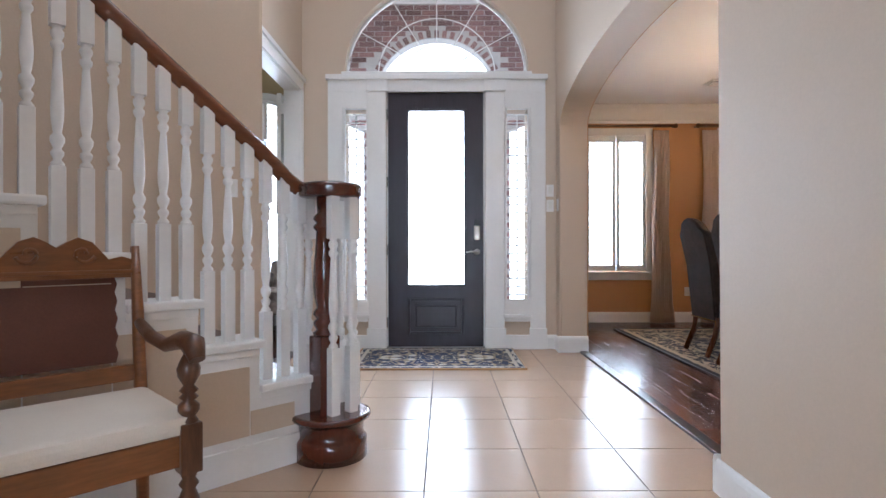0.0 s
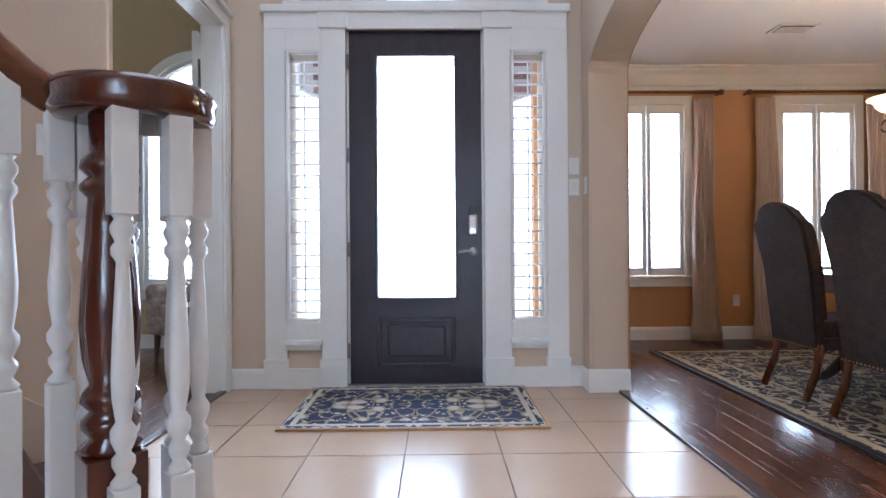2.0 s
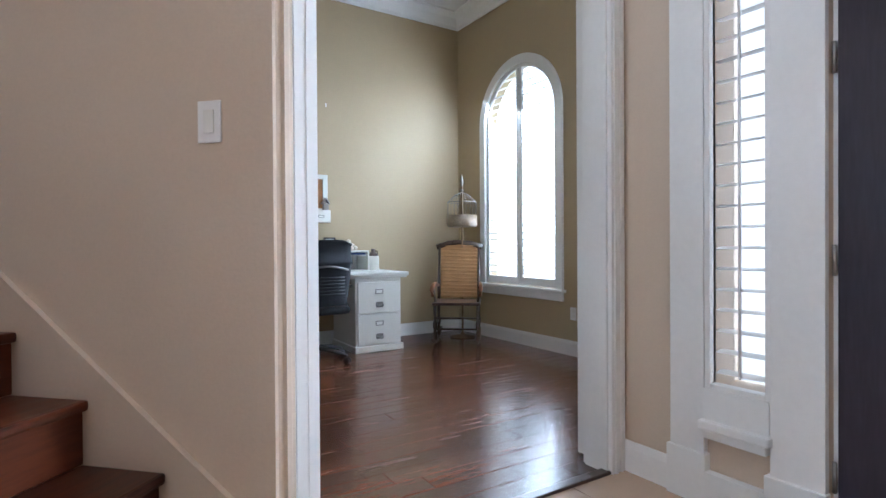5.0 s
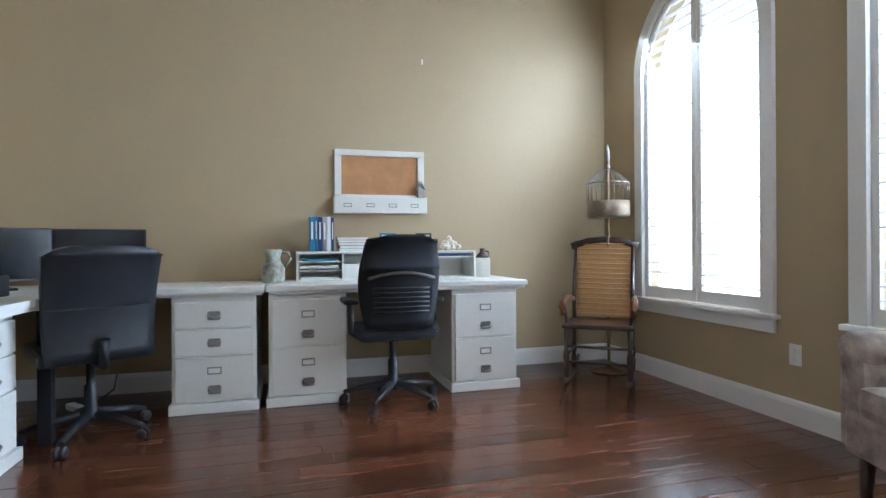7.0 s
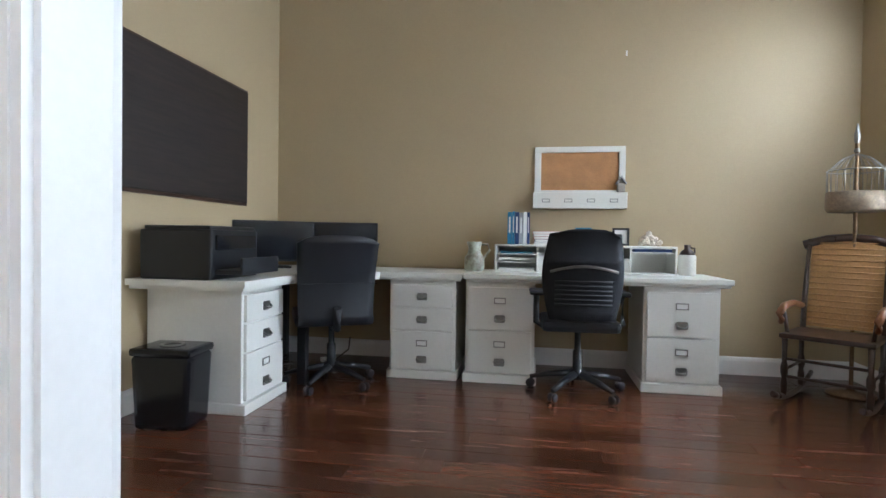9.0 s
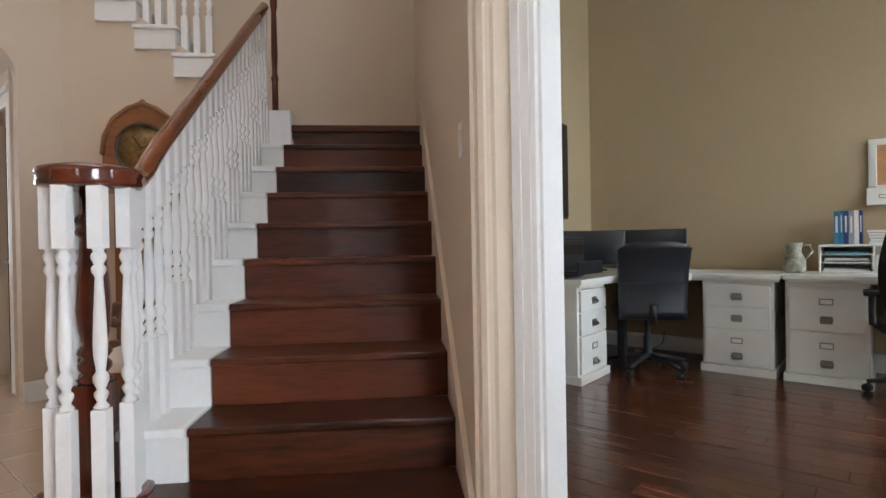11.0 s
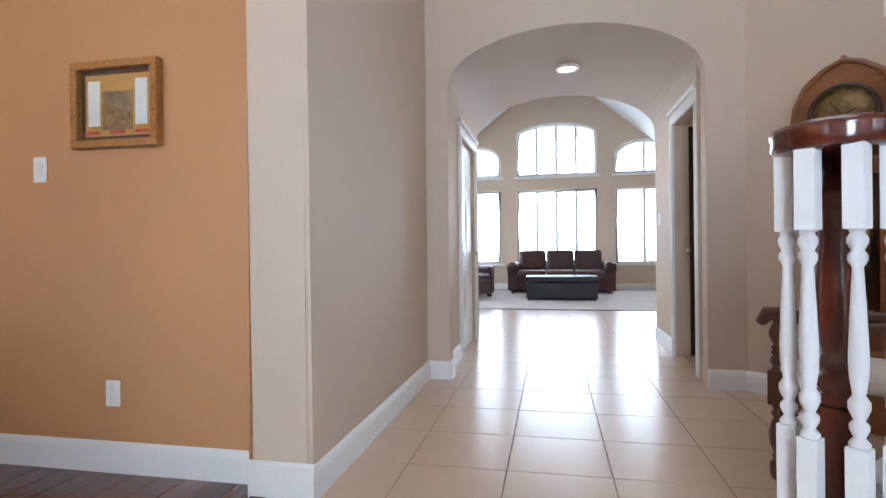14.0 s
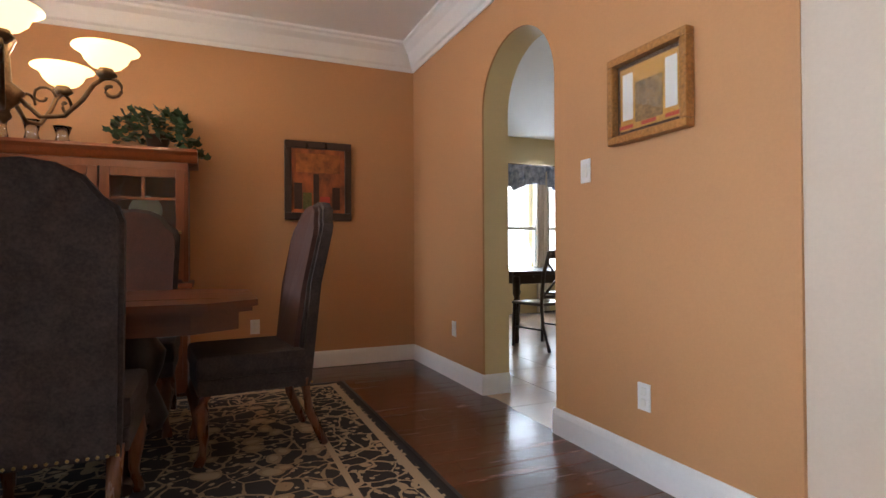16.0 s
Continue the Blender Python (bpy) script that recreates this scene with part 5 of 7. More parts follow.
# local x runs to -y of the room, y out of the front
bm = bmesh.new()
for x0, x1, z0, z1 in ((-0.645, 0.645, 0.19, 0.205), (-0.645, 0.645, 0.0, 0.012)):
    box(bm, x0, x1, -0.28, 0.0, z0, z1, 0.003)
for x in (-0.638, -0.33, 0.33, 0.638):
    box(bm, x - 0.007, x + 0.007, -0.28, 0.0, 0.012, 0.19, 0.002)
box(bm, -0.63, 0.63, -0.28, -0.272, 0.012, 0.19)
part("carcass", bm, OFFWHITE, hutch)
for z in (0.07, 0.13):
    part("shelf", cube(0.337, 0.631, -0.27, -0.005, z, z + 0.008, 0.002), OFFWHITE, hutch)
part("shelf", cube(-0.631, -0.337, -0.27, -0.005, 0.155, 0.163, 0.002), OFFWHITE, hutch)
part("drawer", cube(-0.32, 0.32, -0.02, -0.002, 0.015, 0.115, 0.003), OFFWHITE, hutch)


def book(x, y, z, sx, sy, sz, mat, label, m=None, rz=0):
    """A book at its base centre: cover and page block."""
    b = thing("book", label, "book", pose(x, y, z, 0, 0, rz))
    part("cover", cube(-sx / 2, sx / 2, -sy / 2, sy / 2, 0, sz, 0.002), mat, b)
    thin = 0.002
    if sz > max(sx, sy) * 0.8:
        part("pages", cube(-sx / 2 - 0.001, sx / 2 - 0.006, -sy / 2 + thin, sy / 2 - thin, sz - 0.001, sz + 0.001), PAPER, b)
        part("spine_title", cube(sx / 2, sx / 2 + 0.001, -sy * 0.2, sy * 0.2, sz * 0.35, sz * 0.85), PAPER, b)
    else:
        part("pages", cube(-sx / 2 + 0.004, sx / 2 + 0.001, -sy / 2 + 0.003, sy / 2 - 0.003, thin, sz - thin), PAPER, b)
    return b


HZ = 0.957
y = 4.07
for wdt, hgt, mt, lb in ((0.035, 0.24, BLUE, "upright blue hardback book with white title"), (0.02, 0.245, BLUE, "upright thin blue book"), (0.032, 0.24, NAVY, "upright navy hardback book"), (0.03, 0.235, GREY, "upright pale grey book"), (0.028, 0.24, PAPER, "upright white hardback book"), (0.022, 0.238, NAVY, "upright thin navy book")):
    book(-4.74, y + wdt / 2, HZ, 0.17, wdt - 0.003, hgt, mt, lb)
    y += wdt
z = HZ
for sz, mt, lb in ((0.018, PAPER, "white book lying in a pile"), (0.022, NAVY, "navy book lying in a pile"), (0.02, RED, "red book lying in a pile"), (0.018, GREY, "grey book lying in a pile"), (0.022, RED, "orange-red book lying on a pile")):
    book(-4.74, 4.37, z, 0.16, 0.22 - random.uniform(0, 0.03), sz, mt, lb, rz=random.uniform(-4, 4))
    z += sz
for i, (zz, mt) in enumerate(((0.79, PAPER), (0.84, PAPER))):
    st = thing("paper_stack", "stack of white papers in a tray", "paper", pose(-4.76, 4.14, zz - 0.0 if i else 0.762))
    part("paper_block", cube(-0.11, 0.11, -0.13, 0.13, 0, 0.018, 0.002), PAPER, st)
fo = thing("blue_folder", "blue folder lying in the organizer", "folder", pose(-4.76, 4.14, 0.889))
part("cover", cube(-0.11, 0.11, -0.12, 0.12, 0, 0.014, 0.003), BLUE, fo)
fo = thing("blue_folder", "dark blue folders on the organizer shelf", "folder", pose(-4.76, 5.11, 0.914))
part("cover", cube(-0.11, 0.12, -0.13, 0.13, 0, 0.02, 0.003), NAVY, fo)
for y, mt, lb in ((4.63, BLUE, "small blue photo frame"), (4.90, BLACKP, "small black photo frame")):
    f = thing("photo_frame", lb, "photo frame", pose(-4.74, y, HZ, 0, 0, -90))
    bm = bmesh.new()
    for x0, x1, z0, z1 in ((-0.06, 0.06, 0, 0.015), (-0.06, 0.06, 0.115, 0.13), (-0.06, -0.045, 0.015, 0.115), (0.045, 0.06, 0.015, 0.115)):
        box(bm, x0, x1, -0.008, 0.008, z0, z1, 0.002)
    part("frame", bm, mt, f)
    part("picture", cube(-0.046, 0.046, -0.006, 0.002, 0.014, 0.116), PAPER, f)
co = thing("coral_piece", "knobbly white coral on the organizer", "coral", pose(-4.74, 5.10, HZ))
bm = bmesh.new()
rnd = random.Random(4)
for i in range(46):
    a, rr = rnd.uniform(0, 6.28), rnd.uniform(0, 0.085)
    bmesh.ops.create_icosphere(bm, subdivisions=1, radius=rnd.uniform(0.012, 0.024), matrix=pose(rr * 0.6 * math.cos(a), rr * math.sin(a), 0.014 + rnd.uniform(0, 0.085) * (1 - rr / 0.11)))
part("branches", bm, CORAL, co)
jug = thing("stoneware_jug", "cream and brown stoneware jug on the desktop", "jug", pose(-4.72, 5.36, 0.75))
bm = bmesh.new()
lathe(bm, [(0.055, 0), (0.06, 0.01), (0.06, 0.135), (0.052, 0.15)], 20)
part("body", bm, STONEWARE, jug)
bm = bmesh.new()
lathe(bm, [(0.054, 0.148), (0.04, 0.175), (0.02, 0.19), (0.022, 0.215), (0.018, 0.22)], 20)
part("neck", bm, DARKWOOD, jug, "brown glazed neck")
part("handle", tube(bmesh.new(), [(0, 0.02, 0.20), (0, 0.05, 0.195), (0, 0.05, 0.16)], 0.007, 6), DARKWOOD, jug)
GLAZE = material("teal_figured_glaze", (0.30, 0.33, 0.27), 0.3, vary=0.45, grain=26, big=13, dark=(0.10, 0.045, 0.03))
jug = thing("ceramic_pitcher", "figured teal and brown ceramic pitcher on the desktop", "pitcher", pose(-4.62, 3.83, 0.75))
bm = bmesh.new()
lathe(bm, [(0.06, 0), (0.075, 0.02), (0.075, 0.10), (0.052, 0.135), (0.045, 0.17), (0.06, 0.22), (0.055, 0.222)], 20)
part("body", bm, GLAZE, jug)
part("handle", tube(bmesh.new(), [(0.01, 0.055, 0.2), (0.01, 0.10, 0.205), (0.01, 0.115, 0.16), (0.01, 0.07, 0.10)], 0.008, 8), GLAZE, jug)

cb = thing("cork_board", "white framed cork board with a ledge on the wall", "cork board", pose(OX0, 4.61, 1.24, 0, 0, -90))
bm = bmesh.new()
for x0, x1, z0, z1 in ((-0.345, 0.345, 0.44, 0.485), (-0.345, -0.295, 0.10, 0.44), (0.295, 0.345, 0.10, 0.44), (-0.345, 0.345, 0.10, 0.145)):
    box(bm, x0, x1, 0.0, 0.025, z0, z1, 0.004)
part("frame", bm, OFFWHITE, cb)
part("cork", cube(-0.297, 0.297, 0.0, 0.012, 0.14, 0.445), CORK, cb)
part("ledge_box", cube(-0.355, 0.355, 0.0, 0.075, 0.0, 0.125, 0.005), OFFWHITE, cb)
for x in (-0.255, -0.085, 0.085, 0.255):
    bm = bmesh.new()
    for x0, x1, z0, z1 in ((-0.03, 0.03, -0.014, -0.009), (-0.03, 0.03, 0.009, 0.014), (-0.03, -0.025, -0.009, 0.009), (0.025, 0.03, -0.009, 0.009)):
        box(bm, x0 + x, x1 + x, 0.075, 0.079, 0.06 + z0, 0.06 + z1)
    part("label_holder", bm, PEWTER, cb)
bh = thing("birdhouse_ornament", "small grey birdhouse ornament on the cork board ledge", "ornament", pose(OX0 + 0.05, 4.92, 1.366, 0, 0, -90))
bm = bmesh.new()
box(bm, -0.028, 0.028, -0.02, 0.02, 0, 0.07, 0.003)
part("body", bm, PEWTER, bh)
part("roof", prism(bmesh.new(), [(-0.04, 0.065), (0, 0.125), (0.04, 0.065), (0.034, 0.058), (0, 0.11), (-0.034, 0.058)], -0.028, 0.028, "y"), GREY, bh)
nail = thing("wall_hook", "small pale hook in the khaki wall", "hook", pose(OX0, 4.95, 2.44, 0, 0, -90))
part("shank", cube(-0.006, 0.006, 0, 0.008, -0.02, 0.02, 0.002), PAPER, nail)

cv = thing("wall_canvas", "large dark brown canvas on the khaki wall", "painting", pose(-3.50, OY0, 1.24))
CANVAS = material("dark_umber_canvas", (0.022, 0.014, 0.012), 0.6, vary=0.35, grain=8, big=2.2, bump=0.2, stretch=(0.5, 1, 6))
part("canvas", cube(-0.88, 0.88, 0.0, 0.04, 0, 0.83, 0.004), CANVAS, cv)
part("frame", cube(-0.9, 0.9, 0.0, 0.025, -0.02, 0.85, 0.003), DARKWOOD, cv)


def monitor(m, label):
    mo = thing("computer_monitor", label, "monitor", m, "monitors on the corner desk")
    part("bezel", cube(-0.30, 0.30, -0.02, 0.012, 0.05, 0.36, 0.006), BLACKP, mo)
    part("screen", cube(-0.288, 0.288, 0.012, 0.014, 0.065, 0.35), SCREEN, mo)
    part("neck", cube(-0.025, 0.025, -0.05, -0.02, 0.01, 0.25, 0.006), BLACKP, mo)
    part("foot", cube(-0.12, 0.12, -0.11, 0.06, 0, 0.014, 0.006), BLACKP, mo)


monitor(pose(-4.42, 2.32, 0.75, 0, 0, -52), "black widescreen monitor angled on the corner desk")
monitor(pose(-4.70, 2.74, 0.75, 0, 0, -78), "black widescreen monitor behind the leather chair")
pr = thing("printer", "black office printer on the white corner desktop", "printer", pose(-3.42, 2.40, 0.75))
part("body", cube(-0.24, 0.24, -0.22, 0.20, 0.0, 0.27, 0.015), BLACKP, pr)
part("lid", cube(-0.23, 0.23, -0.20, 0.19, 0.268, 0.29, 0.008), BLACKP, pr)
tray = part("tray", cube(-0.20, 0.20, 0.19, 0.36, 0.03, 0.055, 0.006), BLACKP, pr)
part("tray_lip", cube(-0.20, 0.20, 0.345, 0.36, 0.05, 0.12, 0.006), BLACKP, tray)
part("panel", cube(-0.2, 0.2, 0.195, 0.215, 0.16, 0.24, 0.006), SCREEN, pr)
tb = thing("waste_bin", "glossy black rectangular waste bin beside a white cabinet", "bin", pose(-3.13, 2.42, 0, 0, 0, 4))
bm = bmesh.new()
box(bm, -0.12, 0.12, -0.155, 0.155, 0.0, 0.375, 0.025)
for v in bm.verts:
    k = 0.90 + 0.10 * v.co.z / 0.375
    v.co.x, v.co.y = v.co.x * k, v.co.y * k
part("bucket", bm, SCREEN, tb)
part("lid", cube(-0.126, 0.126, -0.161, 0.161, 0.372, 0.415, 0.018), SCREEN, tb)
bm = bmesh.new()
lathe(bm, [(0.055, 0.414), (0.062, 0.42), (0.048, 0.422), (0.044, 0.412)], 24)
part("opening_ring", bm, PEWTER, tb, "silver ring round the opening")
ph = thing("desk_phone", "black desk phone on the corner desktop", "phone", pose(-4.15, 2.95, 0.75, 0, 0, -50))
part("base", cube(-0.09, 0.09, -0.08, 0.08, 0, 0.045, 0.01), BLACKP, ph)
part("display", cube(-0.05, 0.05, -0.07, -0.03, 0.04, 0.085, 0.004), PAPER, ph)
ps = thing("power_strip", "white power strip with a red light on the floor", "power strip", pose(-4.55, 2.72, 0, 0, 0, 40))
part("case", cube(-0.15, 0.15, -0.025, 0.025, 0, 0.035, 0.006), OFFWHITE, ps)
part("lamp", cube(0.11, 0.13, -0.008, 0.008, 0.034, 0.038), glowing("red_pilot_light", (1, 0.05, 0.02), 4), ps)
part("cable", tube(bmesh.new(), [(0.15, 0, 0.02), (0.25, 0.05, 0.008), (0.33, -0.06, 0.12), (0.42, 0.0, 0.2), (0.5, -0.02, 0.3)], 0.005, 6), BLACKP, ps)


def star_base(parent, r=0.30, mat=None):
    mat = mat or BLACKP
    for i in range(5):
        a = radians(72 * i + 20)
        arm = part("base_arm", tube(bmesh.new(), [(0.03 * math.cos(a), 0.03 * math.sin(a), 0.125), (0.6 * r * math.cos(a), 0.6 * r * math.sin(a), 0.10), (r * math.cos(a), r * math.sin(a), 0.07)], [0.028, 0.024, 0.016], 8, 0.8), mat, parent)
        bm = bmesh.new()
        for sgn in (-0.016, 0.016):
            lathe(bm, [(0.0001, -0.009), (0.024, -0.009), (0.028, -0.004), (0.028, 0.004), (0.024, 0.009), (0.0001, 0.009)], 14, pose(r * math.cos(a), r * math.sin(a), 0.028, 90, 0, 72 * i + 20) @ pose(0, 0, sgn))
        part("caster", bm, BLACKP, arm)
    bm = bmesh.new()
    lathe(bm, [(0.05, 0.09), (0.05, 0.14), (0.03, 0.15), (0.03, 0.27), (0.02, 0.28), (0.02, 0.42)], 16)
    part("gas_column", bm, mat, parent)


def shell(bm, w0, w1, z0, z1, y0, y1, curve, thick, belly=0.0, n=10):
    """A curved back: wider at its middle, bowed round the sitter. y0, y1: depth at foot and head."""
    grid = []
    for i in range(n + 1):
        t = i / n
        half = (w0 + (w1 - w0) * t) / 2 + belly * math.sin(math.pi * t)
        row = []
        for j in range(n + 1):
            u = 2 * j / n - 1
            row.append((half * u, y0 + (y1 - y0) * t + curve * u * u + 0.05 * math.sin(math.pi * t) - 0.02, z0 + (z1 - z0) * t - (0.05 * u ** 4 if t > 0.9 else 0)))
        grid.append(row)
    front = [[bm.verts.new(p) for p in row] for row in grid]
    back = [[bm.verts.new((p[0], p[1] - thick, p[2])) for p in row] for row in grid]
    for i in range(n):
        for j in range(n):
            bm.faces.new((front[i][j], front[i][j + 1], front[i + 1][j + 1], front[i + 1][j])).smooth = True
            bm.faces.new((back[i][j], back[i + 1][j], back[i + 1][j + 1], back[i][j + 1])).smooth = True
    for i in range(n):
        bm.faces.new((front[i][0], front[i + 1][0], back[i + 1][0], back[i][0]))
        bm.faces.new((front[i][n], back[i][n], back[i + 1][n], front[i + 1][n]))
        bm.faces.new((front[0][i], back[0][i], back[0][i + 1], front[0][i + 1]))
        bm.faces.new((front[n][i], front[n][i + 1], back[n][i + 1], back[n][i]))
    return bm


# local: y forward
ch = thing("leather_office_chair", "black leather swivel chair at the corner desk", "office chair", pose(-4.05, 2.93, 0, 0, 0, 118))
star_base(ch)
part("seat", cube(-0.25, 0.25, -0.23, 0.26, 0.42, 0.50, 0.03), LEATHER, ch)
bm = shell(bmesh.new(), 0.46, 0.50, 0.44, 1.00, -0.22, -0.32, 0.03, 0.06)
bk = part("backrest", bm, LEATHER, ch)
part("seam", cube(-0.235, 0.235, -0.355, -0.35, 0.70, 0.706), BLACKP, bk)
part("backrest_bracket", tube(bmesh.new(), [(0, -0.1, 0.41), (0, -0.3, 0.42), (0, -0.33, 0.55)], 0.025, 8), BLACKP, ch)
ch = thing("mesh_task_chair", "black ergonomic task chair at the long desk", "office chair", pose(-4.20, 4.56, 0, 0, 0, 92))
star_base(ch, 0.31)
part("seat", cube(-0.24, 0.24, -0.22, 0.26, 0.42, 0.49, 0.03), MESHBLK, ch)
bk = part("backrest", shell(bmesh.new(), 0.40, 0.40, 0.50, 1.05, -0.20, -0.30, 0.05, 0.035, 0.045), MESHBLK, ch)
for i in range(6):
    z = 0.60 + 0.028 * i
    part("back_slat", tube(bmesh.new(), [(x, -0.275 - 0.02 * (z - 0.6) + 0.9 * x * x, z + 0.0) for x in (-0.17, -0.09, 0, 0.09, 0.17)], 0.007, 6), BLACKP, bk)
part("lumbar_bow", tube(bmesh.new(), [(x, -0.30 + 0.9 * x * x, 0.80 + 0.035 * math.cos(x * 8)) for x in (-0.2, -0.13, -0.06, 0, 0.06, 0.13, 0.2)], 0.010, 6), PEWTER, bk)
part("head_cushion", shell(bmesh.new(), 0.45, 0.40, 0.85, 1.055, -0.272, -0.315, 0.05, 0.05, 0.01, 8), MESHBLK, bk)
for x in (-0.27, 0.27):
    a = part("armrest", cube(x - 0.045, x + 0.045, -0.10, 0.15, 0.635, 0.665, 0.012), BLACKP, ch)
    part("arm_support", tube(bmesh.new(), [(x * 0.8, -0.05, 0.43), (x, -0.06, 0.46), (x, -0.02, 0.64)], 0.02, 8), BLACKP, a)

# cane rocking chair
rk = thing("rocking_chair", "antique wooden rocking chair with woven cane back", "rocking chair", pose(-4.30, 6.12, 0, 0, 0, 232))
for x in (-0.215, 0.215):
    part("rocker", tube(bmesh.new(), [(x, -0.42 + 0.084 * i, 0.016 + 0.10 * ((i - 5) / 5) ** 2 * 0.7) for i in range(11)], 0.014, 8, 1.3), DARKWOOD, rk)
    for y, h in ((0.20, 0.42), (-0.17, 0.40)):
        bm = bmesh.new()
        lathe(bm, [(0.013, 0.03), (0.018, 0.06), (0.020, 0.12), (0.014, 0.15), (0.022, 0.18), (0.022, 0.22), (0.014, 0.25), (0.018, h)], 12, pose(x, y, 0))
        part("leg", bm, DARKWOOD, rk)
    part("back_post", tube(bmesh.new(), [(x, -0.18, 0.38), (x, -0.22, 0.65), (x, -0.32, 1.02)], [0.017, 0.017, 0.015], 8), DARKWOOD, rk)
    part("arm", tube(bmesh.new(), [(x * 1.02, -0.22, 0.57), (x * 1.1, -0.05, 0.60), (x * 1.14, 0.12, 0.59), (x * 1.14, 0.21, 0.55), (x * 1.12, 0.19, 0.50), (x * 1.12, 0.15, 0.52)], [0.016, 0.018, 0.022, 0.022, 0.018, 0.012], 8, 1.2), OAK, rk, "scrolled honey-coloured arm")
    part("arm_post", tube(bmesh.new(), [(x, 0.15, 0.42), (x * 1.08, 0.16, 0.56)], 0.012, 8), DARKWOOD, rk)
    part("side_stretcher", tube(bmesh.new(), [(x, 0.20, 0.2), (x, -0.17, 0.2)], 0.009, 6), DARKWOOD, rk)
for z in (0.16, 0.27):
    part("front_stretcher", tube(bmesh.new(), [(-0.215, 0.2, z), (0.215, 0.2, z)], 0.010, 8), DARKWOOD, rk)
part("seat", cube(-0.24, 0.24, -0.19, 0.24, 0.40, 0.43, 0.01), DARKWOOD, rk)
part("top_rail", tube(bmesh.new(), [(-0.25, -0.315, 0.98), (-0.12, -0.325, 1.02), (0, -0.33, 1.03), (0.12, -0.325, 1.02), (0.25, -0.315, 0.98)], 0.022, 8, 1.4), DARKWOOD, rk)
cane = part("cane_back", cube(-0.2, 0.2, -0.003, 0.003, 0, 0.58), CANE, rk, "woven cane panel", m=pose(0, -0.205, 0.44, 11))
for i in range(15):
    z = 0.02 + i * 0.039
    part("cane_strand", tube(bmesh.new(), [(-0.2, 0.005, z), (0.2, 0.005, z)], 0.005, 5), CANE, cane)

# birdcage on a stand in the corner
CAGE = material("weathered_tan_metal", (0.25, 0.185, 0.125), 0.5, metal=0.3, vary=0.25, grain=60, big=8, bump=0.1)
bc = thing("birdcage_stand", "tan antique birdcage hanging on a slim stand", "birdcage", pose(-4.53, 6.34, 0))
bm = bmesh.new()
lathe(bm, [(0.14, 0), (0.14, 0.012), (0.03, 0.03), (0.012, 0.05), (0.012, 1.66), (0.008, 1.70)], 18)
part("pole", bm, BRONZE, bc)
bm = bmesh.new()
lathe(bm, [(0.15, 1.20), (0.165, 1.22), (0.165, 1.33), (0.158, 1.33), (0.158, 1.225), (0.145, 1.21)], 28)
part("tray_band", bm, CAGE, bc, "dull tan cage tray")
for i in range(22):
    a = 2 * math.pi * i / 22
    part("cage_wire", tube(bmesh.new(), [(0.16 * math.cos(a), 0.16 * math.sin(a), 1.33), (0.16 * math.cos(a), 0.16 * math.sin(a), 1.47), (0.08 * math.cos(a), 0.08 * math.sin(a), 1.55), (0.005 * math.cos(a), 0.005 * math.sin(a), 1.585)], 0.0022, 4), PEWTER, bc)
part("hoop", tube(bmesh.new(), [(0.16 * math.cos(2 * math.pi * i / 24), 0.16 * math.sin(2 * math.pi * i / 24), 1.47) for i in range(25)], 0.004, 6), PEWTER, bc)
bm = bmesh.new()
lathe(bm, [(0.006, 1.58), (0.02, 1.60), (0.006, 1.63), (0.016, 1.66), (0.02, 1.70), (0.004, 1.78)], 10)
part("finial", bm, PEWTER, bc)

# floral armchair
FLORAL = material("floral_upholstery", (0.40, 0.33, 0.28), 0.85, vary=0.3, grain=16, big=9, bump=0.1, dark=(0.10, 0.075, 0.08))
ac = thing("floral_armchair", "floral upholstered armchair by the office window", "armchair", pose(-1.84, 6.05, 0, 0, 0, 160))
part("seat_base", cube(-0.36, 0.36, -0.36, 0.36, 0.24, 0.40, 0.03), FLORAL, ac)
part("seat_cushion", cube(-0.27, 0.27, -0.26, 0.38, 0.39, 0.50, 0.04), FLORAL, ac)
part("backrest", cube(-0.36, 0.36, -0.09, 0.09, 0, 0.46, 0.06), FLORAL, ac, m=pose(0, -0.33, 0.36, 10))
for x in (-0.34, 0.34):
    bm = bmesh.new()
    box(bm, x - 0.065, x + 0.065, -0.33, 0.34, 0.25, 0.58, 0.02)
    lathe(bm, [(0.0001, -0.335), (0.06, -0.335), (0.075, -0.31), (0.075, 0.32), (0.06, 0.345), (0.0001, 0.345)], 18, pose(x, 0, 0.60, -90))
    part("arm", bm, FLORAL, ac, "rolled upholstered arm")
    for y in (-0.3, 0.3):
        part("leg", tube(bmesh.new(), [(x * 0.92, y, 0.25), (x * 0.94, y * 1.03, 0.0)], [0.026, 0.016], 8), DARKWOOD, ac)

# ---------------- dining room things ----------------
r = thing("dining_rug", "black and cream floral rug under the dining table", "rug", pose(3.22, 4.40, 0.0))
part("rug_face", cube(-1.12, 1.12, -1.775, 1.775, 0.001, 0.012, 0.004), RUG2, r)
bm = bmesh.new()
for x0, x1, y0, y1 in ((-1.135, 1.135, -1.79, -1.772), (-1.135, 1.135, 1.772, 1.79), (-1.135, -1.117, -1.772, 1.772), (1.117, 1.135, -1.772, 1.772)):
    box(bm, x0, x1, y0, y1, 0.0, 0.013, 0.003)
part("binding", bm, BLACKP, r, "dark bound edge")

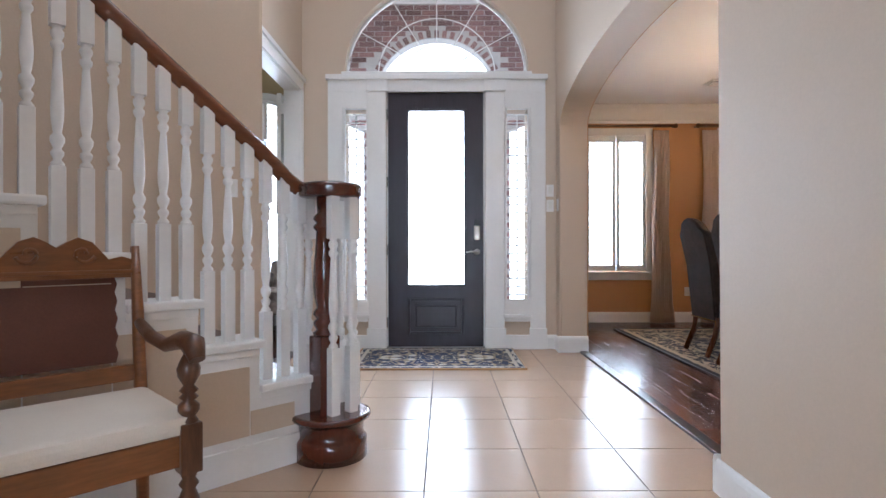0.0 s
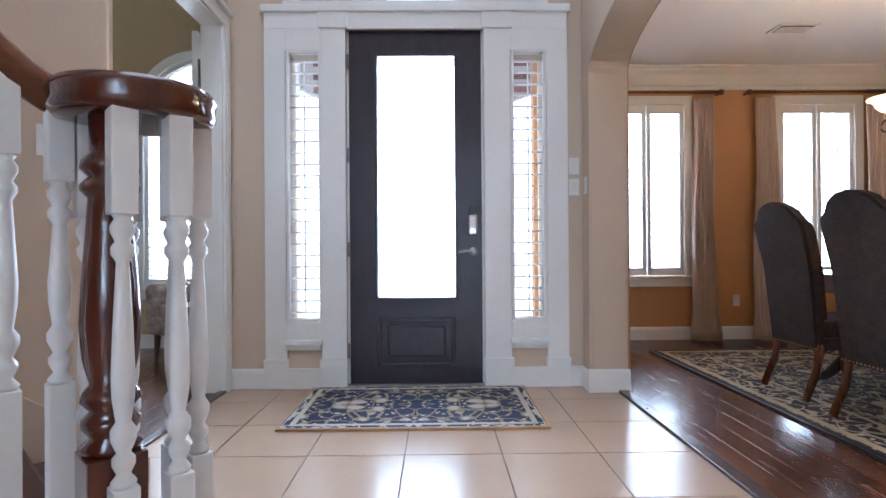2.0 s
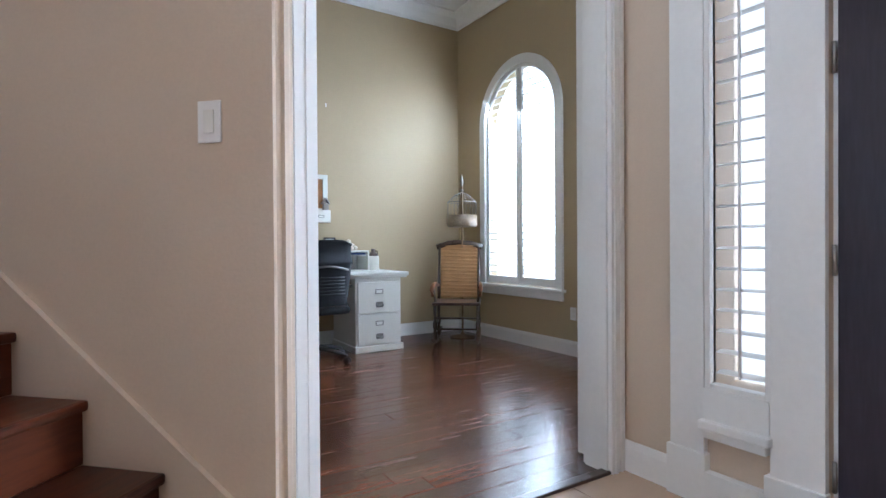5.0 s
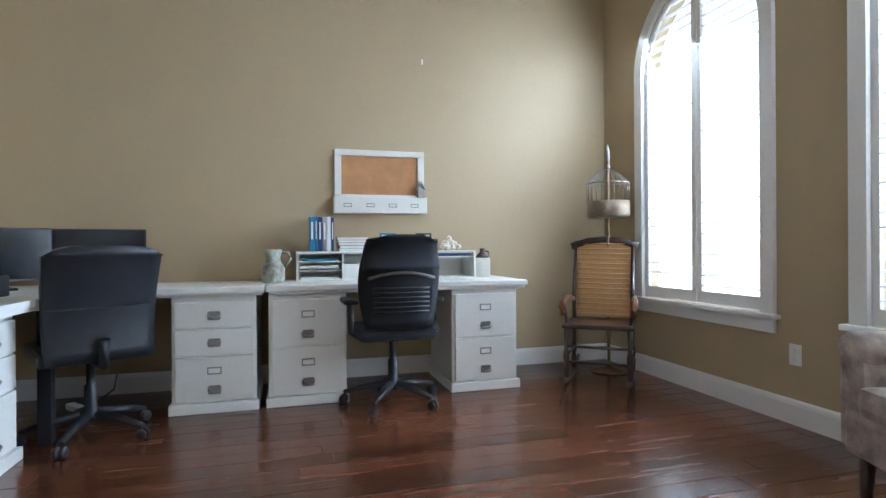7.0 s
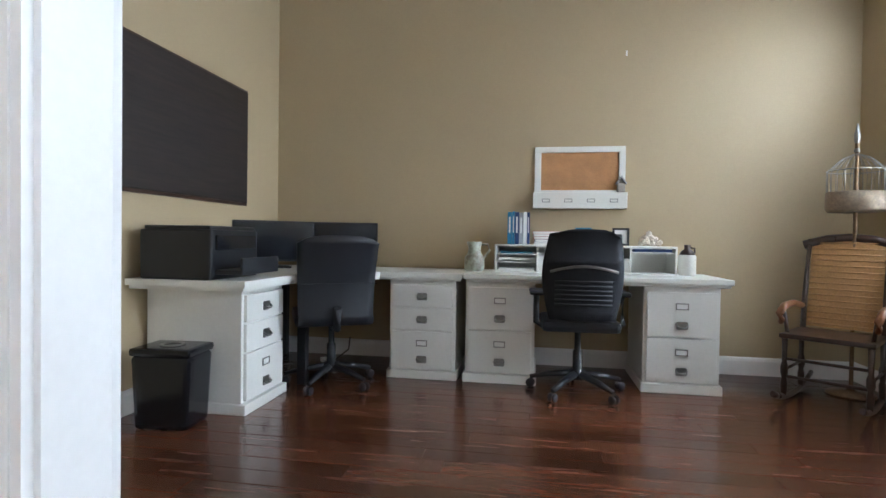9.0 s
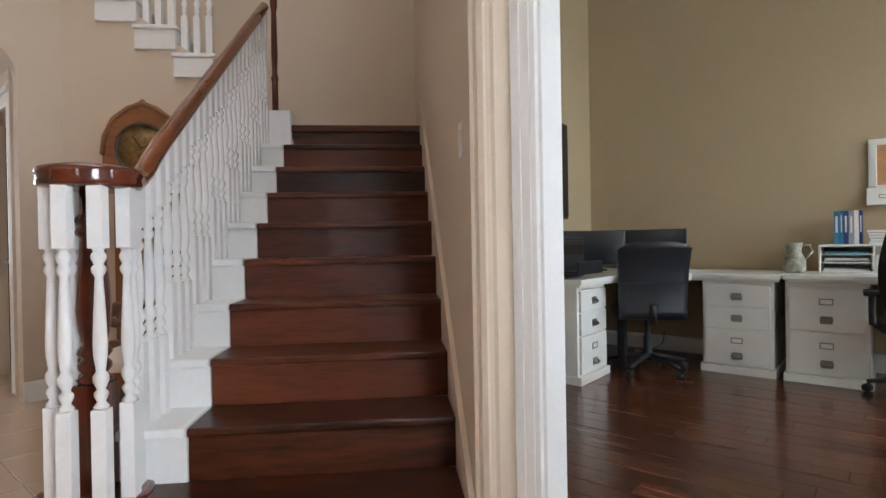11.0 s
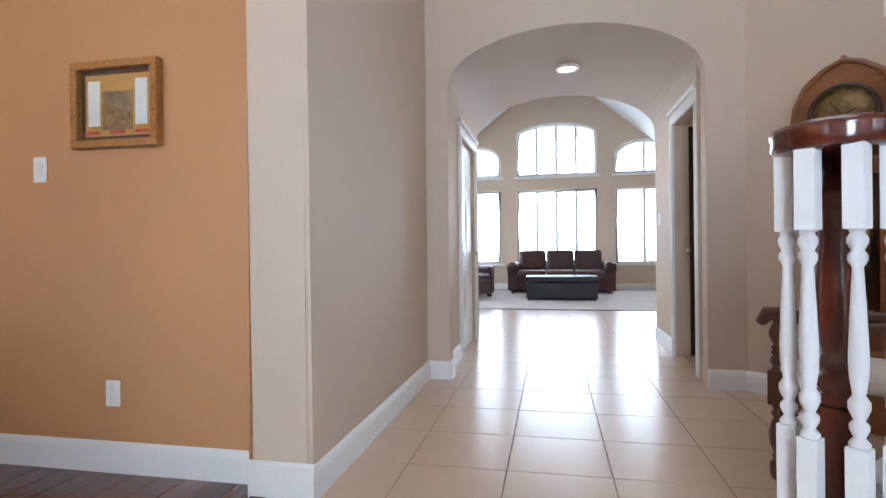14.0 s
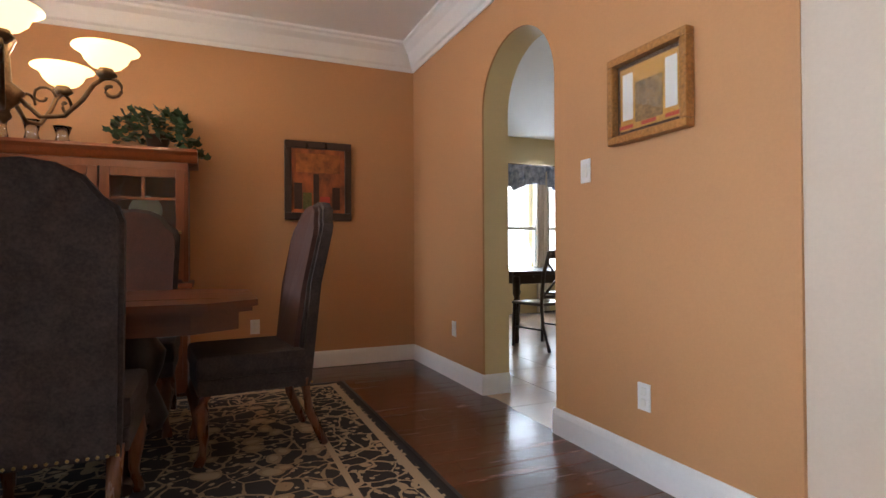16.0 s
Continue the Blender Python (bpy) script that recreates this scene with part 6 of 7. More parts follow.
table = thing("dining_table", "cherry wood dining table with moulded edge and pedestals", "table", pose(3.22, 4.42, 0.012))
bm = bmesh.new()
oct_ = [(-0.50, -0.90), (-0.36, -1.10), (0.36, -1.10), (0.50, -0.90), (0.50, 0.90), (0.36, 1.10), (-0.36, 1.10), (-0.50, 0.90)]
prism(bm, oct_, 0.722, 0.75, "z")
part("tabletop", bm, TABLEWOOD, table)
part("edge_moulding", prism(bmesh.new(), [(x * 0.965, y * 0.98) for x, y in oct_], 0.70, 0.7225, "z"), TABLEWOOD, table)
part("apron", prism(bmesh.new(), [(x * 0.87, y * 0.93) for x, y in oct_], 0.62, 0.7005, "z"), TABLEWOOD, table)
for y in (-0.6, 0.6):
    bm = bmesh.new()
    lathe(bm, [(0.10, 0.14), (0.13, 0.20), (0.10, 0.28), (0.075, 0.34), (0.11, 0.44), (0.12, 0.50), (0.08, 0.56), (0.10, 0.62)], 20, pose(0, y, 0))
    part("pedestal", bm, DARKWOOD, table)
    for x in (-1, 1):
        part("foot", tube(bmesh.new(), [(0.05 * x, y, 0.20), (0.22 * x, y, 0.14), (0.34 * x, y, 0.04), (0.40 * x, y, 0.025)], [0.05, 0.042, 0.034, 0.03], 8), DARKWOOD, table)
part("stretcher", tube(bmesh.new(), [(0, -0.55, 0.17), (0, 0.55, 0.17)], 0.03, 8), DARKWOOD, table)

# tall upholstered dining chair; local y forward
chair = thing("dining_chair", "tall arched dining chair in charcoal woven fabric", "chair", pose(2.68, 4.70, 0.012, 0, 0, -90), "chairs round the dining table")
hw, zt = 0.235, 1.21
outl = [(-hw * 0.94, 0.30), (hw * 0.94, 0.30), (hw, 0.8), (hw * 1.04, zt - 0.16), (hw * 0.97, zt - 0.115), (hw * 0.80, zt - 0.085), (hw * 0.62, zt - 0.03), (hw * 0.35, zt), (0, zt + 0.012), (-hw * 0.35, zt), (-hw * 0.62, zt - 0.03), (-hw * 0.80, zt - 0.085), (-hw * 0.97, zt - 0.115), (-hw * 1.04, zt - 0.16), (-hw, 0.8)]
bm = bmesh.new()
prism(bm, outl, -0.035, 0.035, "y")
bmesh.ops.bevel(bm, geom=[e for e in bm.edges if abs(e.verts[0].co.y - e.verts[1].co.y) < 1e-4], offset=0.014, segments=2, affect="EDGES")
for v in bm.verts:
    t = (v.co.z - 0.30) / 0.9
    v.co.y += -0.22 - 0.13 * t * t - 0.015 * t
bk = part("backrest", bm, PAISLEY, chair)
bm = bmesh.new()
prism(bm, [(-hw * 0.82, 0.47), (hw * 0.82, 0.47)] + [(x * 0.9, z - 0.022) for x, z in outl[2:]], 0.0345, 0.058, "y")
for v in bm.verts:
    t = (v.co.z - 0.30) / 0.9
    v.co.y += -0.22 - 0.13 * t * t - 0.015 * t
part("back_front", bm, RUST, chair, "rust velvet front of the back")
for i in range(17):
    bm = bmesh.new()
    bmesh.ops.create_icosphere(bm, subdivisions=1, radius=0.0065)
    x = -hw * 0.9 + i * hw * 1.8 / 16
    part("nailhead", bm, BRASS, bk, m=pose(x, -0.257, 0.315))
bm = bmesh.new()
box(bm, -0.25, 0.25, -0.22, 0.27, 0.38, 0.49, 0.03)
part("seat", bm, PAISLEY, chair)
part("seat_rail", cube(-0.24, 0.24, -0.22, 0.26, 0.31, 0.385, 0.008), PAISLEY, chair)
for x in (-0.2, 0.2):
    part("front_leg", tube(bmesh.new(), [(x, 0.22, 0.33), (x * 1.06, 0.245, 0.24), (x * 1.0, 0.23, 0.10), (x * 1.05, 0.245, 0.03), (x * 1.06, 0.255, 0.0)], [0.036, 0.034, 0.02, 0.024, 0.026], 10), LEGWOOD, chair, "curved walnut leg")
    part("back_leg", tube(bmesh.new(), [(x, -0.22, 0.34), (x * 1.0, -0.245, 0.18), (x * 1.02, -0.32, 0.0)], [0.03, 0.024, 0.022], 10), LEGWOOD, chair, "splayed walnut leg")
chair_b = copy_thing(chair, pose(2.62, 3.99, 0.012, 0, 0, -90))
chair_c = copy_thing(chair, pose(3.27, 3.33, 0.012, 0, 0, 6))
tagged(chair_c, "tall charcoal dining chair at the table end")
for y in (4.65, 3.93):
    tagged(copy_thing(chair, pose(3.76, y, 0.012, 0, 0, 90)), "tall dining chair on the cabinet side of the table")

# chandelier
CHX, CHY, CHZ = 3.24, 4.32, 1.62
cd = thing("chandelier", "bronze scroll chandelier with lit amber glass shades", "chandelier", pose(CHX, CHY, CHZ))
bm = bmesh.new()
lathe(bm, [(0.004, -0.10), (0.03, -0.07), (0.02, -0.04), (0.06, 0.0), (0.075, 0.04), (0.03, 0.08), (0.022, 0.20), (0.045, 0.26), (0.02, 0.32), (0.014, 0.50), (0.03, 0.54), (0.01, 0.58)], 16)
part("stem", bm, BRONZE, cd)
part("chain", tube(bmesh.new(), [(0, 0, 0.57), (0, 0, DZ - CHZ - 0.04)], 0.008, 6), BRONZE, cd)
bm = bmesh.new()
lathe(bm, [(0.02, DZ - CHZ - 0.07), (0.06, DZ - CHZ - 0.03), (0.065, DZ - CHZ)], 20)
part("canopy", bm, BRONZE, cd)
for i in range(5):
    a = radians(72 * i + 195)
    c, s_ = math.cos(a), math.sin(a)

    def on(rr, z):
        return (rr * c, rr * s_, z)
    arm = part("arm", tube(bmesh.new(), [on(0.05, 0.02), on(0.13, -0.06), on(0.22, -0.05), on(0.29, 0.03), on(0.33, 0.10), on(0.38, 0.14)], 0.010, 8), BRONZE, cd)
    sp = [on(0.40 + (0.055 - 0.006 * t) * math.cos(2.2 - t), 0.085 + (0.055 - 0.006 * t) * math.sin(2.2 - t)) for t in [k * 0.6 for k in range(13)]]
    part("scroll", tube(bmesh.new(), sp, 0.008, 6), BRONZE, arm)
    sp = [on(0.14 + (0.05 - 0.006 * t) * math.cos(t), 0.03 + (0.05 - 0.006 * t) * math.sin(t)) for t in [k * 0.6 for k in range(11)]]
    part("scroll", tube(bmesh.new(), sp, 0.006, 6), BRONZE, arm)
    bm = bmesh.new()
    lathe(bm, [(0.02, 0.13), (0.045, 0.15), (0.03, 0.17), (0.03, 0.18)], 14, pose(0.38 * c, 0.38 * s_, 0))
    part("cup", bm, BRONZE, arm)
    bm = bmesh.new()
    lathe(bm, [(0.035, 0.175), (0.06, 0.185), (0.085, 0.21), (0.10, 0.245), (0.135, 0.262), (0.13, 0.268), (0.095, 0.252), (0.08, 0.215), (0.04, 0.19)], 24, pose(0.38 * c, 0.38 * s_, 0))
    part("shade", bm, SHADEGLASS, arm, "lit amber glass bowl shade")
    bulb("chandelier_bulb", (CHX + 0.38 * c, CHY + 0.38 * s_, CHZ + 0.30), 11, 0.04, (1.0, 0.70, 0.40))

# china cabinet
cab = thing("china_cabinet", "cherry wood china cabinet with glass doors", "cabinet", pose(DX1, 4.46, 0, 0, 0, 90))
# local x along the wall, y out into the room
part("base", cube(-0.80, 0.80, 0.0, 0.46, 0.0, 0.72, 0.01), CHERRY, cab)
part("counter", cube(-0.83, 0.83, 0.0, 0.49, 0.72, 0.76, 0.01), CHERRY, cab)
for x0 in (-0.78, -0.26, 0.26):
    dr = part("base_door", cube(x0 + 0.01, x0 + 0.51, 0.455, 0.475, 0.1, 0.69, 0.006), CHERRY, cab)
    part("knob", cube(x0 + 0.45, x0 + 0.47, 0.475, 0.495, 0.42, 0.44, 0.005), BRASS, dr)
bm = bmesh.new()
for x in (-0.80, 0.76):
    box(bm, x, x + 0.04, 0.0, 0.36, 0.76, 1.58, 0.004)
box(bm, -0.76, 0.76, 0.0, 0.012, 0.76, 1.58)
box(bm, -0.80, 0.80, 0.0, 0.36, 1.55, 1.60, 0.004)
part("carcass", bm, CHERRY, cab)
part("shelf", cube(-0.76, 0.76, 0.012, 0.33, 1.14, 1.16, 0.003), CHERRY, cab)
for x0, x1 in ((-0.78, -0.265), (-0.255, 0.255), (0.265, 0.78)):
    bm = bmesh.new()
    for a, b, c, d in ((x0, x0 + 0.06, 0.78, 1.55), (x1 - 0.06, x1, 0.78, 1.55), (x0 + 0.06, x1 - 0.06, 0.78, 0.84), (x0 + 0.06, x1 - 0.06, 1.49, 1.55), (x0 + 0.06, x1 - 0.06, 1.33, 1.35), ((x0 + x1) / 2 - 0.012, (x0 + x1) / 2 + 0.012, 1.35, 1.49)):
        box(bm, a, b, 0.345, 0.37, c, d, 0.004)
    dr = part("glass_door", bm, CHERRY, cab)
    part("pane", cube(x0 + 0.06, x1 - 0.06, 0.352, 0.357, 0.84, 1.49), TINTED, dr)
    part("knob", cube(x0 + 0.02, x0 + 0.04, 0.37, 0.39, 1.1, 1.12, 0.005), BRASS, dr)
bm = bmesh.new()
prism(bm, [(0.0, 1.60), (0.37, 1.60), (0.385, 1.62), (0.40, 1.65), (0.43, 1.67), (0.43, 1.69), (0.0, 1.69)], -0.86, 0.86, "x")
part("cornice", bm, CHERRY, cab, "moulded cherry cornice")
for x in (-0.55, -0.2, 0.1, 0.45, 0.6):
    pl = thing("display_plate", "white plate standing inside the china cabinet", "plate", pose(DX1 - 0.06, 4.50 + x, 1.165 if x < 0.3 else 0.765, 0, 0, 90), "plates in the china cabinet")
    bm = bmesh.new()
    lathe(bm, [(0.0001, 0), (0.07, 0.004), (0.11, 0.014), (0.11, 0.018), (0.07, 0.009), (0.0001, 0.006)], 24, pose(0, 0.02, 0.11, -80))
    part("dish", bm, STONEWARE, pl)
for x, h in ((0.05, 0.16), (0.22, 0.22), (-0.12, 0.13)):
    gv = thing("glass_vase", "clear glass vase on the china cabinet", "vase", pose(DX1 - 0.22, 4.55 + x, 1.69))
    bm = bmesh.new()
    lathe(bm, [(0.04, 0), (0.05, 0.01), (0.035, h * 0.5), (0.055, h), (0.05, h), (0.03, h * 0.5), (0.042, 0.014)], 16)
    part("body", bm, TINTED, gv)
ivy = thing("ivy_plant", "dark green artificial ivy trailing over the cabinet", "plant", pose(DX1 - 0.24, 3.86, 1.69))
bm = bmesh.new()
lathe(bm, [(0.06, 0), (0.08, 0.1), (0.085, 0.11), (0.07, 0.11), (0.055, 0.02)], 14)
part("pot", bm, DARKWOOD, ivy)
rnd = random.Random(11)
leaf = bmesh.new()
prism(leaf, [(0, 0), (0.022, 0.012), (0.03, 0.035), (0.012, 0.045), (0, 0.07), (-0.012, 0.045), (-0.03, 0.035), (-0.022, 0.012)], -0.0008, 0.0008, "y")
leaf = mesh_of("leaf", leaf, LEAF)
for i in range(230):
    a, el = rnd.uniform(0, 6.28), rnd.uniform(-0.35, 1.2)
    rr = rnd.uniform(0.10, 0.20) * (1.25 if el < 0.2 else 1.0)
    px, py, pz = rr * 0.75 * math.cos(a) * math.cos(el * 0.6), rr * 1.35 * math.sin(a) * math.cos(el * 0.6), 0.10 + 0.17 * math.sin(el) + rnd.uniform(-0.03, 0.03)
    if py < -0.17:
        pz -= rnd.uniform(0.0, 0.16)
    elif pz < 0.02:
        pz = rnd.uniform(0.02, 0.08)
    part("leaf", leaf, LEAF, ivy, m=pose(px, py, pz, rnd.uniform(20, 110), rnd.uniform(-40, 40), math.degrees(a) + rnd.uniform(-50, 50)))

# pictures
PAINT1 = material("warm_abstract_painting", (0.34, 0.09, 0.02), 0.5, vary=0.5, grain=11, big=5, stretch=(1, 2.2, 0.7), dark=(0.03, 0.018, 0.012), bump=0.2)
OCHRE = material("ochre_paint", (0.58, 0.30, 0.05), 0.5, vary=0.2)
OLIVE = material("olive_paint", (0.13, 0.13, 0.03), 0.5, vary=0.3)
UMBER = material("umber_paint", (0.06, 0.022, 0.012), 0.5, vary=0.3)
art = thing("framed_painting", "warm red and gold painting in a dark frame", "painting", pose(DX1, 2.685, 1.235, 0, 0, 90) @ Matrix.Diagonal((0.92, 1, 0.99, 1)))
bm = bmesh.new()
for x0, x1, z0, z1 in ((-0.30, 0.30, 0, 0.06), (-0.30, 0.30, 0.60, 0.66), (-0.30, -0.24, 0.06, 0.60), (0.24, 0.30, 0.06, 0.60)):
    box(bm, x0, x1, 0.0, 0.035, z0, z1, 0.006)
part("frame", bm, DARKWOOD, art)
cvs = part("canvas", cube(-0.242, 0.242, 0.0, 0.012, 0.058, 0.602), PAINT1, art)
part("painted_sky", cube(-0.20, 0.20, 0.012, 0.0135, 0.40, 0.56), material("amber_paint", (0.40, 0.13, 0.025), 0.5, vary=0.4, grain=14, big=6), cvs)
for x, w, h, mt in ((-0.16, 0.07, 0.19, UMBER), (-0.06, 0.09, 0.11, RED), (0.02, 0.05, 0.30, UMBER), (0.10, 0.08, 0.14, OLIVE), (0.18, 0.07, 0.22, UMBER)):
    part("painted_shape", cube(x - w / 2, x + w / 2, 0.013, 0.015, 0.09, 0.09 + h, 0.001), mt, cvs)
pic = thing("gilt_framed_print", "map print with white mats in a gilt frame", "picture", pose(2.097, DY0, 1.43))
bm = bmesh.new()
for x0, x1, z0, z1 in ((-0.22, 0.22, 0, 0.035), (-0.22, 0.22, 0.345, 0.38), (-0.22, -0.185, 0.035, 0.345), (0.185, 0.22, 0.035, 0.345)):
    box(bm, x0, x1, 0.0, 0.045, z0, z1, 0.006)
part("frame", bm, GILT, pic)
part("mat_board", cube(-0.187, 0.187, 0.0, 0.010, 0.033, 0.347), UMBER, pic)
part("print", cube(-0.165, 0.165, 0.010, 0.012, 0.055, 0.325), OCHRE, pic)
for x in (-0.12, 0.12):
    part("text_column", cube(x - 0.03, x + 0.03, 0.012, 0.0135, 0.10, 0.30), PAPER, pic)
part("map", cube(-0.075, 0.075, 0.012, 0.0135, 0.08, 0.25), material("map_print", (0.28, 0.17, 0.07), 0.6, vary=0.4, grain=60, big=20), pic)
for x in (-0.13, 0.0, 0.13):
    part("caption_bar", cube(x - 0.04, x + 0.04, 0.012, 0.0135, 0.062, 0.078), RED, pic)
gl = part("glazing", cube(-0.186, 0.186, 0.022, 0.024, 0.034, 0.346), GLASS, pic)
gl.visible_shadow = False


# curtains and rods
def curtain(x0, x1, label, phase):
    """A pinch-pleated panel hanging to the floor, gathered at the top and puddling a little."""
    c = thing("curtain", label, "curtain", pose((x0 + x1) / 2, DY1 - 0.10, 0), "dining room curtains")
    half = (x1 - x0) / 2
    bm = bmesh.new()
    nx, nz = 64, 30
    rows = []
    for k in range(nz + 1):
        t = k / nz
        z = 0.012 + 2.46 * t
        wide = half * (0.72 + 0.28 * abs(1 - t) ** 1.3 + 0.10 * max(0, 0.12 - t) * 8)
        row = []
        for i in range(nx + 1):
            u = i / nx
            amp = 0.034 * (0.55 + 0.45 * (1 - t)) * (1.6 if t < 0.08 else 1)
            row.append(bm.verts.new((-wide + 2 * wide * u + 0.012 * math.sin(9 * t + 7 * u + phase) + (half * 0.12 * (1 - t) if phase else 0), amp * math.sin(2 * math.pi * 6 * u + 0.9 * math.sin(3 * t + phase)) - (0.05 * max(0, 0.1 - t) * 6 if t < 0.1 else 0), z)))
        rows.append(row)
    for a, b in zip(rows, rows[1:]):
        for i in range(nx):
            bm.faces.new((a[i], a[i + 1], b[i + 1], b[i])).smooth = True
    cl = part("cloth", bm, CURTAIN, c)
    md = cl.modifiers.new("thickness", "SOLIDIFY")
    md.thickness = 0.004
    for i in range(8):
        x = -half * 0.7 + i * half * 1.4 / 7
        part("ring", tube(bmesh.new(), [(x, 0.022 * math.cos(a), 2.53 + 0.022 * math.sin(a)) for a in [2 * math.pi * k / 12 for k in range(13)]], 0.0035, 5), BRONZE, c)
    return c


for x0, x1, lb, ph_ in ((2.73, 3.00, "taupe curtain panel beside a shuttered window", 0.0), (3.36, 3.64, "taupe curtain panel gathered between the windows", 1.3), (4.50, 4.86, "taupe curtain panel near the terracotta corner", 2.1), (1.50, 1.88, "taupe curtain panel behind the archway column", 0.7)):
    curtain(x0, x1, lb, ph_)
for x0, x1 in ((1.52, 3.05), (3.34, 4.88)):
    rd = thing("curtain_rod", "bronze curtain rod with round finials", "curtain rod", pose(0, DY1 - 0.10, 2.53))
    part("rod", tube(bmesh.new(), [(x0, 0, 0), (x1, 0, 0)], 0.013, 10), BRONZE, rd)
    for x in (x0, x1):
        bm = bmesh.new()
        bmesh.ops.create_uvsphere(bm, u_segments=14, v_segments=8, radius=0.03, matrix=pose(x, 0, 0))
        part("finial", bm, BRONZE, rd)
        part("bracket", cube(x - 0.01, x + 0.01, -0.005, 0.10, -0.01, 0.01, 0.003), BRONZE, rd)
vt = thing("ceiling_vent", "white louvred vent in the dining ceiling", "vent", pose(3.17, 5.78, DZ))
part("frame", cube(-0.17, 0.17, -0.10, 0.10, -0.012, 0.0, 0.003), WHITE, vt)
part("backing", cube(-0.14, 0.14, -0.07, 0.07, -0.014, -0.011), GAP, vt)
for i in range(7):
    part("slat", cube(-0.14, 0.14, -0.008, 0.008, -0.002, 0.002, m=pose(0, -0.06 + 0.02 * i, -0.018, 30)), WHITE, vt)

# ---------------- family room and breakfast room things ----------------
sofa = thing("leather_sofa", "oxblood leather three-seat sofa below the tall windows", "sofa", pose(0.05, -8.05, 0.012))
part("base", cube(-1.02, 1.02, -0.42, 0.42, 0.06, 0.36, 0.03), SOFALEATHER, sofa)
for x in (-0.6, 0.0, 0.6):
    part("seat_cushion", cube(x - 0.295, x + 0.295, -0.20, 0.46, 0.35, 0.49, 0.05), SOFALEATHER, sofa)
    part("back_cushion", cube(-0.295, 0.295, -0.12, 0.12, 0, 0.46, 0.07), SOFALEATHER, sofa, m=pose(x, -0.26, 0.45, 12))
for x in (-1.0, 1.0):
    bm = bmesh.new()
    box(bm, x - 0.11, x + 0.11, -0.42, 0.44, 0.06, 0.54, 0.03)
    lathe(bm, [(0.0001, -0.43), (0.10, -0.43), (0.13, -0.40), (0.13, 0.42), (0.10, 0.46), (0.0001, 0.46)], 18, pose(x, 0, 0.54, -90))
    part("arm", bm, SOFALEATHER, sofa, "rolled leather arm")
    for y in (-0.36, 0.38):
        part("foot", cube(x - 0.04, x + 0.04, y - 0.04, y + 0.04, 0, 0.062, 0.008), DARKWOOD, sofa)
ot = thing("leather_ottoman", "dark leather storage ottoman before the sofa", "ottoman", pose(0.06, -6.45, 0.012))
part("body", cube(-0.64, 0.64, -0.33, 0.33, 0.03, 0.33, 0.02), LEATHER, ot)
part("lid", cube(-0.66, 0.66, -0.35, 0.35, 0.335, 0.44, 0.03), LEATHER, ot)
for x in (-0.58, 0.58):
    for y in (-0.28, 0.28):
        part("foot", cube(x - 0.03, x + 0.03, y - 0.03, y + 0.03, 0, 0.035), DARKWOOD, ot)
lc = thing("leather_armchair", "dark leather armchair on the pale carpet", "armchair", pose(1.95, -6.6, 0.012, 0, 0, 70))
part("base", cube(-0.40, 0.40, -0.42, 0.42, 0.06, 0.36, 0.03), SOFALEATHER, lc)
for x in (-0.42, 0.42):
    for y in (-0.34, 0.36):
        part("foot", cube(x - 0.04, x + 0.04, y - 0.04, y + 0.04, 0, 0.065, 0.006), DARKWOOD, lc)
part("seat_cushion", cube(-0.30, 0.30, -0.2, 0.44, 0.35, 0.48, 0.05), SOFALEATHER, lc)
part("backrest", cube(-0.38, 0.38, -0.12, 0.12, 0, 0.55, 0.07), SOFALEATHER, lc, m=pose(0, -0.3, 0.36, 12))
for x in (-0.42, 0.42):
    part("arm", cube(x - 0.11, x + 0.11, -0.42, 0.44, 0.06, 0.62, 0.06), SOFALEATHER, lc)

bt = thing("breakfast_table", "dark wooden breakfast table with turned legs", "table", pose(5.95, 0.15, 0))
part("tabletop", cube(-0.75, 0.75, -0.5, 0.5, 0.72, 0.76, 0.01), DARKWOOD, bt)
part("apron", cube(-0.66, 0.66, -0.41, 0.41, 0.62, 0.721, 0.004), DARKWOOD, bt)
for x in (-0.66, 0.66):
    for y in (-0.41, 0.41):
        bm = bmesh.new()
        lathe(bm, [(0.022, 0), (0.03, 0.05), (0.024, 0.1), (0.035, 0.3), (0.02, 0.36), (0.04, 0.42), (0.025, 0.48), (0.04, 0.52), (0.04, 0.70)], 12, pose(x, y, 0))
        part("leg", bm, DARKWOOD, bt)
xc = thing("cross_back_chair", "dark wooden cross-back chair at the breakfast table", "chair", pose(5.02, 0.42, 0, 0, 0, -78), "breakfast chairs")
part("seat", cube(-0.22, 0.22, -0.20, 0.22, 0.43, 0.46, 0.012), DARKWOOD, xc)
for x in (-0.2, 0.2):
    part("back_post", tube(bmesh.new(), [(x * 1.05, -0.30, 0.0), (x, -0.20, 0.25), (x, -0.19, 0.46), (x, -0.22, 0.75), (x * 1.03, -0.30, 0.96)], 0.018, 8), DARKWOOD, xc)
    part("front_leg", tube(bmesh.new(), [(x, 0.19, 0.44), (x * 1.05, 0.21, 0.0)], [0.02, 0.015], 8), DARKWOOD, xc)
    part("side_stretcher", tube(bmesh.new(), [(x, 0.2, 0.2), (x, -0.22, 0.2)], 0.01, 6), DARKWOOD, xc)
    part("cross_bar", tube(bmesh.new(), [(x, -0.2, 0.52), (0, -0.215, 0.70), (-x, -0.26, 0.87)], 0.012, 6), DARKWOOD, xc)
part("top_rail", tube(bmesh.new(), [(-0.21, -0.295, 0.93), (0, -0.32, 0.95), (0.21, -0.295, 0.93)], 0.03, 8, 1.3), DARKWOOD, xc)
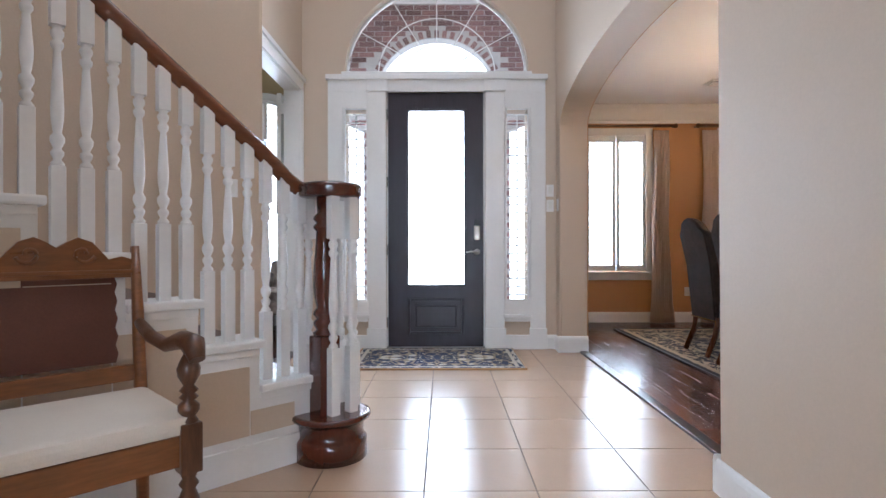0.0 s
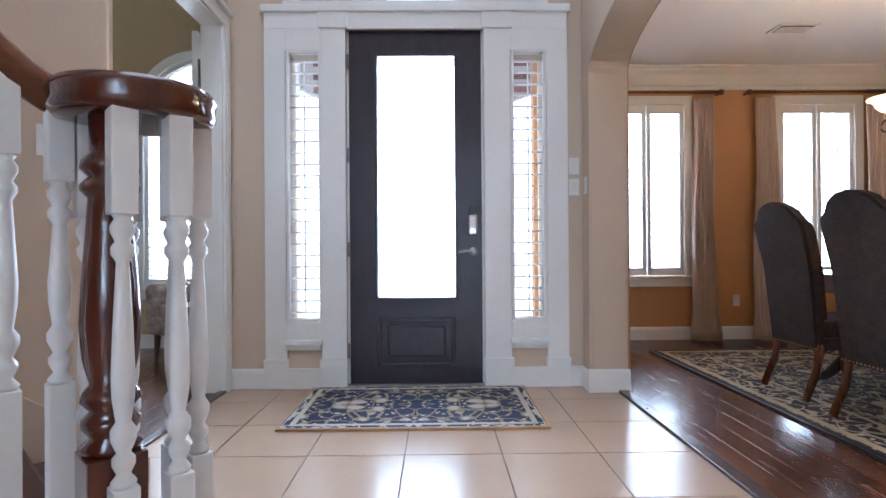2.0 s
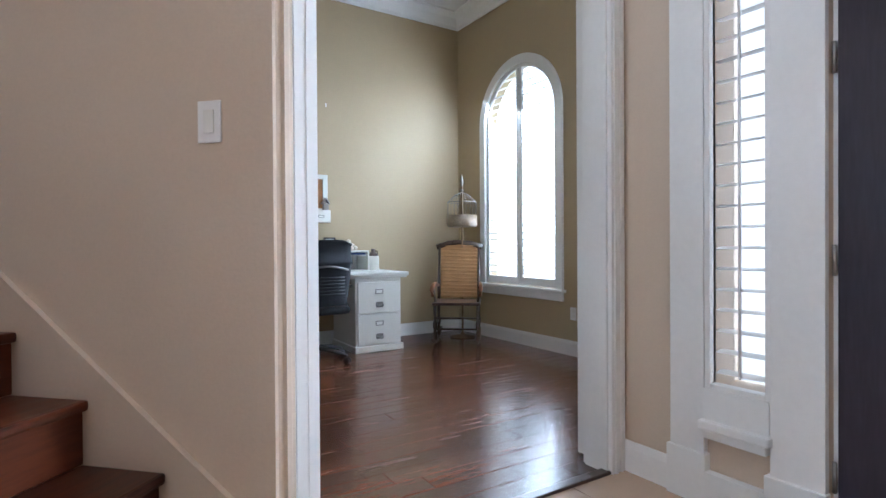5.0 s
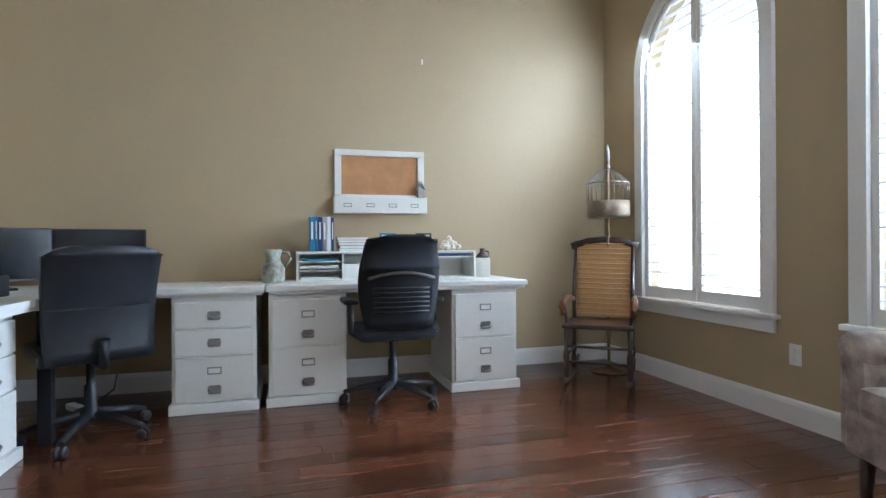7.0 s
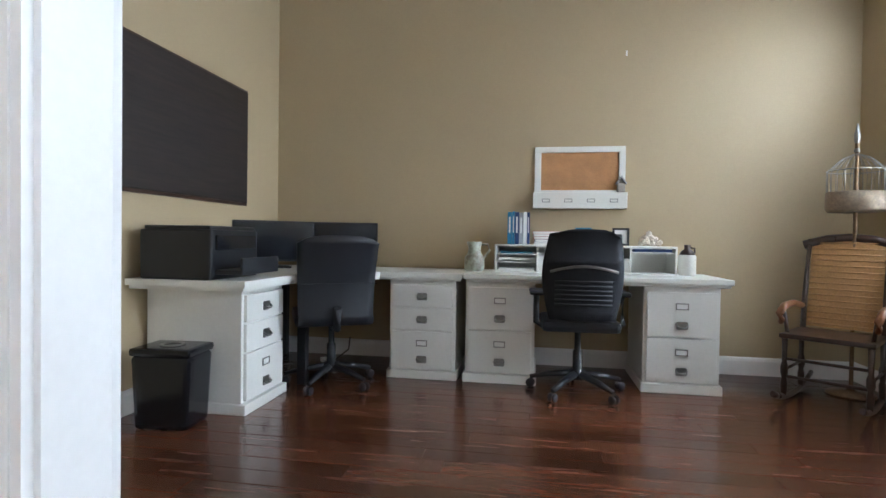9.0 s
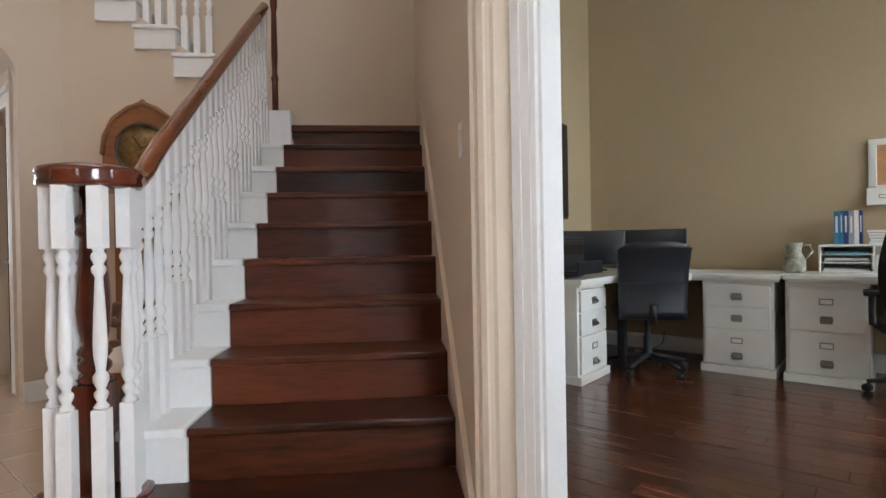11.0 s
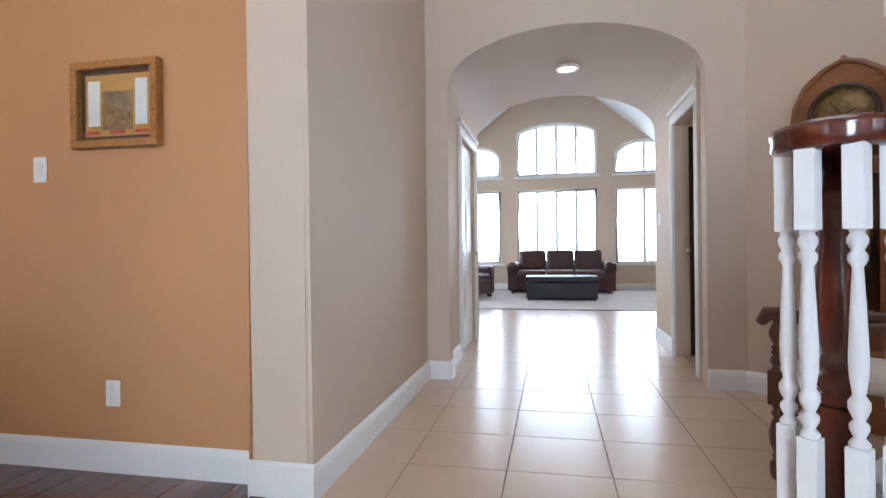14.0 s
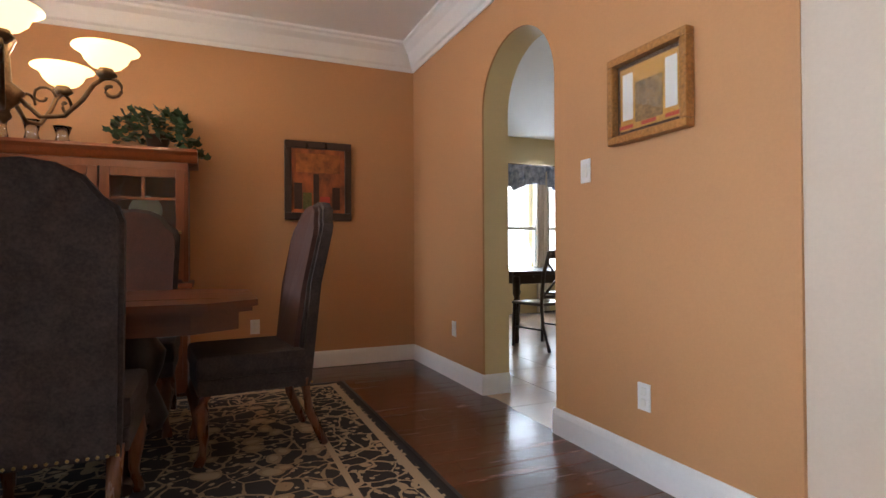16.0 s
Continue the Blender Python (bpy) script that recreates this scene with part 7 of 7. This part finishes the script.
part("lower_rail", tube(bmesh.new(), [(-0.2, -0.195, 0.52), (0.2, -0.195, 0.52)], 0.015, 8), DARKWOOD, xc)
for m in (pose(5.75, 0.92, 0, 0, 0, 190), pose(5.95, -0.55, 0, 0, 0, 5)):
    copy_thing(xc, m)
VAL = material("blue_floral_valance", (0.40, 0.42, 0.48), 0.85, vary=0.4, grain=14, big=7, dark=(0.10, 0.13, 0.22))
val = thing("window_valance", "blue and cream floral valance over the breakfast windows", "valance", pose(7.50, -0.75, 0))
bm = bmesh.new()
rows = []
for k in range(9):
    t = k / 8
    row = []
    for i in range(121):
        u = i / 120
        y = -1.6 + 3.2 * u
        drop = 0.30 + 0.12 * abs(math.sin(math.pi * u * 4)) * -1 + 0.10
        row.append(bm.verts.new((0.03 * math.sin(2 * math.pi * u * 26) * (0.4 + t), y, 2.30 - drop * t)))
    rows.append(row)
for a, b in zip(rows, rows[1:]):
    for i in range(120):
        bm.faces.new((a[i], a[i + 1], b[i + 1], b[i])).smooth = True
v_ = part("cloth", bm, VAL, val)
v_.modifiers.new("thickness", "SOLIDIFY").thickness = 0.004
part("rod", tube(bmesh.new(), [(0.02, -1.65, 2.31), (0.02, 1.65, 2.31)], 0.012, 8), BRONZE, val)
for y in (-1.275, -0.225):
    dp = thing("side_drape", "cream drape between the breakfast windows", "curtain", pose(7.52, y, 0))
    bm = bmesh.new()
    rows = [[bm.verts.new((0.02 * math.sin(2 * math.pi * 3 * i / 24), -0.12 + 0.24 * i / 24, 0.02 + 2.2 * k / 6)) for i in range(25)] for k in range(7)]
    for a, b in zip(rows, rows[1:]):
        for i in range(24):
            bm.faces.new((a[i], a[i + 1], b[i + 1], b[i])).smooth = True
    part("cloth", bm, LINEN, dp).modifiers.new("thickness", "SOLIDIFY").thickness = 0.004

# ---------------- pieces: porch bricks, floor tiles, planks ----------------
brick = mesh_of("brick", cube(-0.096, 0.096, -0.006, 0.012, -0.029, 0.029, 0.003), BRICK)
half = mesh_of("brick", cube(-0.045, 0.045, -0.006, 0.012, -0.029, 0.029, 0.003), BRICK)
pc, pa = (PA0 + PA1) / 2, (PA1 - PA0) / 2
count = 0
for k in range(24):
    z = 2.60 + k * 0.068
    for i in range(-7, 8):
        x = i * 0.204 + (0.102 if k % 2 else 0.0)
        inside = z > PZ and (x - pc) ** 2 / (pa + 0.24) ** 2 + (z - PZ) ** 2 / (PR + 0.14) ** 2 < 1
        if inside or (z <= PZ and abs(x - pc) < pa + 0.2) or (z < 2.92 and abs(x) > 1.02) or abs(x) > 1.45 or z > 4.12:
            continue
        part("brick", brick, BRICK, porch, m=pose(x, 6.815, z))
for i in range(25):
    t = math.pi * (i + 0.5) / 25
    x, z = pc - (pa + 0.055) * math.cos(t), PZ + (PR + 0.055) * math.sin(t)
    part("brick", half, BRICK, porch, m=pose(x, 6.812, z, 0, -math.degrees(math.atan2((PR) * math.sin(t), -(pa) * math.cos(t)))))
for sx in (-0.89, 0.87):
    for k in range(37):
        part("brick", half, BRICK, porch, m=pose(sx + (0.02 if k % 2 else -0.02), 6.815, -0.02 + k * 0.068))

floor_f, floor_o, floor_d = bpy.data.objects["floor_foyer"], bpy.data.objects["floor_office"], bpy.data.objects["floor_dining"]
TP = 0.4465
tile = mesh_of("tile", cube(-0.5, 0.5, -0.5, 0.5, -0.006, 0.0, 0.0022), TILE)


def lay_tiles(x0, x1, y0, y1, parent):
    gx, gy = -0.009, 3.305
    for i in range(math.floor((x0 - gx) / TP), math.ceil((x1 - gx) / TP)):
        for j in range(math.floor((y0 - gy) / TP), math.ceil((y1 - gy) / TP)):
            a, b = max(x0, gx + i * TP + 0.003), min(x1, gx + (i + 1) * TP - 0.003)
            c, d = max(y0, gy + j * TP + 0.003), min(y1, gy + (j + 1) * TP - 0.003)
            if b - a < 0.02 or d - c < 0.02:
                continue
            part("tile", tile, TILE, parent, m=pose((a + b) / 2, (c + d) / 2, 0.0) @ Matrix.Diagonal((b - a, d - c, 1, 1)))


lay_tiles(-1.27, 1.335, 1.9, 4.985, floor_f)
lay_tiles(-2.2, 1.15, -0.06, 1.9, floor_f)
lay_tiles(-2.1, XH1 + 0.1, -2.1, -0.06, floor_f)
lay_tiles(-3.3, 3.3, -5.0, -2.1, floor_f)
bm = bmesh.new()
for i in range(13):
    for j in range(11):
        box(bm, 1.5 + i * TP + 0.003, 1.5 + (i + 1) * TP - 0.003, DY0 - 0.01 - (j + 1) * TP + 0.003, DY0 - 0.01 - j * TP - 0.003, -0.006, 0.0)
tagged(part("breakfast_tiles", bm, TILE, floor_f), "beige ceramic tiles of the breakfast room", kind="stuff")

lens_ = [0.9, 1.2, 1.5]
planks = {ln: mesh_of("plank", cube(-0.0615, 0.0615, -ln / 2 + 0.0012, ln / 2 - 0.0012, -0.012, 0.0, 0.0016), PLANK) for ln in lens_}


def lay_planks(x0, x1, y0, y1, parent, seed):
    rnd = random.Random(seed)
    x = x0 + 0.0625
    while x < x1:
        y = y0 - rnd.uniform(0, 1.0)
        while y < y1:
            ln = rnd.choice(lens_)
            a, b = max(y0, y), min(y1, y + ln)
            if b - a > 0.05:
                part("plank", planks[ln], PLANK, parent, m=pose(x, (a + b) / 2, rnd.uniform(-0.0006, 0.0004)) @ Matrix.Diagonal((1, (b - a) / ln, 1, 1)))
            y += ln
        x += 0.125


lay_planks(OX0, -1.31, OY0 - 0.02, OY1, floor_o, 3)
lay_planks(1.40, DX1, DY0 - 0.03, DY1, floor_d, 5)
